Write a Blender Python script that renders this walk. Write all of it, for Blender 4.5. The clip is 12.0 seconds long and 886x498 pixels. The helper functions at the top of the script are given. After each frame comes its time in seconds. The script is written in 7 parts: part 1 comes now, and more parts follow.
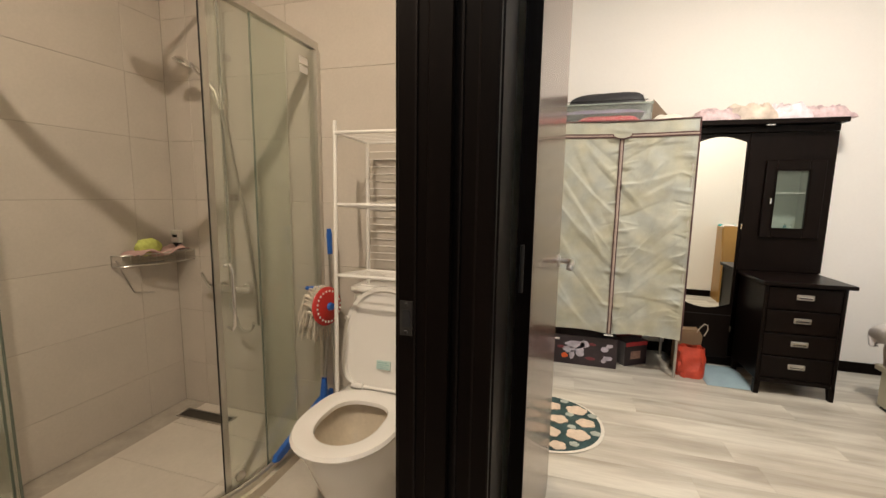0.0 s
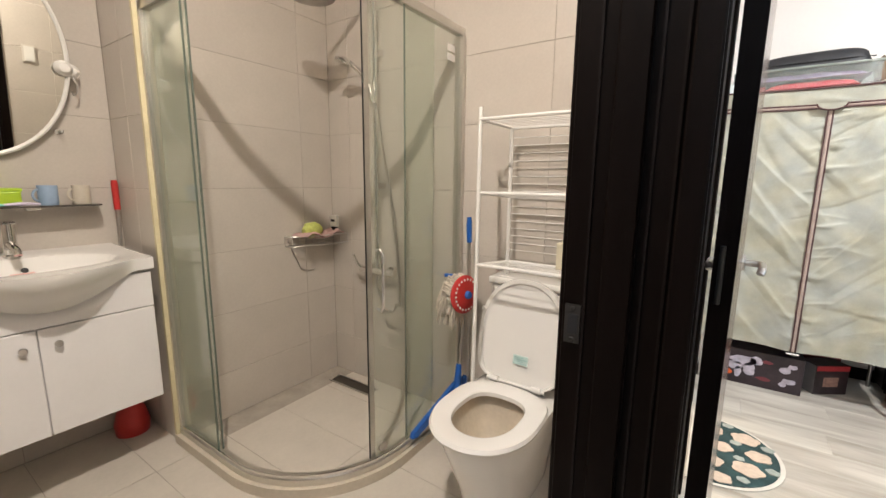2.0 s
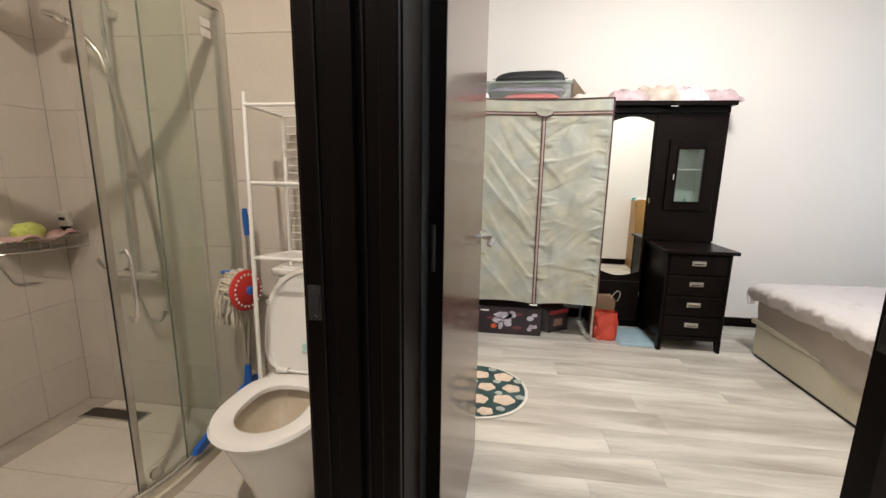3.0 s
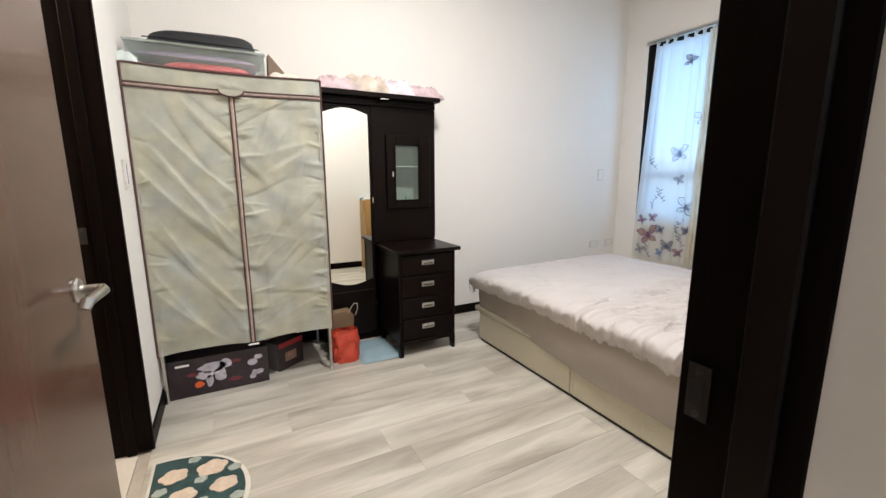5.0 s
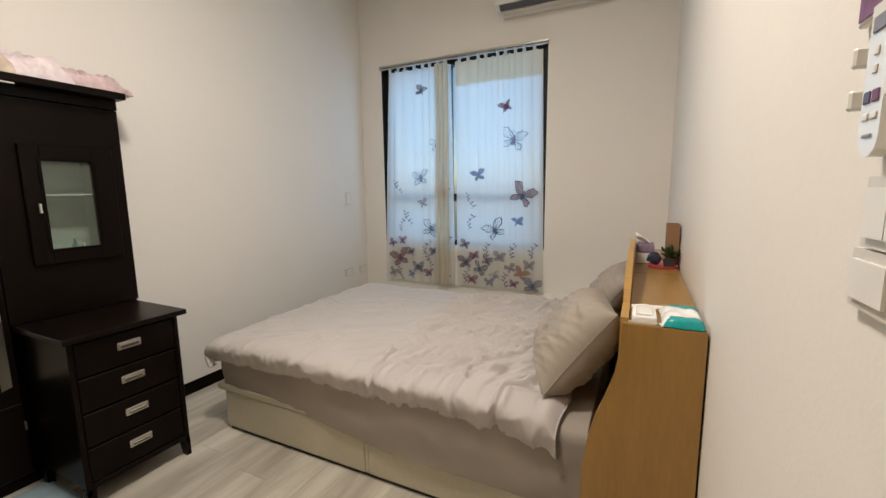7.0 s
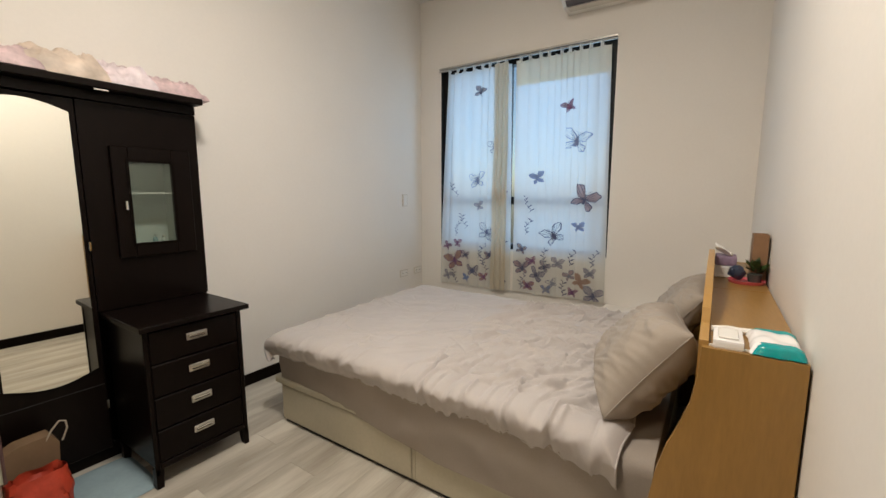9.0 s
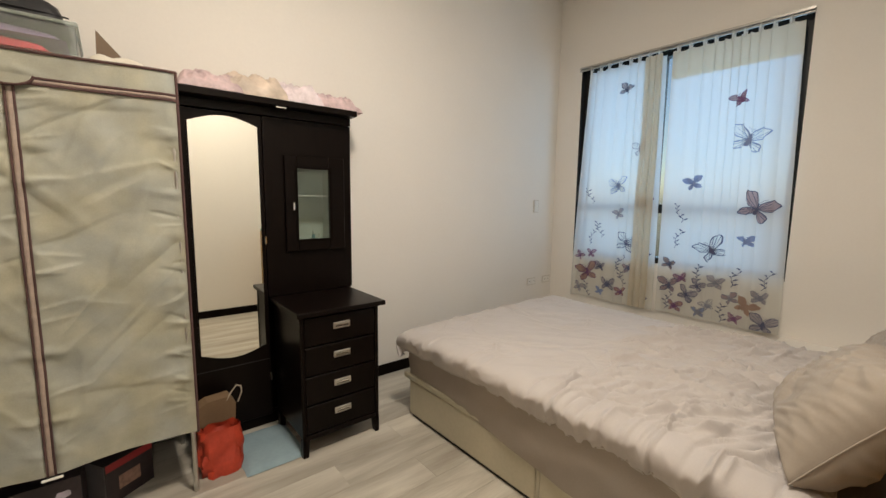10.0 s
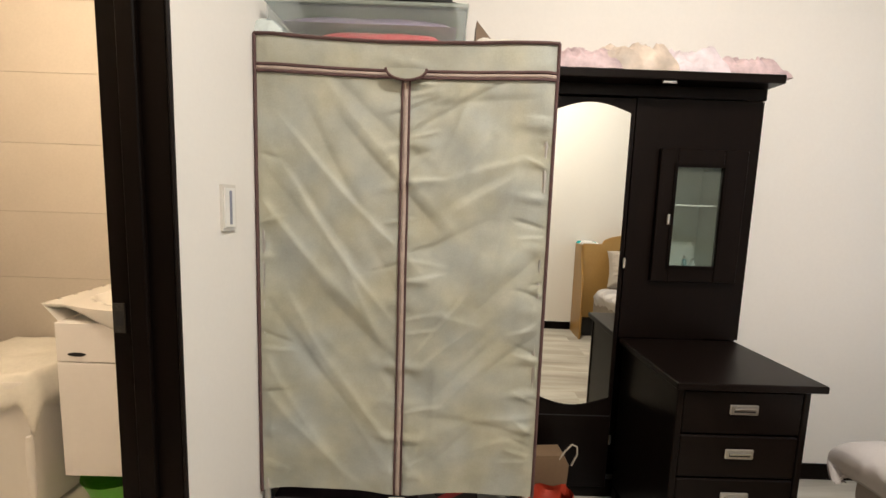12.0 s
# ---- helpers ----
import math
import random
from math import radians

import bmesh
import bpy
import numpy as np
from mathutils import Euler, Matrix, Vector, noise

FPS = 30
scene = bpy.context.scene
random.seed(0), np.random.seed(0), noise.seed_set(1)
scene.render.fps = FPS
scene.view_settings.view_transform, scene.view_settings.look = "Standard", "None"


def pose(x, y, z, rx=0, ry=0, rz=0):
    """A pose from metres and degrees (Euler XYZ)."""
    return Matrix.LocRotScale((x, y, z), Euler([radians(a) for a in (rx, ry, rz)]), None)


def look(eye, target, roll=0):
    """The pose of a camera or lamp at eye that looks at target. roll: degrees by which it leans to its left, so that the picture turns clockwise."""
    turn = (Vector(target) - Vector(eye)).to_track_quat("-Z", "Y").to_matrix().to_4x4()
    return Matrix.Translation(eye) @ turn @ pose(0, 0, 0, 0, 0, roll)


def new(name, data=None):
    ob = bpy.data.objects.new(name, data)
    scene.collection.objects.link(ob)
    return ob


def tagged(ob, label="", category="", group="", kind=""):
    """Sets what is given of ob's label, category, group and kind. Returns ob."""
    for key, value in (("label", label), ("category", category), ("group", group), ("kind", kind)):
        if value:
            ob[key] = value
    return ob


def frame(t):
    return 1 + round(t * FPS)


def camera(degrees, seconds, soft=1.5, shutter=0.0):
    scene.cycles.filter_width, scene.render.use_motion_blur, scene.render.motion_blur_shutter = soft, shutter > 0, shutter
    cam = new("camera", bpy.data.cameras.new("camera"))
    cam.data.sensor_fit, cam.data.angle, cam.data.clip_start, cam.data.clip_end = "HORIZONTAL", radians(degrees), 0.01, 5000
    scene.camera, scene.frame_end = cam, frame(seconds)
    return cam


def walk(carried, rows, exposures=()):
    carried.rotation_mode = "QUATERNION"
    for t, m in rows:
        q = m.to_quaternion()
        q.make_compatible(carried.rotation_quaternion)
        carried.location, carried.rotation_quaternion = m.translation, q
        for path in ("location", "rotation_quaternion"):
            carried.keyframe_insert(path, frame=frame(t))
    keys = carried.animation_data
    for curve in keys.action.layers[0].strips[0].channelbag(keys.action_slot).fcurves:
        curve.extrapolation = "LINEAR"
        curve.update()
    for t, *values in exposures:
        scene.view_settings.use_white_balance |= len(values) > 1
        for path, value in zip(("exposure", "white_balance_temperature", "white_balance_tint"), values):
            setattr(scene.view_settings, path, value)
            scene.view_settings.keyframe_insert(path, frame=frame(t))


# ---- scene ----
cam = camera(94.6, 12.0)
PATH = [
    (0, (0.074, 0.053, 1.25), (-0.488, 1.954, 0.989), 0.9),
    (0.5, (0.006, 0.087, 1.242), (-0.924, 1.835, 0.962), 0.9),
    (1, (-0.032, 0.085, 1.245), (-1.237, 1.652, 0.938), 0.5),
    (1.5, (-0.04, 0.085, 1.24), (-1.331, 1.579, 0.923), 0.5),
    (2, (-0.018, 0.085, 1.253), (-1.12, 1.721, 0.923), 0.6),
    (2.5, (0.044, 0.084, 1.254), (-0.692, 1.91, 0.903), 0.6),
    (3, (0.126, 0.067, 1.261), (-0.134, 2.014, 0.887), 0.9),
    (3.2, (0.155, 0.059, 1.258), (0.048, 2.021, 0.886), 0.9),
    (4.8, (0.325, 0.529, 1.247), (1.138, 2.32, 0.884), 0.2),
    (5, (0.35, 0.603, 1.238), (1.268, 2.344, 0.882), -0.2),
    (5.5, (0.441, 0.826, 1.24), (1.639, 2.389, 0.893), -0.8),
    (6, (0.519, 0.983, 1.228), (2.055, 2.22, 0.897), -0.9),
    (6.5, (0.553, 1.079, 1.285), (2.263, 2.07, 0.98), -0.7),
    (6.7, (0.567, 1.077, 1.296), (2.326, 1.985, 1.011), -0.8),
    (8.3, (0.636, 1.062, 1.305), (2.442, 1.875, 1.027), -0.6),
    (8.5, (0.638, 1.072, 1.308), (2.408, 1.961, 1.029), -0.5),
    (9, (0.641, 1.1, 1.301), (2.291, 2.198, 1.032), -0.0),
    (9.5, (0.649, 1.126, 1.304), (2.119, 2.457, 1.047), 0.3),
    (10, (0.653, 1.167, 1.297), (1.903, 2.709, 1.052), 0.7),
    (10.5, (0.652, 1.309, 1.279), (1.653, 3.025, 1.047), 0.9),
    (11, (0.614, 1.487, 1.282), (1.311, 3.349, 1.063), 1.2),
    (11.5, (0.58, 1.637, 1.272), (0.956, 3.588, 1.05), 1.7),
    (12, (0.541, 1.823, 1.28), (0.555, 3.81, 1.056), 1.9),
]
EXPOSURES = [(0.0, 0.42, 6700, 10), (0.5, 0.63, 6800, 10), (1.0, 0.75, 6600, 10), (1.5, 1.0, 6100, 10), (2.0, 0.85, 5800, 10), (2.5, 0.65, 5700, 10), (3.0, 0.52, 6000, 10),
             (5.0, 0.44, 6000, 10), (5.5, 0.26, 6500, 10), (6.0, 0.02, 6600, 10), (6.5, -0.12, 6700, 10), (8.5, -0.14, 6800, 10), (9.5, -0.12, 6900, 10), (10.0, -0.12, 7100, 10), (10.5, -0.12, 7600, 10), (11.0, 0.0, 8900, 10), (11.5, 0.10, 7500, 10), (12.0, 0.20, 6600, 10)]
walk(cam, [(t, look(eye, target, roll)) for t, eye, target, roll in PATH], EXPOSURES)

# ---- world and lamps ----
world = bpy.data.worlds.new("sky")
scene.world = world
world.use_nodes = True
wn = world.node_tree.nodes
sky = wn.new("ShaderNodeTexSky")
sky.sky_type, sky.sun_disc = "NISHITA", False
sky.sun_elevation, sky.sun_rotation = radians(35), radians(200)
wn["Background"].inputs["Strength"].default_value = 0.14
world.node_tree.links.new(sky.outputs["Color"], wn["Background"].inputs["Color"])


def lamp(name, kind, where, power, colour, size=0.2, target=None):
    data = bpy.data.lights.new(name, kind)
    data.energy, data.color = power, colour
    if kind == "AREA":
        data.shape, data.size = "DISK", size
    else:
        data.shadow_soft_size = size
    ob = new(name, data)
    ob.matrix_world = look(where, target or (where[0], where[1] + 0.001, where[2] - 1))
    return ob


BED_LAMP = (1.35, 1.90, 3.11)
BATH_LAMP = (-0.68, 0.32, 2.80)
lamp("bedroom_lamp_light", "AREA", (BED_LAMP[0], BED_LAMP[1], BED_LAMP[2] - 0.02), 57, (1.0, 0.93, 0.845), 0.36)
lamp("bathroom_lamp_light", "AREA", (BATH_LAMP[0], BATH_LAMP[1], BATH_LAMP[2] - 0.03), 27, (1.0, 0.85, 0.68), 0.07)
lamp("ensuite_lamp_light", "POINT", (-0.8, 2.75, 2.25), 36, (1.0, 0.80, 0.57), 0.06)
# unseen cool source, added to light the hall walls dimly
lamp("hall_fill_light", "POINT", (0.4, -1.2, 2.75), 17, (0.84, 0.92, 1.0), 0.1)

sky_light = bpy.data.lights.new("window_sky", "AREA")
sky_light.shape, sky_light.size, sky_light.size_y = "RECTANGLE", 1.5, 1.6
sky_light.energy, sky_light.color = 20, (0.34, 0.65, 1.0)
new("window_sky", sky_light).matrix_world = look((4.30, 2.62, 1.63), (3.0, 2.62, 1.63))

# ---- materials ----
MATS = {}


def mat(name, colour, rough=0.5, metal=0.0, spec=0.5, var=0.08, scale=6.0, fine=0.04, fine_scale=60.0, bump=0.05, bump_scale=80.0,
        stretch=(1, 1, 1), rnd=0.0, coat=0.0, sheen=0.0, tint=None, tint_scale=4.0):
    """A surface with variation at two scales, fine relief and, per piece, a small change of tone."""
    if name in MATS:
        return MATS[name]
    m = bpy.data.materials.new(name)
    MATS[name] = m
    m.use_nodes = True
    nt = m.node_tree
    n, l = nt.nodes, nt.links
    b = n["Principled BSDF"]
    co = n.new("ShaderNodeTexCoord")
    mp = n.new("ShaderNodeMapping")
    mp.inputs["Scale"].default_value = stretch
    l.new(co.outputs["Object"], mp.inputs["Vector"])
    base = n.new("ShaderNodeRGB")
    base.outputs[0].default_value = (*colour, 1)
    last = base.outputs[0]
    if tint:
        tex = n.new("ShaderNodeTexNoise")
        tex.inputs["Scale"].default_value, tex.inputs["Detail"].default_value = tint_scale, 4
        l.new(mp.outputs[0], tex.inputs["Vector"])
        ramp = n.new("ShaderNodeValToRGB")
        ramp.color_ramp.elements[0].position, ramp.color_ramp.elements[0].color = 0.38, (*colour, 1)
        ramp.color_ramp.elements[1].position, ramp.color_ramp.elements[1].color = 0.66, (*tint, 1)
        l.new(tex.outputs["Fac"], ramp.inputs[0])
        last = ramp.outputs[0]
    for sc, amount, det in ((scale, var, 3), (fine_scale, fine, 2)):
        if amount <= 0:
            continue
        tex = n.new("ShaderNodeTexNoise")
        tex.inputs["Scale"].default_value, tex.inputs["Detail"].default_value = sc, det
        l.new(mp.outputs[0], tex.inputs["Vector"])
        mr = n.new("ShaderNodeMapRange")
        mr.inputs["From Min"].default_value, mr.inputs["From Max"].default_value = 0.25, 0.75
        mr.inputs["To Min"].default_value, mr.inputs["To Max"].default_value = 1 - amount, 1 + amount
        l.new(tex.outputs["Fac"], mr.inputs["Value"])
        mul = n.new("ShaderNodeVectorMath")
        mul.operation = "SCALE"
        l.new(last, mul.inputs[0])
        l.new(mr.outputs[0], mul.inputs["Scale"])
        last = mul.outputs[0]
    if rnd > 0:
        oi = n.new("ShaderNodeObjectInfo")
        mr = n.new("ShaderNodeMapRange")
        mr.inputs["To Min"].default_value, mr.inputs["To Max"].default_value = 1 - rnd, 1 + rnd
        l.new(oi.outputs["Random"], mr.inputs["Value"])
        mul = n.new("ShaderNodeVectorMath")
        mul.operation = "SCALE"
        l.new(last, mul.inputs[0])
        l.new(mr.outputs[0], mul.inputs["Scale"])
        last = mul.outputs[0]
    l.new(last, b.inputs["Base Color"])
    b.inputs["Roughness"].default_value, b.inputs["Metallic"].default_value = rough, metal
    b.inputs["Specular IOR Level"].default_value = spec
    b.inputs["Coat Weight"].default_value, b.inputs["Sheen Weight"].default_value = coat, sheen
    if bump > 0:
        tex = n.new("ShaderNodeTexNoise")
        tex.inputs["Scale"].default_value, tex.inputs["Detail"].default_value = bump_scale, 3
        l.new(mp.outputs[0], tex.inputs["Vector"])
        bp = n.new("ShaderNodeBump")
        bp.inputs["Strength"].default_value, bp.inputs["Distance"].default_value = bump, 0.004
        l.new(tex.outputs["Fac"], bp.inputs["Height"])
        l.new(bp.outputs[0], b.inputs["Normal"])
    return m


def glass_mat(name, colour, rough=0.0, weight=0.12):
    """Thin sheet glass: mostly clear, with a tinted body and a mirror gloss."""
    m = bpy.data.materials.new(name)
    m.use_nodes = True
    nt = m.node_tree
    n, l = nt.nodes, nt.links
    n.remove(n["Principled BSDF"])
    out = n["Material Output"]
    tr = n.new("ShaderNodeBsdfTransparent")
    tr.inputs["Color"].default_value = (*colour, 1)
    gl = n.new("ShaderNodeBsdfGlossy")
    gl.inputs["Roughness"].default_value = rough
    lw = n.new("ShaderNodeLayerWeight")
    lw.inputs["Blend"].default_value = 0.5
    pw = n.new("ShaderNodeMath")
    pw.operation = "POWER"
    pw.inputs[1].default_value = 4.0
    l.new(lw.outputs["Facing"], pw.inputs[0])
    fr = n.new("ShaderNodeMapRange")
    fr.inputs["To Min"].default_value, fr.inputs["To Max"].default_value = 0.035, 0.75
    l.new(pw.outputs[0], fr.inputs["Value"])
    mx = n.new("ShaderNodeMixShader")
    l.new(fr.outputs[0], mx.inputs[0])
    l.new(tr.outputs[0], mx.inputs[1])
    l.new(gl.outputs[0], mx.inputs[2])
    df = n.new("ShaderNodeBsdfDiffuse")
    df.inputs["Color"].default_value = (0.55, 0.60, 0.52, 1)
    m2 = n.new("ShaderNodeMixShader")
    m2.inputs[0].default_value = weight
    l.new(mx.outputs[0], m2.inputs[1])
    l.new(df.outputs[0], m2.inputs[2])
    l.new(m2.outputs[0], out.inputs["Surface"])
    return m


def sheer_mat(name, colour, through_colour, clear=0.12):
    """Thin woven cloth that lets light through."""
    m = bpy.data.materials.new(name)
    m.use_nodes = True
    nt = m.node_tree
    n, l = nt.nodes, nt.links
    n.remove(n["Principled BSDF"])
    df = n.new("ShaderNodeBsdfDiffuse")
    df.inputs["Color"].default_value = (*colour, 1)
    tl = n.new("ShaderNodeBsdfTranslucent")
    tl.inputs["Color"].default_value = (*through_colour, 1)
    tr = n.new("ShaderNodeBsdfTransparent")
    wv = n.new("ShaderNodeTexNoise")
    wv.inputs["Scale"].default_value = 350
    bp = n.new("ShaderNodeBump")
    bp.inputs["Strength"].default_value, bp.inputs["Distance"].default_value = 0.2, 0.002
    l.new(wv.outputs["Fac"], bp.inputs["Height"])
    l.new(bp.outputs[0], df.inputs["Normal"])
    a = n.new("ShaderNodeMixShader")
    a.inputs[0].default_value = 0.45
    l.new(df.outputs[0], a.inputs[1])
    l.new(tl.outputs[0], a.inputs[2])
    c = n.new("ShaderNodeMixShader")
    c.inputs[0].default_value = clear
    l.new(a.outputs[0], c.inputs[1])
    l.new(tr.outputs[0], c.inputs[2])
    l.new(c.outputs[0], n["Material Output"].inputs["Surface"])
    return m


def glow_mat(name, colour, strength):
    m = bpy.data.materials.new(name)
    m.use_nodes = True
    b = m.node_tree.nodes["Principled BSDF"]
    b.inputs["Base Color"].default_value = (*colour, 1)
    b.inputs["Emission Color"].default_value = (*colour, 1)
    b.inputs["Emission Strength"].default_value = strength
    return m


def plank_mat():
    """Pale grey oak vinyl: long grain, darker streaks, a tone of its own for each plank."""
    m = bpy.data.materials.new("pale_oak_vinyl")
    m.use_nodes = True
    nt = m.node_tree
    n, l = nt.nodes, nt.links
    b = n["Principled BSDF"]
    co = n.new("ShaderNodeTexCoord")
    oi = n.new("ShaderNodeObjectInfo")
    shift = n.new("ShaderNodeVectorMath")
    shift.operation = "SCALE"
    shift.inputs[0].default_value = (7.3, 3.1, 1.7)
    l.new(oi.outputs["Random"], shift.inputs["Scale"])
    add = n.new("ShaderNodeVectorMath")
    l.new(co.outputs["Object"], add.inputs[0])
    l.new(shift.outputs[0], add.inputs[1])
    ramps = []
    for sc, st, det in ((1.3, (1.0, 6.5, 1), 5), (9.0, (1.0, 16.0, 1), 3)):
        mp = n.new("ShaderNodeMapping")
        mp.inputs["Scale"].default_value = st
        l.new(add.outputs[0], mp.inputs["Vector"])
        tx = n.new("ShaderNodeTexNoise")
        tx.inputs["Scale"].default_value, tx.inputs["Detail"].default_value = sc, det
        tx.inputs["Distortion"].default_value = 0.6
        l.new(mp.outputs[0], tx.inputs["Vector"])
        ramps.append(tx.outputs["Fac"])
    cr = n.new("ShaderNodeValToRGB")
    cr.color_ramp.elements[0].position, cr.color_ramp.elements[0].color = 0.30, (0.315, 0.28, 0.23, 1)
    cr.color_ramp.elements[1].position, cr.color_ramp.elements[1].color = 0.66, (0.56, 0.53, 0.46, 1)
    l.new(ramps[0], cr.inputs[0])
    mr = n.new("ShaderNodeMapRange")
    mr.inputs["From Min"].default_value, mr.inputs["From Max"].default_value = 0.3, 0.7
    mr.inputs["To Min"].default_value, mr.inputs["To Max"].default_value = 0.93, 1.05
    l.new(ramps[1], mr.inputs["Value"])
    mul = n.new("ShaderNodeVectorMath")
    mul.operation = "SCALE"
    l.new(cr.outputs[0], mul.inputs[0])
    l.new(mr.outputs[0], mul.inputs["Scale"])
    tone = n.new("ShaderNodeMapRange")
    tone.inputs["To Min"].default_value, tone.inputs["To Max"].default_value = 0.93, 1.05
    l.new(oi.outputs["Random"], tone.inputs["Value"])
    mul2 = n.new("ShaderNodeVectorMath")
    mul2.operation = "SCALE"
    l.new(mul.outputs[0], mul2.inputs[0])
    l.new(tone.outputs[0], mul2.inputs["Scale"])
    l.new(mul2.outputs[0], b.inputs["Base Color"])
    b.inputs["Roughness"].default_value = 0.42
    bp = n.new("ShaderNodeBump")
    bp.inputs["Strength"].default_value, bp.inputs["Distance"].default_value = 0.08, 0.002
    l.new(ramps[1], bp.inputs["Height"])
    l.new(bp.outputs[0], b.inputs["Normal"])
    return m


WALL = mat("warm_white_paint", (0.80, 0.765, 0.715), 0.75, var=0.02, scale=1.5, fine=0.01, bump=0.08, bump_scale=140)
CEIL = mat("ceiling_paint", (0.82, 0.80, 0.76), 0.85, var=0.02, bump=0.04)
WENGE = mat("dark_wenge", (0.0046, 0.0026, 0.0019), 0.45, spec=0.07, var=0.25, scale=3, fine=0.2, fine_scale=40, stretch=(8, 8, 0.6), bump=0.06, bump_scale=50)
# paler wenge; on the bathroom jamb it paints the edge highlights
WENGE_L = mat("wenge_pale_glint", (0.010, 0.007, 0.006), 0.4, spec=0.12, var=0.2, scale=3, stretch=(8, 8, 0.6))
DOORV = mat("brown_door_veneer", (0.10, 0.054, 0.036), 0.22, var=0.12, scale=1.2, fine=0.06, fine_scale=12, stretch=(10, 10, 0.8), bump=0.02, coat=0.15)
CABW = mat("espresso_lacquer", (0.0058, 0.0034, 0.0027), 0.32, spec=0.11, var=0.2, scale=4, fine=0.15, fine_scale=60, stretch=(6, 6, 1), bump=0.04, bump_scale=90)
TILE = mat("greige_tile", (0.55, 0.50, 0.44), 0.34, var=0.04, scale=4, fine=0.03, fine_scale=90, bump=0.03, bump_scale=120, rnd=0.02)
TILE_F = mat("cream_floor_tile", (0.60, 0.55, 0.48), 0.36, var=0.05, scale=5, fine=0.03, bump=0.03, rnd=0.03)
GROUT = mat("grout", (0.40, 0.355, 0.30), 0.9, var=0.15, scale=9, bump=0.2)
PORC = mat("white_porcelain", (0.82, 0.80, 0.76), 0.08, var=0.01, fine=0, bump=0, coat=0.3)
WHITEP = mat("white_plastic", (0.78, 0.76, 0.72), 0.35, var=0.02, fine=0.01, bump=0.02)
WHITEG = mat("white_gloss_board", (0.83, 0.81, 0.80), 0.22, var=0.02, fine=0.01, bump=0.01)
CHROME = mat("chrome", (0.75, 0.74, 0.72), 0.10, 1.0, var=0.04, fine=0.02, bump=0)
STEEL = mat("brushed_steel", (0.55, 0.53, 0.50), 0.28, 1.0, var=0.06, fine=0.05, bump=0.03)
DARKST = mat("dull_dark_steel", (0.05, 0.045, 0.04), 0.42, 0.6, var=0.1, bump=0.02)
ALU = mat("satin_aluminium", (0.62, 0.60, 0.55), 0.30, 0.9, var=0.04, fine=0.03, bump=0.01)
STONE = mat("cream_kerb_stone", (0.58, 0.52, 0.42), 0.4, var=0.08, scale=8, fine=0.05, bump=0.04)
GLASS = glass_mat("shower_glass", (0.95, 0.968, 0.94), 0.0, 0.07)
GLASS_F = glass_mat("cabinet_door_glass", (0.80, 0.86, 0.83), 0.02, 0.06)
PANE = glass_mat("window_glass", (0.95, 0.97, 0.98), 0.0, 0.0)
GREEN_EDGE = mat("green_glass_edge", (0.14, 0.17, 0.14), 0.2, var=0.05, bump=0)
MIRROR = mat("silvered_mirror", (0.86, 0.86, 0.80), 0.0, 1.0, var=0, fine=0, bump=0)
BLACK = mat("black_rubber", (0.012, 0.012, 0.013), 0.6, var=0.1, bump=0.1)
CLOTH = mat("cream_nonwoven", (0.41, 0.395, 0.295), 0.55, tint=(0.37, 0.385, 0.345), tint_scale=5.0, var=0.16, scale=11, fine=0.05, fine_scale=220, bump=0.35, bump_scale=420, sheen=0.1)
TRIM_B = mat("brown_binding", (0.095, 0.048, 0.045), 0.8, var=0.15, scale=30, bump=0.3, bump_scale=300)
TRIM_P = mat("pale_pink_zip", (0.42, 0.33, 0.28), 0.7, var=0.1, scale=30, bump=0.3, bump_scale=300)
DUVET = mat("greige_cotton", (0.49, 0.455, 0.44), 0.85, var=0.04, scale=5, fine=0.03, fine_scale=200, bump=0.25, bump_scale=500, sheen=0.15)
SHEET = mat("taupe_sheet", (0.30, 0.26, 0.225), 0.85, var=0.06, scale=5, fine=0.04, fine_scale=200, bump=0.25, bump_scale=500)
PILLOW = mat("taupe_pillow_cotton", (0.34, 0.295, 0.25), 0.85, var=0.05, scale=6, fine=0.03, fine_scale=200, bump=0.25, bump_scale=500, sheen=0.1)
BEDB = mat("cream_leatherette", (0.44, 0.405, 0.31), 0.42, var=0.06, scale=4, fine=0.04, bump=0.12, bump_scale=160)
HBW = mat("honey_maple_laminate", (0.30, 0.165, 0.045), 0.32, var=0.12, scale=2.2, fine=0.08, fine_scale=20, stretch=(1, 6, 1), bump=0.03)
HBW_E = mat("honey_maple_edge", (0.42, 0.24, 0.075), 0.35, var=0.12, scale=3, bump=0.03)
PLANK = plank_mat()
CURTAIN_D = sheer_mat("gathered_curtain", (0.74, 0.68, 0.56), (0.74, 0.66, 0.52), 0.03)
CURTAIN = sheer_mat("sheer_white_curtain", (0.86, 0.80, 0.69), (0.70, 0.78, 0.84), 0.20)
ALU_D = mat("dark_window_aluminium", (0.012, 0.010, 0.009), 0.4, spec=0.25, var=0.1, bump=0.02)

# ---- mesh helpers ----


def B():
    return bmesh.new()


def box(bm, x0, x1, y0, y1, z0, z1, bevel=0.0, seg=1):
    vs = [bm.verts.new((x, y, z)) for x in (x0, x1) for y in (y0, y1) for z in (z0, z1)]
    quads = ((0, 1, 3, 2), (4, 6, 7, 5), (0, 4, 5, 1), (2, 3, 7, 6), (0, 2, 6, 4), (1, 5, 7, 3))
    fs = [bm.faces.new([vs[i] for i in q]) for q in quads]
    if bevel > 0:
        es = list({e for f in fs for e in f.edges})
        bmesh.ops.bevel(bm, geom=es, offset=bevel, segments=seg, affect="EDGES", profile=0.7)
    return bm


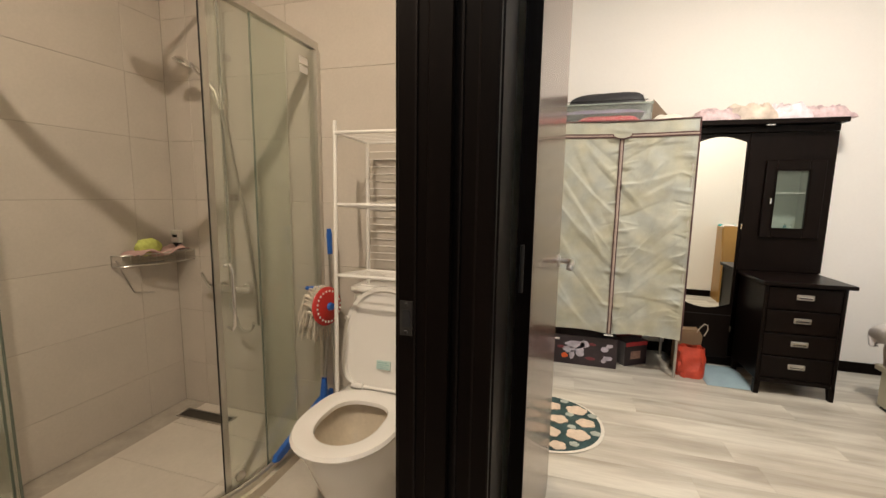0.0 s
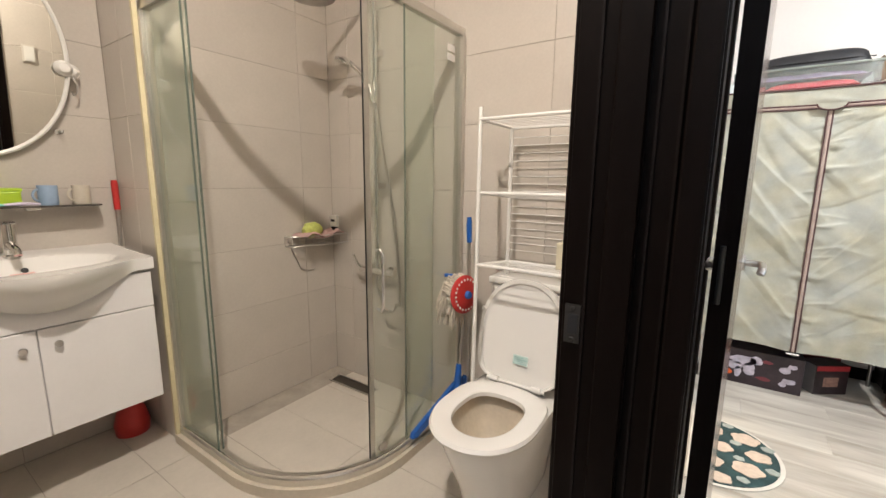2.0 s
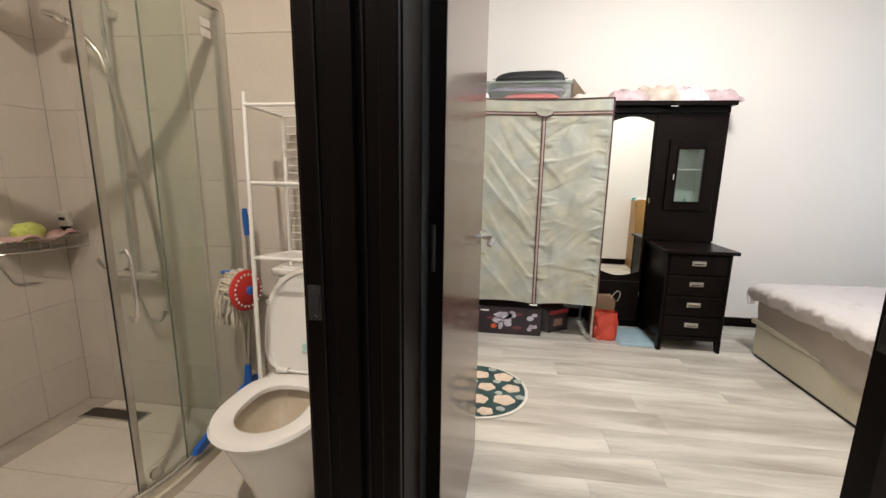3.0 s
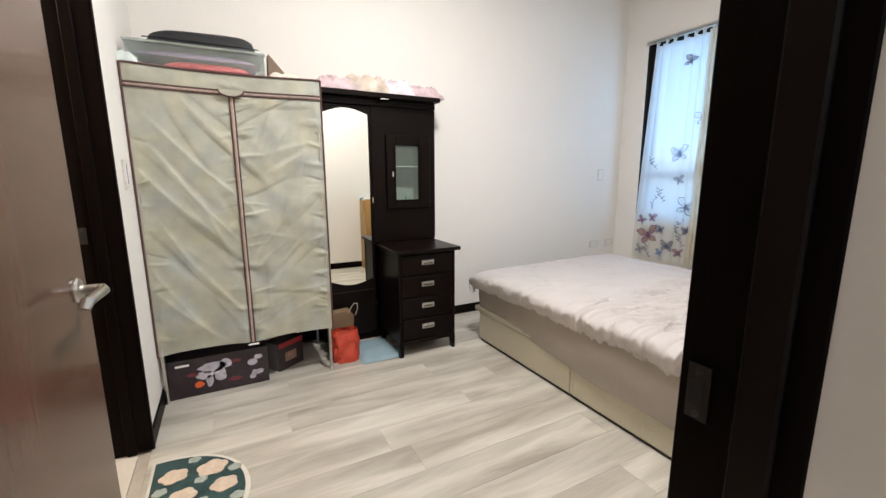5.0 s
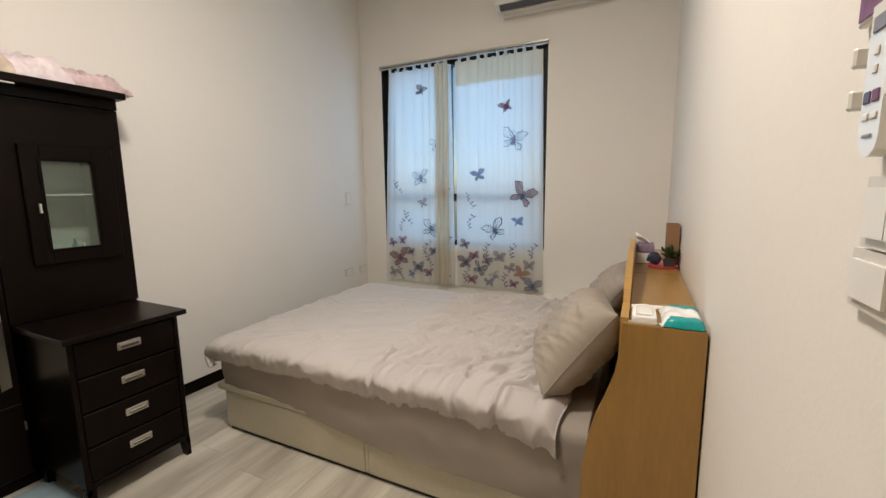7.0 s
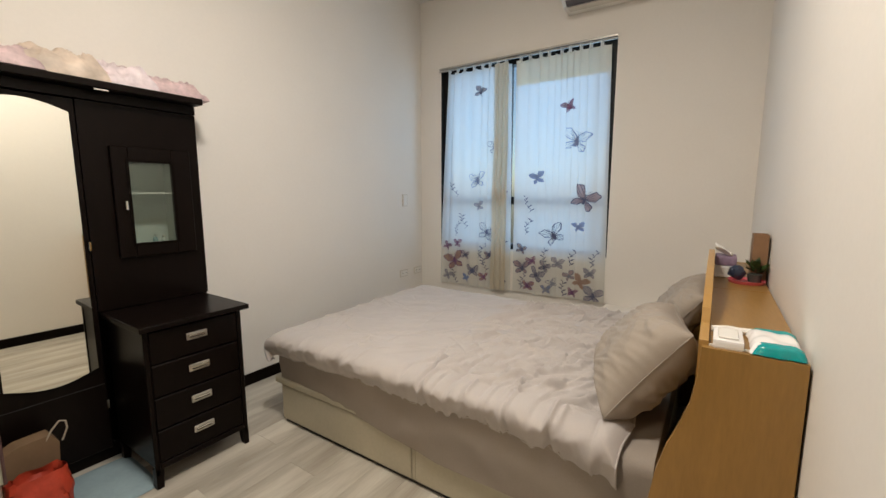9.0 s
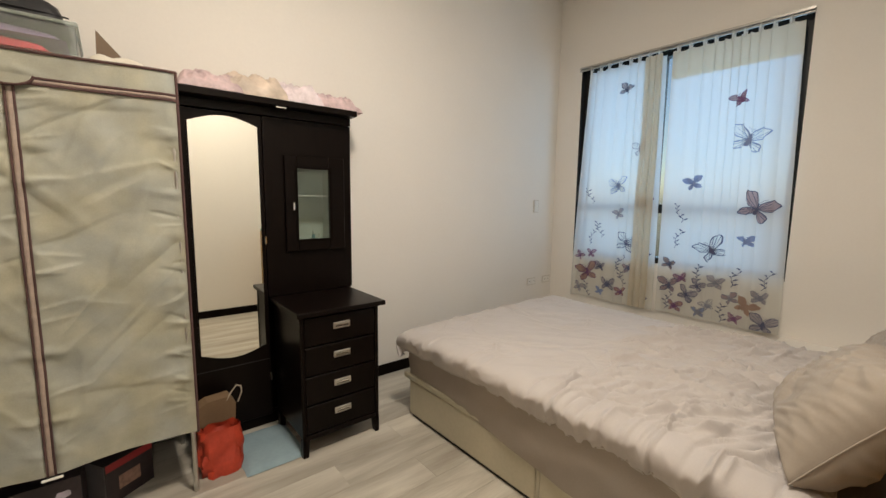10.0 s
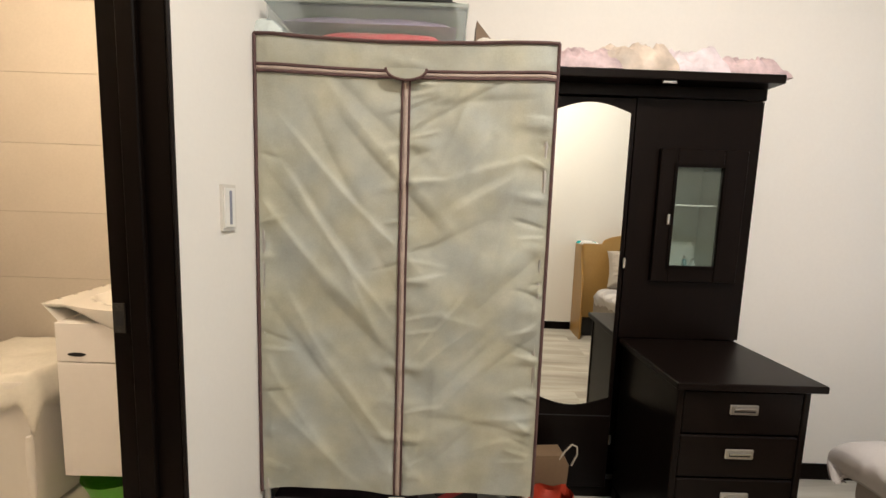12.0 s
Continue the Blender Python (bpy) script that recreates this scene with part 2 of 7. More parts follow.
def ring_basis(d):
    d = d.normalized()
    up = Vector((0, 0, 1)) if abs(d.z) < 0.9 else Vector((1, 0, 0))
    a = d.cross(up).normalized()
    return a, d.cross(a).normalized()


def tube(bm, pts, r, n=8, cap=True):
    """A round bar along points; r a number or one for each point."""
    pts = [Vector(p) for p in pts]
    rs = r if isinstance(r, (list, tuple)) else [r] * len(pts)
    rings = []
    a = b = None
    for i, p in enumerate(pts):
        d = (pts[min(i + 1, len(pts) - 1)] - pts[max(i - 1, 0)])
        if a is None:
            a, b = ring_basis(d)
        else:
            dn = d.normalized()
            a = (a - dn * a.dot(dn)).normalized()
            b = dn.cross(a).normalized()
        rings.append([bm.verts.new(p + (a * math.cos(2 * math.pi * k / n) + b * math.sin(2 * math.pi * k / n)) * rs[i]) for k in range(n)])
    for p, q in zip(rings, rings[1:]):
        for k in range(n):
            bm.faces.new((p[k], p[(k + 1) % n], q[(k + 1) % n], q[k]))
    if cap:
        bm.faces.new(rings[0][::-1])
        bm.faces.new(rings[-1])
    return bm


def lathe(bm, prof, c, n=24, ax=(0, 0, 1), sx=1.0, sy=1.0):
    """Turn (radius, height) pairs round the axis ax through c."""
    q = Vector((0, 0, 1)).rotation_difference(Vector(ax))
    rings = []
    for r, h in prof:
        if r < 1e-6:
            rings.append([bm.verts.new(Vector(c) + q @ Vector((0, 0, h)))])
        else:
            rings.append([bm.verts.new(Vector(c) + q @ Vector((sx * r * math.cos(2 * math.pi * k / n), sy * r * math.sin(2 * math.pi * k / n), h))) for k in range(n)])
    for p, s in zip(rings, rings[1:]):
        for k in range(n):
            a, b2 = p[k % len(p)], p[(k + 1) % len(p)]
            c2, d = s[(k + 1) % len(s)], s[k % len(s)]
            f = []
            for v in (a, b2, c2, d):
                if v not in f:
                    f.append(v)
            if len(f) > 2:
                bm.faces.new(f)
    for ring in (rings[0], rings[-1]):
        if len(ring) > 2:
            bm.faces.new(ring)
    bmesh.ops.recalc_face_normals(bm, faces=bm.faces)
    return bm


def prism(bm, outline, to, lo, hi):
    """An outline of (a, b) pairs drawn out from depth lo to hi; to(a, b, d) gives the place."""
    p = [bm.verts.new(to(a, b, lo)) for a, b in outline]
    q = [bm.verts.new(to(a, b, hi)) for a, b in outline]
    n = len(p)
    bm.faces.new(p)
    bm.faces.new(q[::-1])
    for i in range(n):
        bm.faces.new((p[i], q[i], q[(i + 1) % n], p[(i + 1) % n]))
    bmesh.ops.recalc_face_normals(bm, faces=bm.faces)
    return bm


def sheet(bm, fn, nu, nv, thick=0.0):
    """A surface fn(u, v) over 0..1, with a back at the given thickness."""
    g = [[bm.verts.new(fn(i / nu, j / nv)) for j in range(nv + 1)] for i in range(nu + 1)]
    fs = [bm.faces.new((g[i][j], g[i + 1][j], g[i + 1][j + 1], g[i][j + 1])) for i in range(nu) for j in range(nv)]
    if thick:
        bm.normal_update()
        r = bmesh.ops.solidify(bm, geom=fs, thickness=thick)
    return bm


def origin(ob):
    p = Vector((0, 0, 0))
    while ob is not None:
        p += ob.location
        ob = ob.parent
    return p


def part(name, bm, material, parent=None, label="", smooth=False):
    """Link a bmesh, given in world places, as one mesh under a thing or part."""
    me = bpy.data.meshes.new(name)
    if parent is not None:
        o = origin(parent)
        for v in bm.verts:
            v.co -= o
    if smooth:
        for f in bm.faces:
            f.smooth = True
        if smooth != 2:
            ang = radians(40)
            bm.normal_update()
            for e in bm.edges:
                if len(e.link_faces) == 2 and e.calc_face_angle(0) > ang:
                    e.smooth = False
    bm.to_mesh(me)
    bm.free()
    me.materials.append(material)
    ob = new(name, me)
    ob.parent = parent
    if label:
        tagged(ob, label)
    return ob


def thing(name, where, label, category, group=""):
    ob = new(name)
    ob.empty_display_size = 0.05
    ob.location = where
    return tagged(ob, label, category, group)


def struct(name, bm, material, label="", category="", smooth=False):
    return tagged(part(name, bm, material, None, label, smooth), "", category, "", "structure")


def bar(parent, name, material, *boxes, bevel=0.0, label="", seg=1):
    bm = B()
    for b in boxes:
        box(bm, *b, bevel, seg)
    return part(name, bm, material, parent, label)


def arc(cx, cy, r, a0, a1, n):
    return [(cx + r * math.cos(radians(a0 + (a1 - a0) * i / n)), cy + r * math.sin(radians(a0 + (a1 - a0) * i / n))) for i in range(n + 1)]


# ---- large structure ----
CZ = 3.15          # bedroom and hall ceiling
BZ = 2.86          # bathroom ceiling
WX, FY, RY, LX = 4.115, 3.68, 0.89, -0.05   # window wall, far wall, headboard wall, ensuite wall
HY = 0.735         # hall face of the headboard wall
DOOR_H = 2.20

struct("floor", box(B(), -0.3, 4.4, -2.2, 4.1, -0.2, -0.012), GROUT, "subfloor under the pale vinyl planks", "floor")
struct("ceiling", box(B(), -0.3, 4.4, -2.2, 4.1, CZ, CZ + 0.15), CEIL, "plain white painted ceiling", "ceiling")
struct("wall_north", box(B(), LX - 0.001, 4.4, FY, FY + 0.2, 0, CZ), WALL, "warm white painted wall behind the wardrobes", "wall")
# window wall with its opening
WY0, WY1, WZ0, WZ1 = 1.815, 3.432, 0.775, 2.49
bm = B()
box(bm, WX, WX + 0.22, -0.2, WY0, 0, CZ)
box(bm, WX, WX + 0.22, WY1, FY, 0, CZ)
box(bm, WX, WX + 0.22, WY0, WY1, 0, WZ0)
box(bm, WX, WX + 0.22, WY0, WY1, WZ1, CZ)
struct("wall_east", bm, WALL, "warm white painted wall with the window opening", "wall")
# headboard wall with the bedroom doorway
DX0, DX1 = -0.03, 0.825
bm = B()
box(bm, DX1 + 0.065, WX, HY, RY, 0, CZ)
box(bm, DX0, DX1 + 0.065, HY, RY, DOOR_H + 0.03, CZ)
struct("wall_south", bm, WALL, "warm white painted wall with the bedroom doorway", "wall")
# wall between bedroom and both bathrooms
EY0, EY1 = 1.92, 2.72
bm = B()
box(bm, -0.22, LX, RY, EY0 - 0.03, 0, CZ)
box(bm, -0.189, LX, EY1 + 0.008, FY + 0.2, 0, CZ)
box(bm, -0.22, LX, EY0 - 0.03, EY1 + 0.008, DOOR_H + 0.03, CZ)
struct("wall_west", bm, WALL, "white painted wall with the ensuite doorway", "wall")
# wall between hall and bathroom
BY0, BY1 = -0.07, 0.764
bm = B()
box(bm, -0.22, -0.07, -2.2, BY0 - 0.03, 0, CZ)
box(bm, -0.22, -0.07, BY0 - 0.03, BY1 + 0.03, DOOR_H + 0.03, CZ)
box(bm, -0.22, -0.07, BY1 + 0.03, RY, 0, CZ)
struct("wall_hall_west", bm, WALL, "white painted hall wall with the bathroom doorway", "wall")
struct("wall_hall_south", box(B(), -0.07, 0.92, -2.3, -2.2, 0, CZ), WALL, "plain white painted hall wall", "wall")
struct("wall_hall_east", box(B(), 0.828, 0.92, -2.2, 0.753, 0, CZ), WALL, "plain white painted hall wall", "wall")

# bathroom shell: subfloor, ceiling, backing walls
VX, PX, PY, NY, SY = -2.45, -2.07, 0.865, 1.86, -0.16
struct("bathroom_floor", box(B(), -2.6, -0.1, -0.3, 1.95, -0.16, -0.0022), GROUT, "grout bed of the bathroom floor", "floor")
struct("bathroom_ceiling", box(B(), -2.6, -0.22, -0.3, 1.95, BZ, BZ + 0.1), CEIL, "plain white bathroom ceiling", "ceiling")
WT = 0.0022
bath_n = struct("bathroom_wall_north", box(B(), -2.6, -0.22, NY + WT, NY + 0.06, 0, BZ), GROUT, "greige tiled wall behind toilet and shower", "wall")
bath_w = struct("bathroom_wall_west", box(B(), VX - 0.1, VX - WT, SY - 0.1, PY, 0, BZ), GROUT, "greige tiled wall behind the washbasin", "wall")
bath_p = struct("bathroom_pier", box(B(), VX - 0.1, PX - WT, PY + WT, NY + WT, 0, BZ), GROUT, "greige tiled pier beside the shower", "wall")
bath_s = struct("bathroom_wall_south", box(B(), VX, -0.22, SY - 0.1, SY - WT, 0, BZ), GROUT, "greige tiled wall behind the open door", "wall")
bath_e = struct("bathroom_wall_east", box(B(), -0.2195, -0.214, 0.80, NY + WT, 0, BZ), GROUT, "greige tiled wall beside the doorway", "wall")
# ensuite shell
struct("ensuite_floor", box(B(), -2.0, -0.1, 1.95, 3.95, -0.16, -0.004), TILE_F, "cream tiled ensuite floor", "floor")
struct("ensuite_ceiling", box(B(), -2.0, -0.19, 1.95, 3.9, BZ, BZ + 0.1), CEIL, "plain white ensuite ceiling", "ceiling")
ens_w = struct("ensuite_wall_west", box(B(), -1.72, -1.62 - WT, 1.93, 3.9, 0, BZ), GROUT, "tiled ensuite wall in warm light", "wall")
ens_n = struct("ensuite_wall_north", box(B(), -1.62, -0.22, 3.78 + WT, 3.9, 0, BZ), GROUT, "tiled ensuite wall behind the washbasin", "wall")
struct("ensuite_wall_south", box(B(), -1.62, -0.22, 1.925, 1.95, 0, BZ), TILE, "plain tiled ensuite wall", "wall")


# ---- door frames ----
door_frame = struct("door_frame_1", box(B(), DX0 - 0.028, DX0, HY - 0.004, RY + 0.006, 0, DOOR_H + 0.03, 0.002), WENGE, "dark wenge bedroom door frame", "door frame")
bar(door_frame, "jamb", WENGE, (DX1, DX1 + 0.065, 0.750, RY - 0.009, 0, DOOR_H + 0.03), bevel=0.002)
bar(door_frame, "head", WENGE, (DX0, DX1, HY - 0.012, RY + 0.006, DOOR_H, DOOR_H + 0.03), bevel=0.002)
bar(door_frame, "casing", WENGE, (DX0 - 0.036, DX0 - 0.003, HY - 0.024, HY - 0.0045, 0, DOOR_H + 0.07), bevel=0.003)
bar(door_frame, "stop", WENGE_L, (DX1 - 0.010, DX1, 0.775, 0.815, 0, DOOR_H), bevel=0.003)

bath_frame = struct("door_frame_2", box(B(), -0.226, -0.064, BY1, BY1 + 0.03, 0, DOOR_H + 0.03, 0.002), WENGE, "dark wenge bathroom door frame", "door frame")
bar(bath_frame, "jamb", WENGE, (-0.226, -0.064, BY0 - 0.03, BY0, 0, DOOR_H + 0.03), bevel=0.002)
bar(bath_frame, "head", WENGE, (-0.226, -0.064, BY0, BY1, DOOR_H, DOOR_H + 0.03), bevel=0.002)
bar(bath_frame, "stop", WENGE, (-0.165, -0.118, BY1 - 0.014, BY1, 0, DOOR_H), bevel=0.003)
bar(bath_frame, "casing", WENGE, (-0.064, -0.052, BY0 - 0.06, BY0 + 0.004, 0, DOOR_H + 0.06), bevel=0.003)
bar(bath_frame, "casing", WENGE, (-0.236, -0.226, BY1 + 0.012, BY1 + 0.06, 0, DOOR_H + 0.06), bevel=0.003)
# thin pale strips stand for the highlights along the jamb's edges
for x in (-0.192, -0.108, -0.078):
    bar(bath_frame, "edge_strip", WENGE_L, (x, x + 0.004, BY1 - 0.003, BY1 - 0.0005, 0, DOOR_H))

ens_frame = struct("door_frame_3", box(B(), -0.190, -0.044, EY1, EY1 + 0.008, 0, DOOR_H + 0.03, 0.002), WENGE, "dark wenge ensuite door frame", "door frame")
bar(ens_frame, "jamb", WENGE, (-0.226, -0.044, EY0 - 0.03, EY0, 0, DOOR_H + 0.03), bevel=0.002)
bar(ens_frame, "head", WENGE, (-0.226, -0.044, EY0, EY1, DOOR_H, DOOR_H + 0.03), bevel=0.002)
bar(ens_frame, "casing", WENGE_L, (-0.044, -0.036, EY1 - 0.003, EY1 + 0.008, 0, DOOR_H + 0.03), bevel=0.003)
bar(ens_frame, "casing", WENGE, (-0.044, -0.032, EY0 - 0.066, EY0 + 0.004, 0, DOOR_H + 0.066), bevel=0.003)
bar(ens_frame, "stop", WENGE, (-0.14, -0.10, EY1 - 0.014, EY1, 0, DOOR_H), bevel=0.003)


def strike(parent, where, ax, ay):
    """A latch plate with a dark slot and two screws; ax runs across it, ay out of the jamb."""
    ax, ay, w = Vector(ax), Vector(ay), Vector(where)

    def to(a, b, d):
        return w + ax * a + Vector((0, 0, b)) + ay * d
    p = part("strike_plate", prism(B(), [(-0.013, -0.034), (0.013, -0.034), (0.013, 0.034), (-0.013, 0.034)], to, 0, 0.003), DARKST, parent, "dull dark steel latch plate")
    part("slot", prism(B(), [(-0.007, -0.017), (0.009, -0.017), (0.009, 0.017), (-0.007, 0.017)], to, 0.0032, 0.0042), BLACK, p)
    for z in (-0.027, 0.027):
        part("screw", lathe(B(), [(0.0, 0.0042), (0.003, 0.0042), (0.0045, 0.0032)], to(0, z, 0), 10, ay), DARKST, p)


strike(bath_frame, (-0.207, BY1 - 0.0005, 1.015), (1, 0, 0), (0, -1, 0))
strike(door_frame, (DX1 - 0.0005, RY - 0.034, 0.985), (0, 1, 0), (-1, 0, 0))
strike(ens_frame, (-0.172, EY1 - 0.0005, 1.0), (1, 0, 0), (0, -1, 0))


# ---- doors ----
def lever(parent, rose, out, along, material=STEEL, reach=0.052, r=1.0):
    """A lever handle: round rose, neck and bent grip."""
    c, o, a = Vector(rose), Vector(out), Vector(along)
    h = part("door_handle", lathe(B(), [(0.0, 0.008), (0.022, 0.008), (0.026, 0.004), (0.026, 0.0)], c, 24, out), material, parent, "satin steel lever handle", True)
    bm = tube(B(), [c, c + o * (reach - 0.022), c + o * (reach - 0.007) + a * 0.004, c + o * reach + a * 0.02, c + o * reach + a * 0.09, c + o * (reach - 0.002) + a * 0.11, c + o * (reach - 0.006) + a * 0.118 - Vector((0, 0, 0.012))],
              [k * r for k in (0.010, 0.010, 0.0105, 0.010, 0.009, 0.011, 0.010)], 14)
    part("grip", bm, material, h, "", True)
    return h


LEAF_X0, LEAF_X1 = -0.018, 0.014
door = thing("bedroom_door", (LEAF_X1, RY + 0.02, 0.0), "glossy brown veneered door standing open against the wall", "door")
part("leaf", box(B(), LEAF_X0, LEAF_X1, RY + 0.02, 1.745, 0.008, DOOR_H - 0.004, 0.002), DOORV, door)
bar(door, "edge_band", WENGE, (LEAF_X0 - 0.0005, LEAF_X1 + 0.0005, RY + 0.018, RY + 0.0265, 0.008, DOOR_H - 0.004))
lever(door, (LEAF_X1, 1.685, 1.005), (1, 0, 0), (0, -1, 0))
lever(door, (LEAF_X0, 1.685, 1.005), (-1, 0, 0), (0, -1, 0))
for z in (0.25, 1.1, 1.9):
    part("hinge", tube(B(), [(-0.006, RY + 0.013, z - 0.05), (-0.006, RY + 0.013, z + 0.05)], 0.0045, 10), DARKST, door, "", True)

door.rotation_euler = (0, 0, radians(-3.3))

bath_door = thing("bathroom_door", (-0.23, BY0, 0.0), "pale glossy bathroom door standing open inwards", "door")
# white leaf toned down to greige: its shadow side is in the colour
part("leaf", box(B(), -1.03, -0.235, BY0 - 0.045, BY0 - 0.005, 0.008, DOOR_H - 0.004, 0.002), mat("shaded_gloss_door", (0.36, 0.32, 0.30), 0.18, var=0.05), bath_door)
lever(bath_door, (-0.965, BY0 - 0.005, 1.03), (0, 1, 0), (1, 0, 0), reach=0.078, r=1.15)
bath_door.rotation_euler = (0, 0, radians(-12.3))


# ---- window ----
win = thing("window_1", (WX + 0.12, (WY0 + WY1) / 2, WZ0), "dark aluminium sliding window with clear panes", "window")
win["kind"] = "structure"
fx0, fx1 = WX + 0.05, WX + 0.13
T = 0.055
bar(win, "window_frame", ALU_D, (fx0, fx1, WY0, WY0 + T, WZ0, WZ1))
bar(win, "window_frame", ALU_D, (fx0, fx1, WY1 - T, WY1, WZ0, WZ1))
bar(win, "window_frame", ALU_D, (fx0, fx1, WY0 + T, WY1 - T, WZ0, WZ0 + T))
bar(win, "window_frame", ALU_D, (fx0, fx1, WY0 + T, WY1 - T, WZ1 - T, WZ1))
bar(win, "transom", ALU_D, (fx0, fx1, WY0 + T, WY1 - T, 1.20, 1.27))
bar(win, "mullion", ALU_D, (fx0 + 0.01, fx1 - 0.01, 2.715, 2.775, 1.27, WZ1 - T))
bar(win, "mullion", ALU_D, (fx0 + 0.01, fx1 - 0.01, 2.715, 2.775, WZ0 + T, 1.20))
for y0, y1 in ((WY0 + T, 2.715), (2.775, WY1 - T)):
    for z0, z1 in ((WZ0 + T, 1.20), (1.27, WZ1 - T)):
        p = bar(win, "pane", PANE, (fx0 + 0.035, fx0 + 0.041, y0, y1, z0, z1))
        p.visible_shadow = False
bar(win, "reveal_lining", ALU_D, (WX + 0.001, fx0, WY0, WY0 + 0.004, WZ0, WZ1), (WX + 0.001, fx0, WY1 - 0.004, WY1, WZ0, WZ1))
bar(win, "window_sill", WHITEP, (WX - 0.004, fx0, WY0 + 0.004, WY1 - 0.004, WZ0, WZ0 + 0.006))


# ---- bedroom: bed ----
def rnoise(x, y, z=0.0):
    return noise.noise(Vector((x, y, z)))


BX0, BX1, BYH, BYF = 1.97, 3.46, 1.20, 3.09
bed = thing("bed", (2.7, 2.1, 0.0), "double bed with cream drawer base and taupe sheet", "bed")
bar(bed, "plinth", BLACK, (BX0 + 0.012, BX1 - 0.012, BYH, BYF - 0.012, 0.0, 0.02))
mid = 2.145
for y0, y1 in ((BYH, mid - 0.012), (mid + 0.012, BYF)):
    bar(bed, "drawer_front", BEDB, (BX0, BX0 + 0.03, y0, y1, 0.02, 0.225), bevel=0.004)
bar(bed, "drawer_divider", BEDB, (BX0 + 0.003, BX0 + 0.03, mid - 0.010, mid + 0.010, 0.02, 0.222), bevel=0.003)
bar(bed, "base_box", BEDB, (BX0 + 0.0305, BX1, BYH, BYF - 0.002, 0.02, 0.225), bevel=0.004)
bar(bed, "base_rim", BEDB, (BX0 - 0.006, BX1 + 0.006, BYH, BYF + 0.055, 0.226, 0.262), bevel=0.012, seg=3, label="cream padded rim of the bed base")
# mattress with its sheet: soft rounded block that sags a little, pulled down over the rim
bm = B()


def mattress(u, v):
    # u runs round the cross-section (near side, top, far side), v from head to foot
    y = BYH + 0.0 + v * (BYF + 0.005 - BYH)
    s = u * 4
    if s < 1:
        over = max(0.0, min(1.0, (0.90 - v) / 0.48))
        low = 0.264 + (0.165 - 0.264) * over
        x, z = BX0 + 0.004 - 0.020 * over - 0.008 * math.sin(s * math.pi), 0.475 - (1 - s) * (0.475 - low)
    elif s < 3:
        x, z = BX0 + 0.006 + (s - 1) / 2 * (BX1 - BX0 - 0.012), 0.475
    else:
        x, z = BX1 - 0.004, 0.475 - (s - 3) * 0.22
    w = 0.006 * rnoise(y * 5, s * 3) + 0.004 * rnoise(y * 13, s * 5, 3)
    return Vector((x - w, y, z + 0.3 * w))


sheet(bm, mattress, 48, 90)
part("mattress_sheet", bm, SHEET, bed, "taupe fitted sheet over the mattress", 2)
bar(bed, "mattress", SHEET, (BX0 + 0.02, BX1 - 0.02, BYH, BYF - 0.012, 0.262, 0.455), bevel=0.03, seg=3)

# duvet: one soft thick sheet over the top, hanging over near side and foot
duvet = thing("duvet", (2.7, 2.1, 0.5), "rumpled greige cotton duvet spread over the bed", "duvet")
DX_A, DX_B, DY_A, DY_B = 2.03, 3.43, 1.30, 3.05


def crease(x, y, cx, cy, ang, length, width, h, bend=0.02):
    c, s = math.cos(ang), math.sin(ang)
    a, b = (x - cx) * c + (y - cy) * s, -(x - cx) * s + (y - cy) * c
    if abs(a) > length:
        return 0.0
    b += bend * math.sin(a * 9 + cx * 7)
    # one flank steep, the other long, as cloth folds over itself
    side = width * (0.55 if b > 0 else 1.9)
    return h * math.exp(-abs(b / side) ** 1.3) * (1 - (a / length) ** 2)


random.seed(11)
CREASES = []
for i in range(430):
    head = random.random() < 0.66
    cy = random.uniform(1.33, 2.15) if head else random.uniform(1.6, 3.1)
    cx = random.uniform(1.98, 3.4)
    # folds fan out from the near head corner
    fan = math.atan2(cy - 1.15, cx - 1.75)
    ang = random.gauss(2.30, 0.30) if random.random() < 0.55 else (fan + 1.57 + random.gauss(0, 0.35) if head else random.uniform(0, 3.14))
    CREASES.append((cx, cy, ang, random.uniform(0.05, 0.24), random.uniform(0.0035, 0.009), random.choice((-1, 1, 1)) * random.uniform(0.006, 0.014) * (1.75 if head else 0.6)))
CREASES += [(2.14, 1.57, -0.38, 0.16, 0.009, -0.020), (2.17, 1.60, -0.38, 0.15, 0.016, 0.012), (2.45, 1.62, 2.5, 0.22, 0.010, -0.014), (2.75, 1.50, 2.7, 0.25, 0.012, 0.016), (2.2, 1.85, 2.25, 0.2, 0.009, -0.012)]


def ridged(a, b, c):
    return 1 - min(1.0, 2.2 * abs(rnoise(a, b, c)))


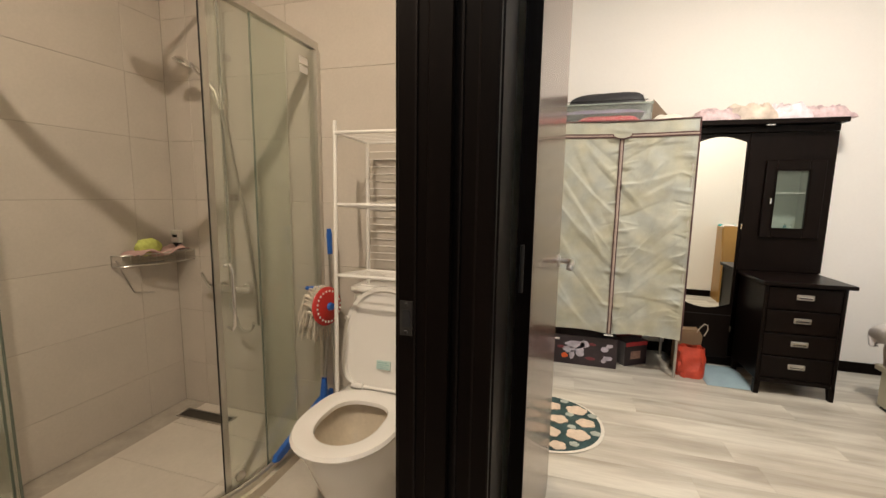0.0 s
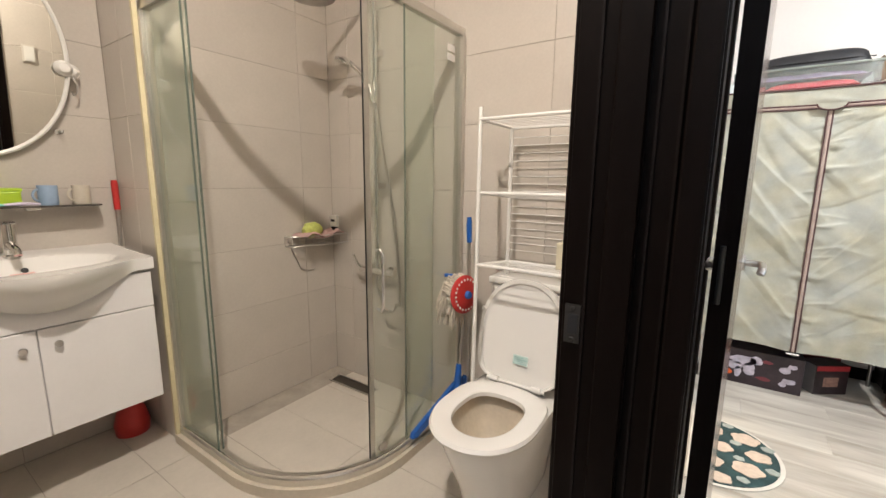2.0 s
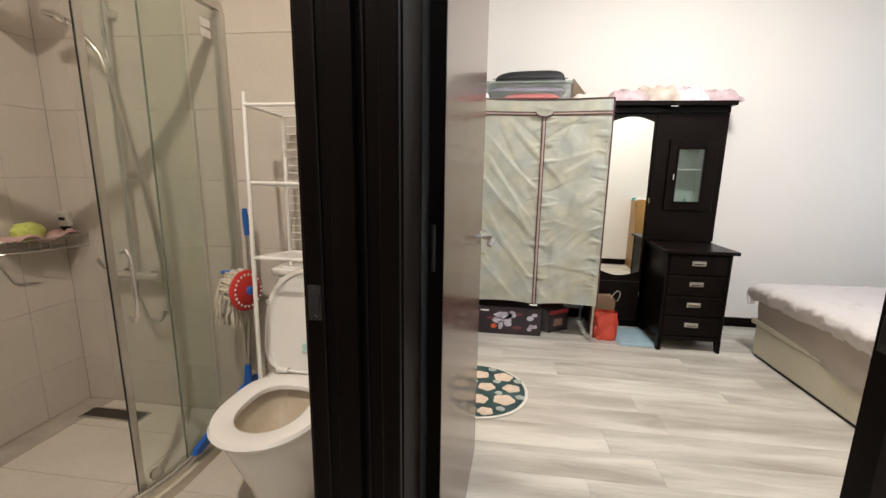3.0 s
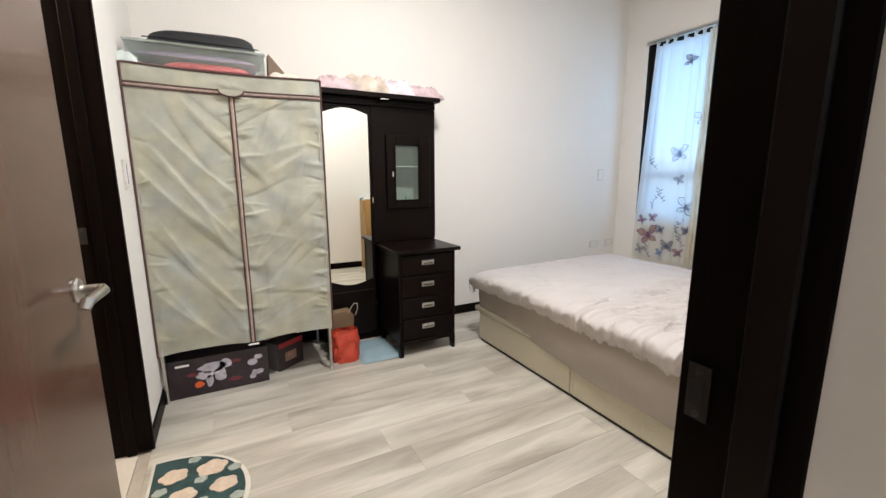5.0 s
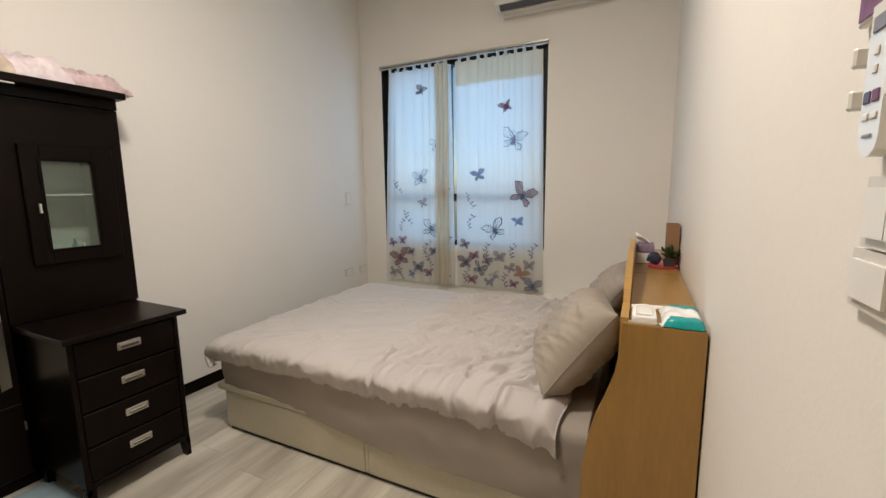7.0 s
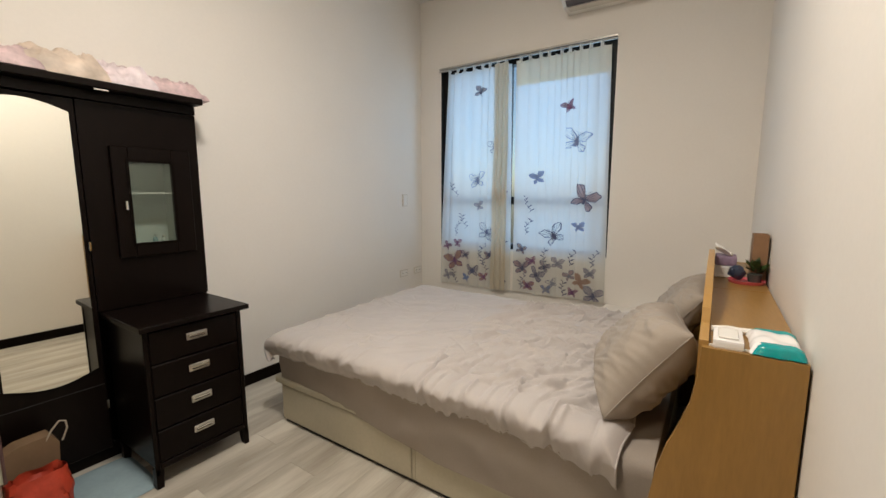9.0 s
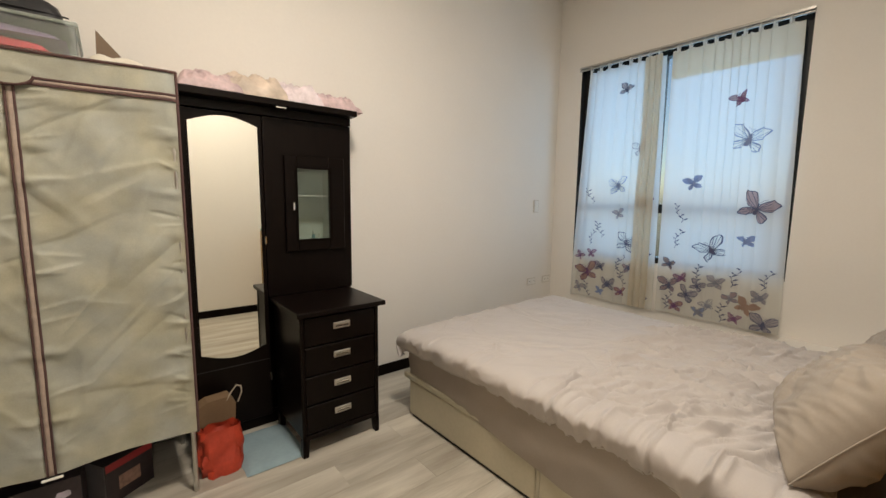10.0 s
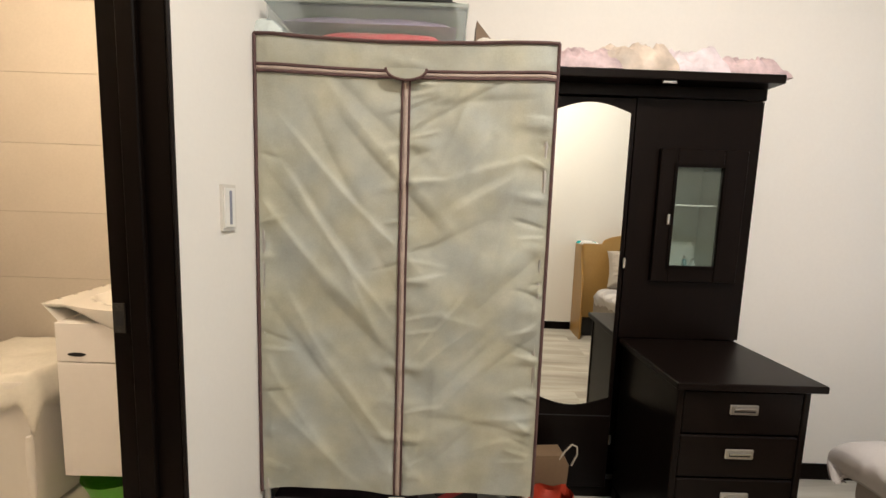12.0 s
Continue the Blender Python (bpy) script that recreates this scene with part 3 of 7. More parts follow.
def duvet_at(u, v):
    kn = min(1.0, u / 0.13)                 # 0 at the hem of the near side, 1 on top
    kt = min(1.0, (1 - v) / 0.10)           # same at the foot
    kh = min(1.0, v / 0.03)
    kf = min(1.0, (1 - u) / 0.05)
    x = DX_A + (DX_B - DX_A) * max(0.0, u - 0.13) / 0.87
    y = DY_A + (DY_B - DY_A) * min(v, 0.90) / 0.90
    along, across = x * 0.66 - y * 0.75, x * 0.75 + y * 0.66
    rough = 0.35 + 0.65 * max(0.0, min(1.0, (2.35 - y) / 0.9))
    top = 0.536 + 0.010 * rnoise(x * 2.1, y * 2.1, 5) + 0.016 * math.sin(math.pi * u) * math.sin(math.pi * v)
    top += rough * 0.013 * (ridged(along * 2.2 + 0.4 * rnoise(x * 3, y * 3, 8), across * 6.0, 3) - 0.5)
    top += rough * 0.009 * (ridged(along * 5, across * 14, 6) - 0.5)
    for c in CREASES:
        if abs(x - c[0]) < c[3] and abs(y - c[1]) < c[3]:
            top += crease(x, y, *c)
    hang_n = 0.128 + 0.014 * rnoise(y * 3.5, 2.0, 7) + 0.010 * rnoise(y * 11, 1.0, 2) + 0.045 * max(0.0, 1 - abs(y - 1.33) / 0.2)
    hang_t = 0.125 + 0.016 * rnoise(x * 4, 2.0, 3)
    drop = hang_n * (1 - math.sin(0.5 * math.pi * kn) ** 0.85) + hang_t * (1 - math.sin(0.5 * math.pi * kt) ** 0.85)
    z = top - min(drop, 0.155) - 0.08 * (1 - kf) ** 1.8 - 0.045 * (1 - kh) ** 2
    # rounded puffy flanks with upright puckers
    pn = (1 - kn) * (0.015 * (ridged(y * 7.5 + 1.2 * kn, kn * 1.3, 9) - 0.5) + 0.010 * (ridged(y * 19, kn * 2, 4) - 0.5)) * min(1.0, kn * 3 + 0.5)
    if u < 0.13:
        x = 1.957 + 0.073 * kn ** 3 - 0.046 * math.sin(math.pi * kn ** 0.9) - pn
    pt = (1 - kt) * (0.018 * (ridged(x * 7 + kt, kt * 1.3, 2) - 0.5) + 0.008 * (ridged(x * 18, kt * 2, 5) - 0.5))
    if v > 0.90:
        y = 3.108 - 0.058 * kt ** 3 + 0.055 * math.sin(math.pi * kt ** 0.9) + pt
    y += 0.05 * (1 - kh) * rnoise(x * 3.1, 1, 8)
    return Vector((x, y, z))


bm = B()
sheet(bm, duvet_at, 300, 370)
part("cover", bm, DUVET, duvet, "", 2)
hem = [duvet_at(0.0, k / 120) for k in range(121)]
part("hem", tube(B(), hem, 0.0035, 6), DUVET, duvet, "stitched hem of the near side", True)
part("hem", tube(B(), [duvet_at(k / 100, 1.0) for k in range(1, 100)], 0.0035, 6), DUVET, duvet, "", True)
part("hem", tube(B(), [duvet_at(k / 100, 0.0) for k in range(1, 100)], 0.0035, 6), DUVET, duvet, "", True)

# pillows
def pillow(cx, cy, cz, w, h, d, tilt, turn, spin, seed, label):
    ob = thing("pillow", (cx, cy, cz), label, "pillow", "pillows on the bed")
    m = Matrix.Translation((cx, cy, cz)) @ Euler((radians(tilt), 0, radians(turn))).to_matrix().to_4x4() @ Matrix.Rotation(radians(spin), 4, "Z")
    bm = B()
    n = 64

    def at(a, b, side):
        x = a * w / 2 * (1 - 0.07 * (1 - b * b) * abs(a))
        y = b * h / 2 * (1 - 0.06 * (1 - a * a) * abs(b))
        f = max(0.0, (1 - abs(a) ** 3.2) * (1 - abs(b) ** 3.2)) ** 0.5
        z = side * d / 2 * f * (1 + 0.10 * rnoise(a * 1.3 + seed, b * 1.3, side))
        edge = max(abs(a), abs(b))
        rim = max(0.0, 1 - abs(edge - 0.84) / 0.16)
        ang = math.atan2(b, a)
        # puckers that run in from the seam, long soft folds between the corners
        z += side * rim * 0.007 * rnoise(math.cos(ang) * 9 + seed, math.sin(ang) * 9, 2.0)
        z += side * f * 0.022 * (ridged(a * 1.1 - b * 0.9 + seed, (a + b) * 2.4, side) - 0.6) * (0.4 + 0.6 * edge)
        z += side * f * 0.009 * (ridged(a * 2 + seed, (b - 0.6 * a) * 6, side + 4) - 0.6)
        return m @ Vector((x, y, z + 0.010 * a * b))
    for side in (1, -1):
        sheet(bm, lambda u, v, side=side: at(u * 2 - 1, v * 2 - 1, side), n, n)
    bmesh.ops.remove_doubles(bm, verts=bm.verts, dist=0.0006)
    bmesh.ops.recalc_face_normals(bm, faces=bm.faces)
    part("cushion", bm, PILLOW, ob, "", 2)
    loop = [(-1 + 2 * k / 16, -1) for k in range(16)] + [(1, -1 + 2 * k / 16) for k in range(16)] + [(1 - 2 * k / 16, 1) for k in range(16)] + [(-1, 1 - 2 * k / 16) for k in range(17)]
    part("seam", tube(B(), [at(a, b, 1) for a, b in loop], 0.002, 6), PILLOW, ob, "corded edge seam", True)
    return ob


pillow(2.335, 1.30, 0.690, 0.61, 0.40, 0.25, -50, 7, 5, 1, "plump taupe cotton pillow leaning on the headboard")
pillow(3.02, 1.215, 0.715, 0.58, 0.37, 0.18, -51, 2, -4, 5, "taupe cotton pillow leaning on the far headboard")

# headboard with shelf top
HB0, HB1 = 1.825, 3.46
hb = thing("headboard", (2.65, 1.0, 0.0), "honey maple laminate storage headboard against the wall", "headboard")


def hb_side(x0, x1):
    pts = [(0.897, 0.0), (1.205, 0.0), (1.205, 0.30), (1.200, 0.45), (1.188, 0.54), (1.168, 0.62), (1.142, 0.69), (1.120, 0.76), (1.108, 0.84), (1.104, 0.918), (0.897, 0.918)]
    return prism(B(), pts, lambda a, b, d: Vector((d, a, b)), x0, x1)


part("side_panel", hb_side(HB0, HB0 + 0.02), HBW, hb, "honey laminate end panel with a wavy front edge")
part("side_panel", hb_side(HB1 - 0.02, HB1), HBW, hb)
bar(hb, "top_shelf", HBW, (HB0 + 0.021, 2.64, 0.897, 1.090, 0.895, 0.916), (2.643, HB1 - 0.021, 0.897, 1.090, 0.895, 0.916), bevel=0.002)
bar(hb, "edge_strip", WHITEP, (HB0 + 0.021, HB0 + 0.026, 0.9, 1.09, 0.9165, 0.923))
# front panel with a raised crest in the middle
prof = [(HB0 + 0.021, 0.2), (HB1 - 0.021, 0.2), (HB1 - 0.021, 0.93), (3.27, 0.93)]
for i in range(21):
    k = i / 20
    prof.append((3.25 - k * 1.21, 0.97 + 0.085 * math.sin(math.pi * k) ** 0.6))
prof += [(2.02, 0.93), (HB0 + 0.021, 0.93)]
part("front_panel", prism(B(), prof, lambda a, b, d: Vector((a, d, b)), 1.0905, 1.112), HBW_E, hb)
bar(hb, "back_panel", HBW, (HB0 + 0.021, HB1 - 0.021, 0.893, 0.8968, 0.05, 0.9))
bar(hb, "kick_board", BLACK, (HB0 + 0.021, HB1 - 0.021, 1.0, 1.1, 0.01, 0.2))

# ---- bedroom: fabric wardrobe ----
W0, W1, WF, WB, WZB, WZT = -0.043, 0.885, 3.130, 3.60, 0.282, 1.772
ward = thing("fabric_wardrobe", (0.42, 3.36, 0.0), "cream fabric wardrobe with brown piping and centre zip", "wardrobe")


random.seed(31)
FOLDS = []
for i in range(26):
    # long diagonal folds that run down to the zip in one half
    s = random.random()
    FOLDS.append((random.uniform(W0 + 0.05, 0.40), random.uniform(0.40, 1.55), random.gauss(-0.92, 0.12), random.uniform(0.18, 0.45), random.uniform(0.016, 0.042), random.choice((-1, 1)) * random.uniform(0.003, 0.009), 0.006))
for i in range(34):
    FOLDS.append((random.uniform(0.46, W1 - 0.05), random.uniform(0.35, 1.6), random.gauss(0.75, 0.4), random.uniform(0.08, 0.28), random.uniform(0.010, 0.035), random.choice((-1, 1)) * random.uniform(0.003, 0.008), 0.006))
for i in range(40):
    e = random.choice((W0 + 0.02, 0.39, 0.46, 0.47, W1 - 0.04, W1 - 0.03))
    FOLDS.append((e + random.uniform(-0.02, 0.02), random.uniform(0.32, 1.65), random.gauss(0.15, 0.3), random.uniform(0.04, 0.10), random.uniform(0.004, 0.009), random.choice((-1, 1)) * random.uniform(0.004, 0.009)))


def drape(x, z, seed=0):
    """How far the cloth front stands out or in."""
    u, v = (x - W0) / (W1 - W0), (z - WZB) / (WZT - WZB)
    taut = min(1, u / 0.04) * min(1, (1 - u) / 0.04)
    d = 0.010 * rnoise(x * 3.2, z * 2.1, 2) + 0.005 * rnoise(x * 9, z * 7, 4)
    for c in FOLDS:
        if abs(x - c[0]) < c[3] and abs(z - c[1]) < c[3]:
            d += crease(x, z, *c)
    d += 0.012 * rnoise(x * 4 + z * 2.5, z * 3.0, 8)
    near_zip = math.exp(-(abs(u - 0.5) / 0.07) ** 2)
    tuck = near_zip + math.exp(-((1 - u) / 0.09) ** 2) + 0.6 * math.exp(-(u / 0.06) ** 2)
    d += 0.013 * tuck * max(0.0, math.sin(z * 41 + 5 * rnoise(x * 3, z * 2, 1))) ** 3 * (0.3 + abs(rnoise(z * 5, 1, 1)) * 2)
    taut *= 1 - 0.75 * math.exp(-((u - 0.5) / 0.02) ** 2)
    return d * taut


def front(u, v, off=0.0):
    x, z = W0 + (W1 - W0) * u, WZB + (WZT - WZB) * v
    zz = z - 0.010 * math.sin(math.pi * u) * v ** 8 + (0.014 * math.sin(math.pi * ((u * 2) % 1)) - 0.004) * (1 - v) ** 9
    return Vector((x, WF - drape(x, z) - off, zz))


bm = B()
sheet(bm, front, 170, 250)
part("front_cloth", bm, CLOTH, ward, "cream non-woven cloth with soft folds", 2)
for x in (W0, W1):
    def side_fn(u, v, x=x):
        y, z = WF + (WB - WF) * u, WZB + (WZT - WZB) * v
        s = math.sin(math.pi * u)
        return Vector((x + (0.012 if x > 0.4 else 0.0) * s * rnoise(y * 5, z * 4, 2), y, z))
    bm = B()
    sheet(bm, side_fn, 20, 50)
    part("side_cloth", bm, CLOTH, ward, "", 2)
bm = B()
sheet(bm, lambda u, v: Vector((W0 + (W1 - W0) * u, WF + (WB - WF) * v, WZT - 0.012 * math.sin(math.pi * u) * math.sin(math.pi * v) - 0.010 * math.sin(math.pi * u) * (1 - v) ** 6)), 30, 16)
part("top_cloth", bm, CLOTH, ward, "", 2)


def ribbon(name, u0, v0, u1, v1, width, material, across, off=0.003, n=60):
    """A tape sewn on the cloth front, following its folds."""
    bm = B()
    hw = width / 2

    def fn(a, b):
        u, v = u0 + (u1 - u0) * a, v0 + (v1 - v0) * a
        if across == "v":
            v += (b - 0.5) * width / (WZT - WZB)
        else:
            u += (b - 0.5) * width / (W1 - W0)
        return front(min(max(u, 0), 1), min(max(v, 0), 1), off)
    sheet(bm, fn, n, 2, 0.0015)
    return part(name, bm, material, ward, "", 2)


VB = 1 - 0.098 / (WZT - WZB)
for dv, m, w in ((0.010, TRIM_B, 0.009), (0.0, TRIM_P, 0.010), (-0.010, TRIM_B, 0.009)):
    ribbon("stripe", 0.004, VB + dv / 1.49, 0.996, VB + dv / 1.49, w, m, "v", 0.004 if m is TRIM_P else 0.005)
for du, m, w in ((-0.011, TRIM_B, 0.007), (0.0, TRIM_P, 0.014), (0.011, TRIM_B, 0.007)):
    ribbon("zip_tape", 0.5 + du / 0.928, 0.0, 0.5 + du / 0.928, VB - 0.012, w, m, "u", 0.004 if m is TRIM_P else 0.005, 110)
# half-moon tab over the top of the zip
bm = B()
outl = [(0.062, 0.0)] + [(0.062 * math.cos(radians(a)), -0.034 * math.sin(radians(a))) for a in range(10, 180, 10)] + [(-0.062, 0.0)]
uc = (W0 + W1) / 2
zc = WZB + VB * (WZT - WZB) + 0.006
tab_y = WF - 0.016
part("zip_tab", prism(bm, outl, lambda a, b, d: Vector((uc + a, tab_y - d, zc + b)), 0.0, 0.004), CLOTH, ward)
bm = B()
tube(bm, [(uc + 0.062 * math.cos(radians(a)), tab_y - 0.003, zc - 0.034 * math.sin(radians(a))) for a in range(0, 181, 10)], 0.0045, 6)
part("tab_binding", bm, TRIM_B, ward, "", True)
# piping round the edges
for pts in ([front(0, v / 40, 0.002) for v in range(41)], [front(1, v / 40, 0.002) for v in range(41)],
            [front(u / 40, 1, 0.002) for u in range(41)]):
    part("piping", tube(B(), pts, 0.0055, 6), TRIM_B, ward, "brown cloth piping", True)
for x in (W0, W1):
    part("piping", tube(B(), [(x, WF, WZT), (x, WB, WZT)], 0.005, 6), TRIM_B, ward, "", True)
for x in (W0 + 0.015, W1 - 0.02):
    for y in (WF + 0.012, WB - 0.02):
        part("leg", tube(B(), [(x, y, 0.0), (x, y, 0.006), (x, y, WZT - 0.03)], [0.011, 0.0105, 0.0105], 12), STEEL, ward, "grey steel tube", True)
part("zip_pull", box(B(), uc - 0.03, uc + 0.03, WF - 0.014, WF - 0.006, 0.262, 0.272, 0.003), WHITEP, ward)

# ---- bedroom: dressing cabinet with mirror ----
cab = thing("dressing_cabinet", (1.37, 3.5, 0.0), "espresso wardrobe cabinet with arched mirror door and drawers", "cabinet")
C0, C1, CF, CBK = 0.905, 1.795, 3.492, 3.668
bar(cab, "side_panel", CABW, (C1 - 0.02, C1, CF, CBK, 0.03, 1.755), bevel=0.002)
bar(cab, "side_panel", CABW, (C0, C0 + 0.02, CF, CBK, 0.03, 1.755), bevel=0.002)
bar(cab, "back_panel", CABW, (C0 + 0.02, C1 - 0.02, CBK - 0.01, CBK, 0.03, 1.755))
bar(cab, "top_board", CABW, (C0, C1 + 0.006, 3.388, CBK, 1.760, 1.792), bevel=0.003)
bar(cab, "catch", CHROME, (1.345, 1.40, 3.392, 3.41, 1.748, 1.7595), bevel=0.003)
bar(cab, "cornice", CABW, (C0 + 0.004, C1 - 0.004, 3.46, CBK - 0.012, 1.715, 1.759), bevel=0.002)
bar(cab, "kick_board", CABW, (C0 + 0.02, C1 - 0.02, CF + 0.02, CF + 0.04, 0.0, 0.07))
mdoor = bar(cab, "mirror_door", CABW, (C0 + 0.004, 1.292, CF - 0.018, CF - 0.0005, 0.072, 1.712), bevel=0.003, label="espresso door with an arched mirror")
MX0, MX1 = 0.955, 1.27
outl = []
for i in range(17):
    k = i / 16
    outl.append((MX1 - (MX1 - MX0) * k, 1.652 + 0.040 * math.sin(math.pi * k)))
for i in range(17):
    k = i / 16
    outl.append((MX0 + (MX1 - MX0) * k, 0.490 - 0.040 * math.sin(math.pi * k)))
part("mirror_glass", prism(B(), outl, lambda a, b, d: Vector((a, d - (a - MX0) * 0.021, b)), CF - 0.0235, CF - 0.0182), MIRROR, mdoor, "arched mirror glass")
rim = [Vector((a, CF - 0.0215 - (a - MX0) * 0.021, b)) for a, b in outl]
part("mirror_rim", tube(B(), rim + [rim[0]], 0.0035, 6, False), CABW, mdoor, "", True)
bar(mdoor, "groove", BLACK, (C0 + 0.02, 1.288, CF - 0.0195, CF - 0.0181, 0.398, 0.402))
for x, z in ((1.289, 1.062), (1.289, 0.30)):
    k = bar(cab, "door_knob", CHROME, (x - 0.006, x + 0.006, CF - 0.034, CF - 0.0185, z - 0.022, z + 0.022), bevel=0.003, label="small chrome pull")
# right column: panel, glazed niche door
NX0, NX1, NZ0, NZ1 = 1.464, 1.649, 1.059, 1.452
bm = B()
box(bm, 1.295, NX0 - 0.05, CF - 0.0175, CF - 0.0005, 0.75, 1.713)
box(bm, NX1 + 0.05, C1 - 0.001, CF - 0.0175, CF - 0.0005, 0.75, 1.713)
box(bm, NX0 - 0.05, NX1 + 0.05, CF - 0.0175, CF - 0.0005, NZ1 + 0.05, 1.713)
box(bm, NX0 - 0.05, NX1 + 0.05, CF - 0.0175, CF - 0.0005, 0.75, NZ0 - 0.05)
part("front_panel", bm, CABW, cab)
gdoor = bar(cab, "glass_door", CABW, (1.397, NX0, CF - 0.040, CF - 0.0185, 0.993, 1.522), (NX1, 1.742, CF - 0.040, CF - 0.0185, 0.993, 1.522),
            (NX0, NX1, CF - 0.040, CF - 0.0185, NZ1, 1.522), (NX0, NX1, CF - 0.040, CF - 0.0185, 0.993, NZ0), bevel=0.003, label="espresso framed door with a glass pane")
bar(gdoor, "bead", WENGE, (NX0 - 0.012, NX0, CF - 0.045, CF - 0.0405, NZ0 - 0.012, NZ1 + 0.012), (NX1, NX1 + 0.012, CF - 0.045, CF - 0.0405, NZ0 - 0.012, NZ1 + 0.012),
    (NX0, NX1, CF - 0.045, CF - 0.0405, NZ1, NZ1 + 0.012), (NX0, NX1, CF - 0.045, CF - 0.0405, NZ0 - 0.012, NZ0))
gp = bar(gdoor, "glass_pane", GLASS_F, (NX0, NX1, CF - 0.031, CF - 0.027, NZ0, NZ1), label="greenish glass pane")
gp.visible_shadow = False
bar(gdoor, "door_knob", CHROME, (1.432, 1.444, CF - 0.058, CF - 0.0405, 1.222, 1.268), bevel=0.003, label="small chrome pull")
NICHE = mat("pale_niche_board", (0.42, 0.46, 0.43), 0.6, var=0.05)
bar(cab, "niche", NICHE, (NX0 - 0.048, NX1 + 0.048, CBK - 0.018, CBK - 0.0105, NZ0 - 0.04, NZ1 + 0.04), (NX0 - 0.049, NX0 - 0.041, CF, CBK - 0.018, NZ0 - 0.04, NZ1 + 0.04),
    (NX1 + 0.041, NX1 + 0.049, CF, CBK - 0.018, NZ0 - 0.04, NZ1 + 0.04), (NX0 - 0.041, NX1 + 0.041, CF, CBK - 0.018, NZ0 - 0.048, NZ0 - 0.04), (NX0 - 0.041, NX1 + 0.041, CF, CBK - 0.018, NZ1 + 0.04, NZ1 + 0.048))
bar(cab, "niche_shelf", WHITEP, (NX0 - 0.04, NX1 + 0.04, CF + 0.01, CBK - 0.019, 1.300, 1.306))
for bx, br_, bh, bm_, bl in ((1.482, 0.012, 0.085, BLACK, "small dark bottle behind the glass door"), (1.585, 0.010, 0.070, mat("teal_glass", (0.10, 0.24, 0.26), 0.1), "small teal bottle behind the glass door"), (1.622, 0.009, 0.062, NICHE, "small pale green bottle behind the glass door")):
    bo = thing("bottle", (bx, 3.55, NZ0 - 0.04), bl, "bottle", "bottles in the cabinet niche")
    part("body", lathe(B(), [(0.0, 0.0), (br_, 0.0), (br_, bh * 0.7), (br_ * 0.5, bh * 0.8), (br_ * 0.5, bh * 0.85), (0.0, bh * 0.85)], (bx, 3.55, NZ0 - 0.0398), 16), bm_, bo, "", True)
    part("cap", lathe(B(), [(0.0, bh * 0.851), (br_ * 0.6, bh * 0.851), (br_ * 0.6, bh), (0.0, bh)], (bx, 3.55, NZ0 - 0.0398), 12), STEEL, bo, "", True)
# chest of drawers that stands before it
U0, U1, UF = 1.318, 1.742, 3.062
chest = thing("drawer_chest", (1.54, 3.27, 0.0), "espresso chest of four drawers with steel pulls", "chest of drawers")
bar(chest, "top_board", CABW, (U0 - 0.02, 1.778, 3.042, 3.474, 0.722, 0.746), bevel=0.003)
bar(chest, "carcass", CABW, (U0, U1 - 0.022, UF + 0.019, 3.472, 0.095, 0.721), bevel=0.002)
bar(chest, "post", CABW, (U1 - 0.020, U1, UF, UF + 0.045, 0.06, 0.721), bevel=0.003)
bar(chest, "post", CABW, (U0 - 0.004, U0 + 0.016, UF, UF + 0.018, 0.06, 0.721), bevel=0.003)
bar(chest, "side_panel", CABW, (U1 - 0.0215, U1 - 0.004, UF + 0.046, 3.472, 0.09, 0.7205))
bar(chest, "bottom_rail", CABW, (U0 + 0.017, U1 - 0.021, UF + 0.002, UF + 0.018, 0.085, 0.112), bevel=0.002)
for i in range(4):
    z0 = 0.117 + i * 0.1505
    d = bar(chest, "drawer", CABW, (U0 + 0.018, U1 - 0.023, UF + 0.001, UF + 0.018, z0, z0 + 0.144), bevel=0.004)
    xc, zc2 = (U0 + U1) / 2 - 0.002, z0 + 0.086
    h = bar(d, "drawer_pull", STEEL, (xc - 0.046, xc + 0.046, UF - 0.007, UF + 0.0005, zc2 - 0.017, zc2 + 0.017), bevel=0.003, label="flat brushed steel recessed pull")
    bar(h, "recess", BLACK, (xc - 0.034, xc + 0.034, UF - 0.0078, UF - 0.0068, zc2 - 0.007, zc2 + 0.004))
    bar(h, "lip", CHROME, (xc - 0.034, xc + 0.034, UF - 0.0115, UF - 0.0079, zc2 - 0.001, zc2 + 0.006), bevel=0.001)
for x0, x1 in ((U0 - 0.004, U0 + 0.03), (U1 - 0.034, U1)):
    for y in (UF, 3.42):
        bm = B()
        prism(bm, [(x0, 0.09), (x1, 0.09), (x1 - 0.006 if x0 < 1.5 else x1, 0.0), (x0 if x0 < 1.5 else x0 + 0.012, 0.0)], lambda a, b, d: Vector((a, d, b)), y, y + 0.035)
        part("foot", bm, CABW, chest)

# ---- bedroom: curtain on its rod ----
CXP = WX - 0.035


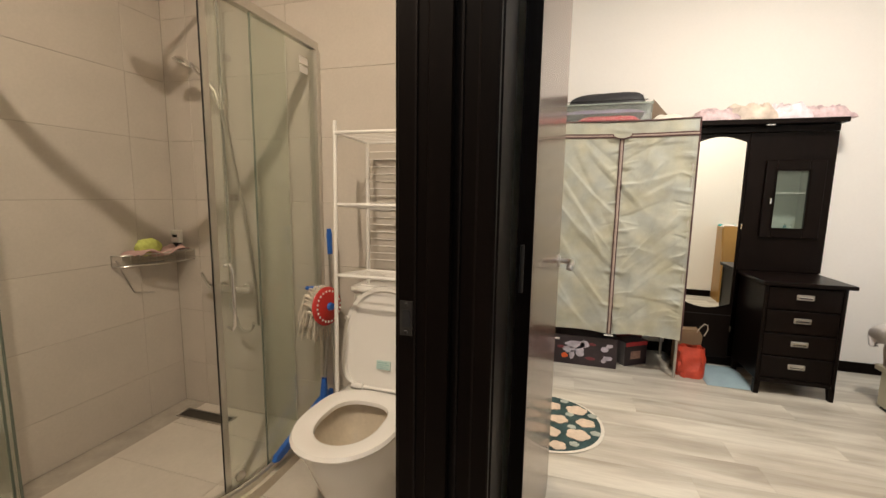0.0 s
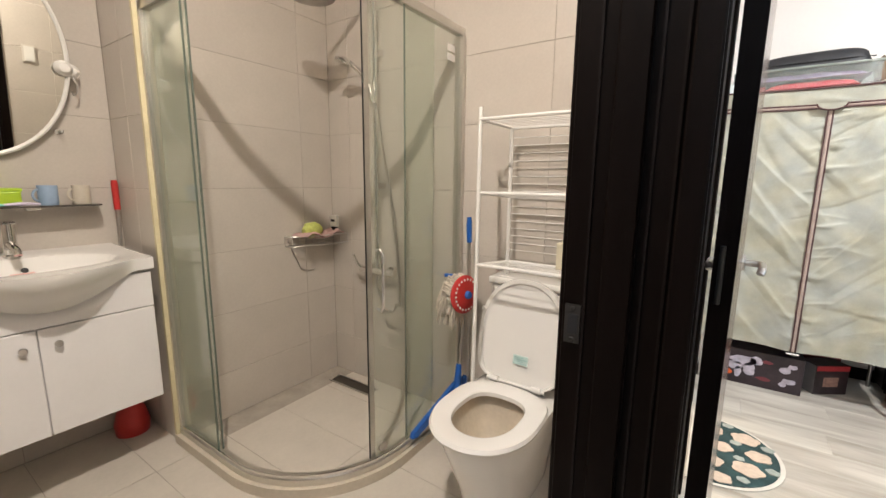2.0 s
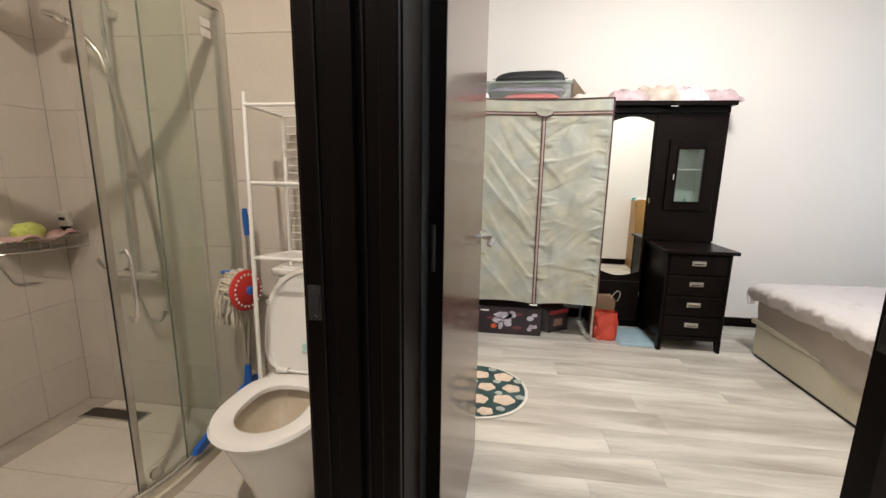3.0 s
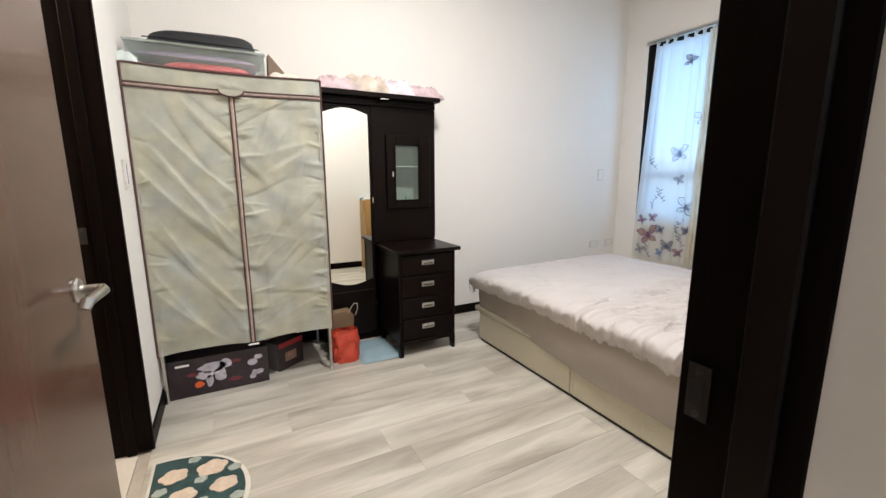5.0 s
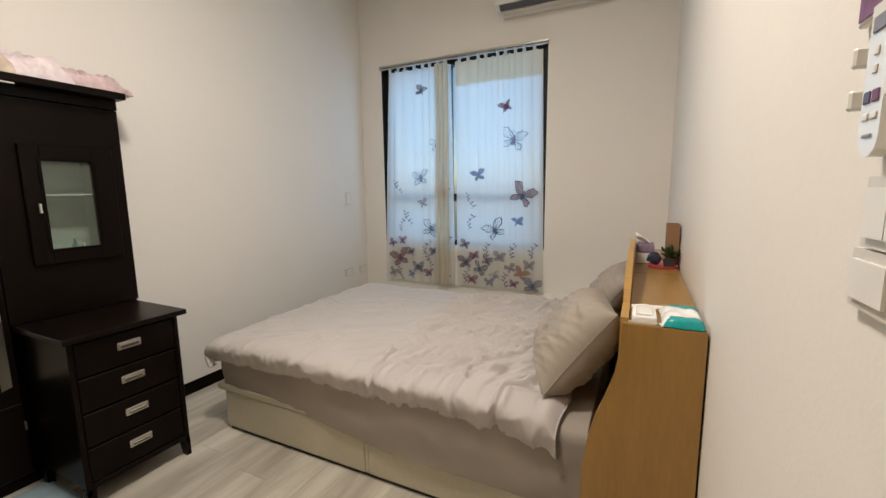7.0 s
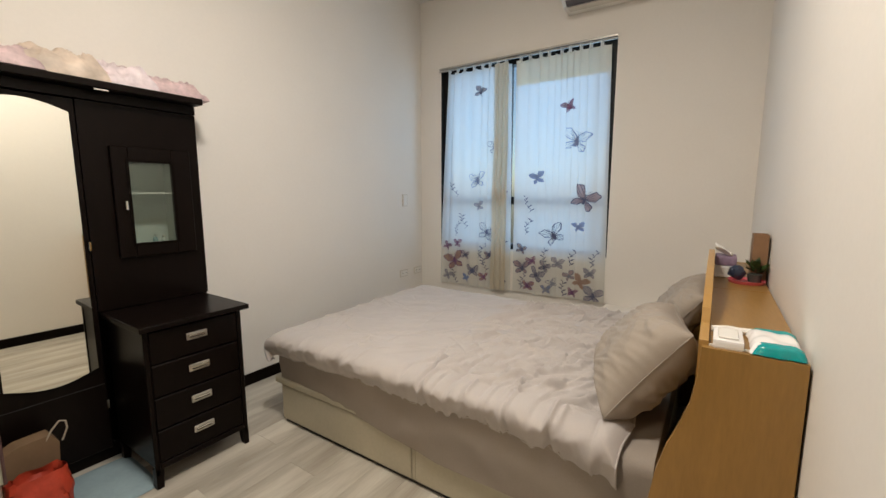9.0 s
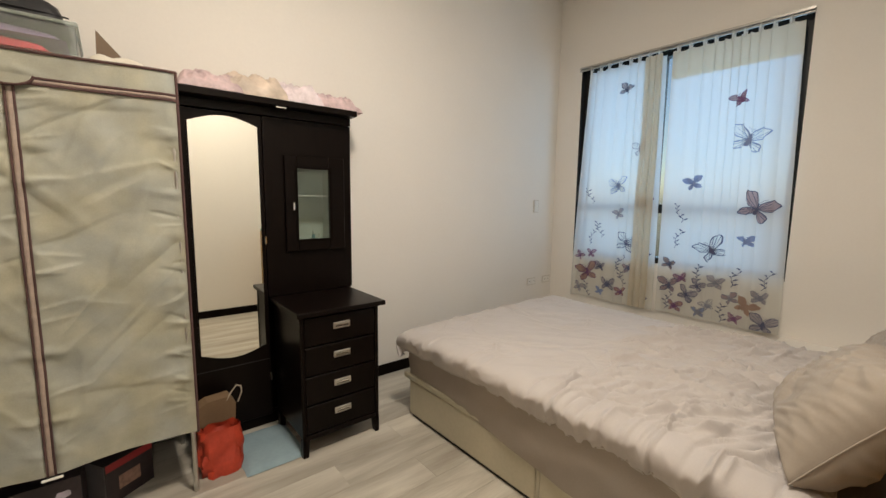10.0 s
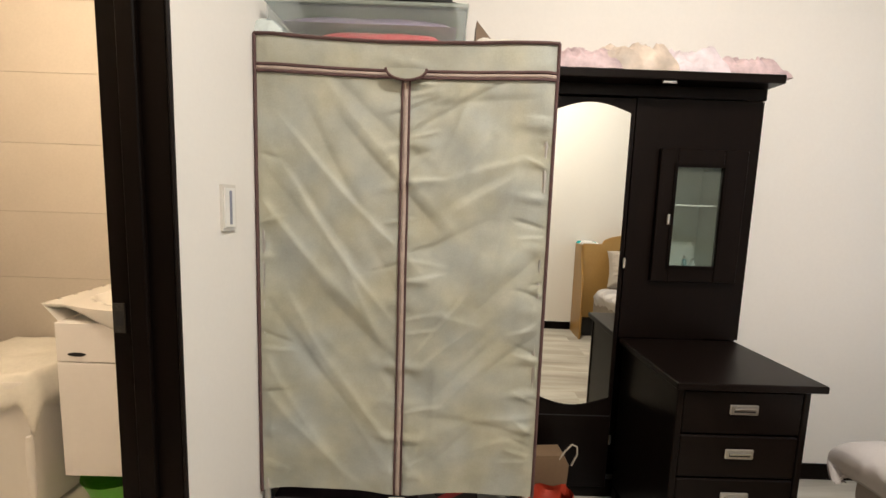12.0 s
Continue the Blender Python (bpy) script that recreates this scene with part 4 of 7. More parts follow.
def curtain_panel(name, y0, y1, ytop0, ytop1, zt, zb, folds, amp, seed, label):
    ob = thing(name, (CXP, (y0 + y1) / 2, zt), label, "curtain", "curtain panels on the rod")

    def at(u, v, off=0.0):
        # v from hem (0) to top (1)
        ya = y0 + (ytop0 - y0) * v ** 1.3
        yb = y1 + (ytop1 - y1) * v ** 1.3
        y = ya + (yb - ya) * u
        ph = seed + folds * 2 * math.pi * (u + 0.06 * math.sin(7 * u + seed))
        a = amp * (0.55 + 0.45 * v) * (0.6 + 0.6 * rnoise(u * 3, seed, 1))
        x = CXP + a * math.sin(ph) + 0.006 * rnoise(u * 14, v * 2, seed)
        z = zb + (zt - zb) * v - (0.018 * abs(math.sin(ph * 0.5)) if v > 0.995 else 0) + 0.012 * (1 - v) ** 6 * rnoise(u * 6, seed, 2)
        return Vector((x - off, y + 0.012 * math.cos(ph) * (0.5 + 0.5 * v), z))
    bm = B()
    sheet(bm, at, 150, 70)
    part("cloth", bm, CURTAIN, ob, "sheer white printed cloth", 2)
    return ob, at


rod = thing("curtain_rod", (WX - 0.02, 2.62, 2.47), "thin grey steel curtain rod along the window head", "curtain rod")
part("pole", tube(B(), [(WX - 0.02, WY0 - 0.004, 2.468), (WX - 0.02, WY1 + 0.004, 2.468)], 0.009, 12), STEEL, rod, "", True)
bar(rod, "head_strip", STEEL, (WX - 0.03, WX - 0.0005, WY0 - 0.004, WY1 + 0.004, 2.4805, 2.497))
cl, at_l = curtain_panel("curtain", 3.425, 2.645, 3.335, 2.672, 2.435, 0.40, 9, 0.016, 0.6, "sheer white butterfly print curtain gathered beside the pane")
cr_, at_r = curtain_panel("curtain", 2.612, 1.815, 2.615, 1.86, 2.435, 0.41, 11, 0.013, 2.4, "sheer white butterfly print curtain drawn across the pane")

bm = B()
sheet(bm, lambda u, v: Vector((CXP - 0.022 + (0.010 + 0.010 * rnoise(u * 4, v * 1.5, 3)) * math.sin(u * 19 + 2.5 * v + 2 * rnoise(u * 3, v * 2, 7)), 2.685 + 0.02 * rnoise(v * 2.2, 3, 1) + (0.15 - 0.02 * v + 0.03 * rnoise(v * 3, 1, 5)) * u + 0.006 * math.cos(u * 19), 0.405 + 2.03 * v)), 70, 60)
part("gathered_edge", bm, CURTAIN_D, cl, "bunched cream edge of the curtain", 2)

bm = B()
sheet(bm, lambda u, v: at_r(u, 0.895 + 0.10 * v, -0.006), 150, 6)
part("heading_fold", bm, CURTAIN_D, cr_, "doubled cloth of the curtain's heading", 2)

# ---- bathroom: vanity ----
van = thing("vanity_unit", (-2.2, 0.47, 0.30), "white gloss wall-hung washbasin cabinet with two doors", "cabinet")
V0, V1, VF, VZ0, VZ1 = 0.150, 0.800, -2.0, 0.295, 0.880
bar(van, "body", WHITEG, (VX, VF - 0.02, V0, V1, VZ0, VZ1 - 0.04), bevel=0.003)
bar(van, "top_rail", WHITEG, (VF - 0.0195, VF, V0, V1, 0.712, VZ1 - 0.02), bevel=0.003)
for y0, y1, ky in ((V0, 0.427, 0.384), (0.4305, V1, 0.480)):
    d = bar(van, "door", WHITEG, (VF - 0.0195, VF, y0, y1, VZ0, 0.708), bevel=0.003)
    part("knob", lathe(B(), [(0.0, 0.022), (0.010, 0.021), (0.013, 0.016), (0.012, 0.010), (0.006, 0.006), (0.006, 0.0)], (VF, ky, 0.646), 20, (1, 0, 0)), STEEL, d, "round steel knob", True)
basin = thing("washbasin", (-2.2, 0.475, 0.92), "white porcelain washbasin with a bowed front edge", "washbasin")


def basin_front(y):
    k = (y - V0 + 0.01) / (V1 - V0 + 0.02)
    s = min(1, max(0, (k - 0.10) / 0.80))
    return VF + 0.012 + 0.132 * math.sin(math.pi * s) ** 1.2 if 0.10 < k < 0.90 else VF + 0.012


def basin_top(u, v):
    y = V0 - 0.01 + (V1 - V0 + 0.02) * u
    xf, xb = basin_front(y), VX + 0.002
    x = xb + (xf - xb) * v
    # bowl: an oval hollow
    e = ((y - 0.475) / 0.255) ** 2 + ((x + 2.16) / 0.165) ** 2
    z = 0.922 + 0.018 * (1 - v) ** 3
    if e < 1:
        z -= 0.11 * (1 - e) ** 0.6
    else:
        z -= 0.012 * math.exp(-(e - 1) * 3) * 0.5
    return Vector((x, y, z))


bm = B()
sheet(bm, basin_top, 64, 44)


def basin_skirt(u, v):
    y = V0 - 0.01 + (V1 - V0 + 0.02) * u
    xf = basin_front(y)
    inset = (xf - (VF + 0.012)) * (1 - math.cos(v * math.pi / 2)) * 0.98
    drop = 0.048 + (xf - (VF + 0.012)) * 0.80
    z = 0.922 - 0.0 - v * drop
    return Vector((xf - inset, y, z))


sheet(bm, basin_skirt, 64, 14)
for y in (V0 - 0.01, V1 + 0.01):
    vs = [bm.verts.new(p) for p in ((VX + 0.002, y, 0.94), (VX + 0.002, y, 0.874), (VF + 0.012, y, 0.874), (VF + 0.012, y, 0.922))]
    bm.faces.new(vs)
bmesh.ops.remove_doubles(bm, verts=bm.verts, dist=0.0006)
bmesh.ops.recalc_face_normals(bm, faces=bm.faces)
part("bowl", bm, PORC, basin, "", True)
part("drain", lathe(B(), [(0.0, 0.003), (0.018, 0.003), (0.022, 0.0)], (-2.16, 0.475, 0.813), 20), CHROME, basin, "", True)
part("overflow_hole", lathe(B(), [(0.0, 0.0025), (0.010, 0.0025), (0.012, 0.0)], (-2.300, 0.475, 0.880), 16, (0.9, 0, 0.4)), BLACK, basin)
part("label", box(B(), -2.295, -2.28, 0.43, 0.50, 0.852, 0.872), mat("pale_red_label", (0.75, 0.45, 0.42), 0.5), basin, "small red and white paper label")
tap = thing("basin_tap", (-2.36, 0.455, 0.93), "chrome single-lever basin tap", "tap")
part("body", lathe(B(), [(0.0, 0.125), (0.022, 0.122), (0.024, 0.10), (0.022, 0.0), (0.027, -0.004), (0.027, -0.012), (0.0, -0.012)], (-2.36, 0.455, 0.942), 24), CHROME, tap, "", True)
part("spout", tube(B(), [(-2.36, 0.455, 0.985), (-2.31, 0.455, 0.98), (-2.255, 0.455, 0.965), (-2.245, 0.455, 0.95)], [0.016, 0.015, 0.014, 0.013], 14), CHROME, tap, "", True)
part("lever", box(B(), -2.385, -2.315, 0.435, 0.475, 1.066, 1.078, 0.004, 2), CHROME, tap)

# oval wall mirror
mir = thing("wall_mirror", (-2.44, 0.407, 1.75), "round white framed mirror hung on the tiled wall", "mirror")
MC, MR_Y, MR_Z = (0.402, 1.735), 0.315, 0.405
TILT_M = radians(5.0)
ring = []
for i in range(73):
    a_m = 2 * math.pi * i / 72
    h_m = MR_Z * (1 + math.sin(a_m))
    ring.append(Vector((-2.428 + h_m * math.sin(TILT_M) + 0.022 * MR_Y * math.cos(a_m), MC[0] + MR_Y * math.cos(a_m), MC[1] - MR_Z + h_m * math.cos(TILT_M))))
part("rim", tube(B(), ring, 0.0085, 8, False), WHITEP, mir, "white plastic rim", True)
part("glass", prism(B(), [(p.y, p.z) for p in ring[:-1]], lambda a, b, d: Vector((-2.428 + (b - MC[1] + MR_Z) * math.tan(TILT_M) + 0.022 * (a - MC[0]) + d, a, b)), -0.008, -0.001), MIRROR, mir, "silvered mirror glass")
part("hanger", box(B(), -2.4495, -2.40, MC[0] - 0.02, MC[0] + 0.02, MC[1] + 0.20, MC[1] + 0.24), WHITEP, mir)
for name, y, z in (("suction_cup", 0.714, 1.70),):
    sc_ = thing("suction_hook", (-2.425, y, z), "white suction hook stuck beside the mirror", "hook")
    part("cup", lathe(B(), [(0.0, 0.022), (0.016, 0.02), (0.030, 0.004), (0.030, 0.0)], (-2.395, y + 0.014, z), 20, (1, 0, 0)), WHITEP, sc_, "", True)
    part("cup", lathe(B(), [(0.0, 0.030), (0.018, 0.026), (0.032, 0.006), (0.032, 0.0)], (-2.378, y - 0.016, z + 0.004), 20, (1, 0, 0)), WHITEP, sc_, "", True)
    part("hook", tube(B(), [(-2.385, y + 0.014, z - 0.02), (-2.375, y + 0.026, z - 0.06), (-2.38, y + 0.022, z - 0.09), (-2.39, y + 0.012, z - 0.10), (-2.385, y + 0.006, z - 0.085)], 0.004, 8), STEEL, sc_, "", True)
hk = thing("wall_hook", (-2.44, 0.67, 1.44), "small chrome robe hook on the tiles", "hook")
part("plate", lathe(B(), [(0.0, 0.006), (0.012, 0.005), (0.014, 0.0)], (-2.449, 0.67, 1.445), 16, (1, 0, 0)), CHROME, hk, "", True)
part("prong", tube(B(), [(-2.445, 0.67, 1.445), (-2.42, 0.672, 1.435), (-2.408, 0.676, 1.44), (-2.404, 0.678, 1.452)], 0.004, 8), CHROME, hk, "", True)
ol = thing("double_socket", (-2.445, 0.205, 1.284), "white double power socket on the tiles", "socket")
part("plate", box(B(), -2.449, -2.438, 0.13, 0.262, 1.247, 1.321, 0.003), WHITEP, ol)
for y in (0.165, 0.225):
    part("outlet", box(B(), -2.4381, -2.4355, y - 0.022, y + 0.022, 1.268, 1.300, 0.002), WHITEP, ol)
    for dy in (-0.008, 0.008):
        part("slot", box(B(), -2.4356, -2.4347, y + dy - 0.0015, y + dy + 0.0015, 1.280, 1.293), BLACK, ol)
rail = thing("towel_rail", (-2.42, 0.15, 1.233), "thin dark towel rail below the socket", "towel rail")
part("bar", tube(B(), [(-2.405, -0.12, 1.236), (-2.405, 0.405, 1.232)], 0.0045, 8), WENGE_L, rail, "", True)
part("bracket", box(B(), -2.449, -2.40, 0.19, 0.25, 1.218, 1.230, 0.003), WHITEP, rail)
gs = thing("glass_shelf", (-2.39, 0.545, 1.13), "smoked glass shelf below the mirror", "shelf")
part("plate", prism(B(), [(-2.449, 0.310), (-2.345, 0.325), (-2.335, 0.36), (-2.335, 0.73), (-2.345, 0.765), (-2.449, 0.78)], lambda a, b, d: Vector((a, b, d)), 1.126, 1.133), mat("smoked_glass", (0.08, 0.07, 0.06), 0.08, var=0.02, bump=0), gs)
part("bracket", box(B(), -2.449, -2.41, 0.525, 0.575, 1.112, 1.1255, 0.003), CHROME, gs)


def mug(where, r, h, colour, name, label, hand):
    ob = thing("mug", where, label, "mug", "mugs on the glass shelf")
    x, y, z = where
    part("cup", lathe(B(), [(0.0, 0.0), (r * 0.94, 0.0), (r, 0.006), (r, h), (r * 0.93, h), (r * 0.91, 0.008), (0.0, 0.006)], where, 24), mat(name, colour, 0.3, var=0.03), ob, "", True)
    pts = [(x + 0.01, y + hand * (r + 0.018 * math.sin(radians(a)) - 0.002), z + h * 0.5 + 0.024 * math.cos(radians(a))) for a in range(0, 181, 20)]
    part("handle", tube(B(), pts, 0.0045, 8), MATS[name], ob, "", True)


mug((-2.385, 0.595, 1.1335), 0.033, 0.083, (0.33, 0.44, 0.60), "blue_mug", "pale blue ceramic mug on the glass shelf", -1)
mug((-2.385, 0.705, 1.1335), 0.032, 0.083, (0.62, 0.56, 0.46), "cream_mug", "cream and lilac ceramic mug on the glass shelf", -1)
gb = thing("plastic_box", (-2.385, 0.44, 1.1335), "lime green plastic box on the glass shelf", "box")
LIME = mat("lime_plastic", (0.42, 0.60, 0.03), 0.35, var=0.05)
part("tub", box(B(), -2.435, -2.345, 0.365, 0.51, 1.134, 1.20, 0.024, 4), LIME, gb)
part("rim", box(B(), -2.436, -2.344, 0.362, 0.513, 1.192, 1.206, 0.006, 3), LIME, gb)
for nm, y0, y1, colr, lab in (("toothbrush", 0.35, 0.46, (0.25, 0.62, 0.55), "mint green toothbrush lying on the shelf"), ("toothpaste_tube", 0.44, 0.56, (0.62, 0.55, 0.68), "pale lilac toothpaste tube lying on the shelf")):
    tb = thing(nm, (-2.35, y0, 1.14), lab, "toiletry")
    part("body", tube(B(), [(-2.347, y0, 1.140), (-2.343, (y0 + y1) / 2, 1.143), (-2.347, y1, 1.140)], [0.004, 0.008, 0.005], 8), mat(nm, colr, 0.4), tb, "", True)
rm = thing("red_mop", (-2.40, 0.835, 0.0), "mop with red grip and steel pole in the corner", "mop")
part("pole", tube(B(), [(-2.345, 0.80, 0.14), (-2.405, 0.838, 1.12)], 0.0095, 10), STEEL, rm, "", True)
RED = mat("red_plastic", (0.50, 0.03, 0.025), 0.35, var=0.05)
part("grip", tube(B(), [(-2.404, 0.838, 1.10), (-2.412, 0.839, 1.22), (-2.413, 0.839, 1.238)], [0.013, 0.0145, 0.012], 12), RED, rm, "red plastic grip", True)
part("head", lathe(B(), [(0.0, 0.0), (0.07, 0.0), (0.075, 0.05), (0.055, 0.13), (0.02, 0.16), (0.0, 0.16)], (-2.345, 0.775, 0.0), 20), RED, rm, "", True)

# ---- bathroom: shower ----
QX, QY, QR = -1.60, 1.38, 0.53          # centre of the curved front


def quad_path(off, n=18):
    """The shower's front line, off metres inside the outer kerb line."""
    r = QR - off
    return [(PX + 0.001, QY - r)] + arc(QX, QY, r, -90, 0, n) + [(QX + r, NY - 0.001)]


def sweep(path0, path1, z0, z1):
    """A solid between two plan lines."""
    bm = B()
    rows = [[bm.verts.new((x, y, z)) for x, y in p] for p, z in ((path0, z0), (path0, z1), (path1, z1), (path1, z0))]
    n = len(path0)
    for a in range(4):
        p, q = rows[a], rows[(a + 1) % 4]
        for i in range(n - 1):
            bm.faces.new((p[i], p[i + 1], q[i + 1], q[i]))
    bm.faces.new([r[0] for r in rows])
    bm.faces.new([r[-1] for r in rows][::-1])
    bmesh.ops.recalc_face_normals(bm, faces=bm.faces)
    return bm


shower = thing("shower_enclosure", (-1.6, 1.38, 0.0), "curved glass corner shower with aluminium rails, doors slid open", "shower enclosure")
part("kerb", sweep(quad_path(0.0), quad_path(0.075), 0.0, 0.045), STONE, shower, "cream stone kerb", True)
part("bottom_rail", sweep(quad_path(0.018), quad_path(0.066), 0.046, 0.072), ALU, shower, "", True)
part("bottom_lip", sweep(quad_path(0.024), quad_path(0.030), 0.0725, 0.088), CHROME, shower, "", True)
part("top_rail", sweep(quad_path(0.028), quad_path(0.060), 1.925, 1.960), ALU, shower, "", True)
bar(shower, "wall_post", ALU, (PX + 0.001, PX + 0.032, QY - QR + 0.02, QY - QR + 0.066, 0.0725, 1.9245), bevel=0.003)
bar(shower, "wall_post", ALU, (QX + QR - 0.066, QX + QR - 0.02, NY - 0.032, NY - 0.001, 0.0725, 1.9245), bevel=0.003)
bar(shower, "seal_strip", mat("cream_seal", (0.68, 0.60, 0.38), 0.5), (PX + 0.0005, PX + 0.018, QY - QR + 0.0025, QY - QR + 0.0195, 0.046, 2.2))


def line(off, a, b, n=24):
    """Plan points of the front line between fractions a and b of its length."""
    pts = [Vector(p) for p in quad_path(off, 40)]
    ln = [0.0]
    for p, q in zip(pts, pts[1:]):
        ln.append(ln[-1] + (q - p).length)
    out = []
    for i in range(n + 1):
        s = (a + (b - a) * i / n) * ln[-1]
        k = max(j for j in range(len(ln) - 1) if ln[j] <= s + 1e-9)
        f = (s - ln[k]) / max(1e-9, ln[k + 1] - ln[k])
        p = pts[k].lerp(pts[k + 1], min(1, f))
        out.append((p.x, p.y))
    return out


def pane(name, off, a, b, edge):
    g = part(name, sweep(line(off, a, b), line(off + 0.006, a, b), 0.076, 1.924), GLASS, shower, "clear toughened glass", True)
    g.visible_shadow = False
    for f in edge:
        p = line(off - 0.001, f - 0.0013, f + 0.0013, 2)
        q = line(off + 0.007, f - 0.0013, f + 0.0013, 2)
        part("glass_edge", sweep(p, q, 0.078, 1.922), BLACK if f in (0.624,) else GREEN_EDGE, g, "", True)
    return g


pane("fixed_pane", 0.034, 0.02, 0.196, (0.196,))
pane("sliding_door", 0.050, 0.03, 0.204, (0.203,))
pane("fixed_pane", 0.034, 0.74, 0.985, (0.742,))
sd = pane("sliding_door", 0.050, 0.624, 0.87, (0.624,))
part("door_profile", sweep(line(0.046, 0.6265, 0.638, 4), line(0.060, 0.6265, 0.638, 4), 0.077, 1.923), ALU, sd, "aluminium edge profile", True)
hx, hy = line(0.03, 0.648, 0.653, 1)[0]
hd = Vector((hx - QX, hy - QY, 0)).normalized()
hp = Vector((hx, hy, 0))
part("pull_handle", tube(B(), [hp + Vector((0, 0, 0.98)), hp + hd * 0.03 + Vector((0, 0, 0.985)), hp + hd * 0.045 + Vector((0, 0, 0.965)), hp + hd * 0.045 + Vector((0, 0, 0.76)), hp + hd * 0.03 + Vector((0, 0, 0.74)), hp + Vector((0, 0, 0.745))], 0.007, 10), CHROME, sd, "chrome pull handle", True)
for f in (0.66, 0.85):
    x, y = line(0.045, f, f + 0.01, 1)[0]
    part("roller", lathe(B(), [(0.0, -0.006), (0.02, -0.006), (0.022, 0.0), (0.02, 0.006), (0.0, 0.006)], (x, y, 0.115), 16, (x - QX, y - QY, 0)), STEEL, sd, "", True)
x, y = line(0.03, 0.93, 0.94, 1)[0]
bar(shower, "maker_label", WHITEP, (x + 0.002, x + 0.003, y - 0.03, y + 0.03, 1.83, 1.86), (x + 0.002, x + 0.003, y - 0.03, y + 0.03, 1.79, 1.82))

drain = thing("linear_drain", (-1.78, 1.735, 0.0), "stainless linear floor drain", "floor drain")
bm = B()
for b in ((-1.955, -1.62, 1.69, 1.70, 0.0005, 0.006), (-1.955, -1.62, 1.77, 1.78, 0.0005, 0.006), (-1.955, -1.945, 1.70, 1.77, 0.0005, 0.006), (-1.63, -1.62, 1.70, 1.77, 0.0005, 0.006)):
    box(bm, *b)
part("frame", bm, STEEL, drain)
part("grate", box(B(), -1.944, -1.631, 1.701, 1.769, 0.0005, 0.003), mat("dark_steel_grate", (0.10, 0.09, 0.075), 0.4, 0.8), drain)

sh = thing("shower_set", (-1.66, 1.84, 0.72), "chrome rain shower set with hand shower and mixer", "shower")
RX, RYY = -1.628, 1.80
part("riser", tube(B(), [(RX, RYY, 0.74), (RX, RYY, 2.20), (RX - 0.003, RYY - 0.04, 2.235), (RX - 0.012, RYY - 0.12, 2.245), (RX - 0.055, 1.47, 2.20), (RX - 0.059, 1.452, 2.18), (RX - 0.060, 1.45, 2.12)], 0.0135, 12), CHROME, sh, "", True)
part("rain_head", lathe(B(), [(0.0, 0.02), (0.025, 0.02), (0.03, 0.006), (0.105, 0.002), (0.108, -0.003), (0.104, -0.008), (0.0, -0.008)], (RX - 0.060, 1.45, 2.095), 36), STEEL, sh, "round steel rain head", True)
part("mixer", tube(B(), [(RX - 0.13, 1.80, 0.73), (RX + 0.13, 1.80, 0.73)], 0.021, 16), CHROME, sh, "", True)
for dx in (-0.075, 0.075):
    part("union", lathe(B(), [(0.0, 0.03), (0.03, 0.03), (0.032, 0.0), (0.0, 0.0)], (RX + dx, NY - 0.003, 0.73), 16, (0, -1, 0)), CHROME, sh, "", True)
    part("elbow", tube(B(), [(RX + dx, NY - 0.03, 0.73), (RX + dx, 1.80, 0.73)], 0.014, 12), CHROME, sh, "", True)
part("lever", tube(B(), [(RX - 0.13, 1.80, 0.73), (RX - 0.14, 1.775, 0.765), (RX - 0.147, 1.75, 0.82)], [0.018, 0.009, 0.008], 10), CHROME, sh, "", True)
part("slider", lathe(B(), [(0.0, 0.03), (0.018, 0.03), (0.018, -0.03), (0.0, -0.03)], (RX, RYY, 1.74), 16), CHROME, sh, "", True)
part("bracket", tube(B(), [(RX, NY - 0.002, 1.93), (RX, 1.80, 1.93)], [0.02, 0.013], 14), CHROME, sh, "", True)
part("bracket", tube(B(), [(RX, NY - 0.002, 1.22), (RX, 1.80, 1.22)], [0.02, 0.013], 14), CHROME, sh, "", True)
part("hand_shower", tube(B(), [(RX + 0.02, 1.765, 1.66), (RX + 0.005, 1.755, 1.74), (RX - 0.05, 1.735, 1.82), (RX - 0.10, 1.715, 1.868)], [0.009, 0.013, 0.012, 0.014], 14), CHROME, sh, "", True)
part("spray_head", lathe(B(), [(0.0, 0.022), (0.020, 0.020), (0.046, 0.004), (0.050, -0.006), (0.046, -0.012), (0.0, -0.012)], (RX - 0.125, 1.70, 1.872), 28, (0.35, 0.25, 0.90)), CHROME, sh, "round chrome spray head", True)
pts = [(RX + 0.02 + 0.165 * math.sin(math.pi / 2 * k / 16) ** 1.1, 1.775, 1.66 - 1.10 * (k / 16)) for k in range(17)]
pts += [(RX + 0.150 - 0.05 * (1 - math.cos(math.pi * k / 12)), 1.778, 0.56 - 0.05 * math.sin(math.pi * k / 12)) for k in range(13)]
pts += [(RX - 0.002, 1.79, 0.64), (RX, 1.80, 0.70)]
part("hose", tube(B(), pts, 0.0085, 8), STEEL, sh, "ribbed steel hose", True)

bk = thing("corner_basket", (-1.99, 1.75, 0.92), "grey wire corner basket holding soap and sponge", "basket")
bm = B()
for z in (0.925, 0.870):
    a_ = [(PX + 0.006, 1.50), (PX + 0.05, 1.52)] + [(PX + 0.05 + 0.09 * k / 6, 1.52 + 0.20 * (k / 6) ** 1.0) for k in range(1, 6)] + [(-1.935, 1.80), (-1.93, NY - 0.006)]
    tube(bm, [(x, y, z) for x, y in a_], 0.004, 6)
for k in range(9):
    x, y = a_[min(k, len(a_) - 1)]
    tube(bm, [(x, y, 0.925), (x, y, 0.870), (PX + 0.008 + (x - PX) * 0.2, NY - 0.01 - (NY - y) * 0.2, 0.866)], 0.0022, 5)
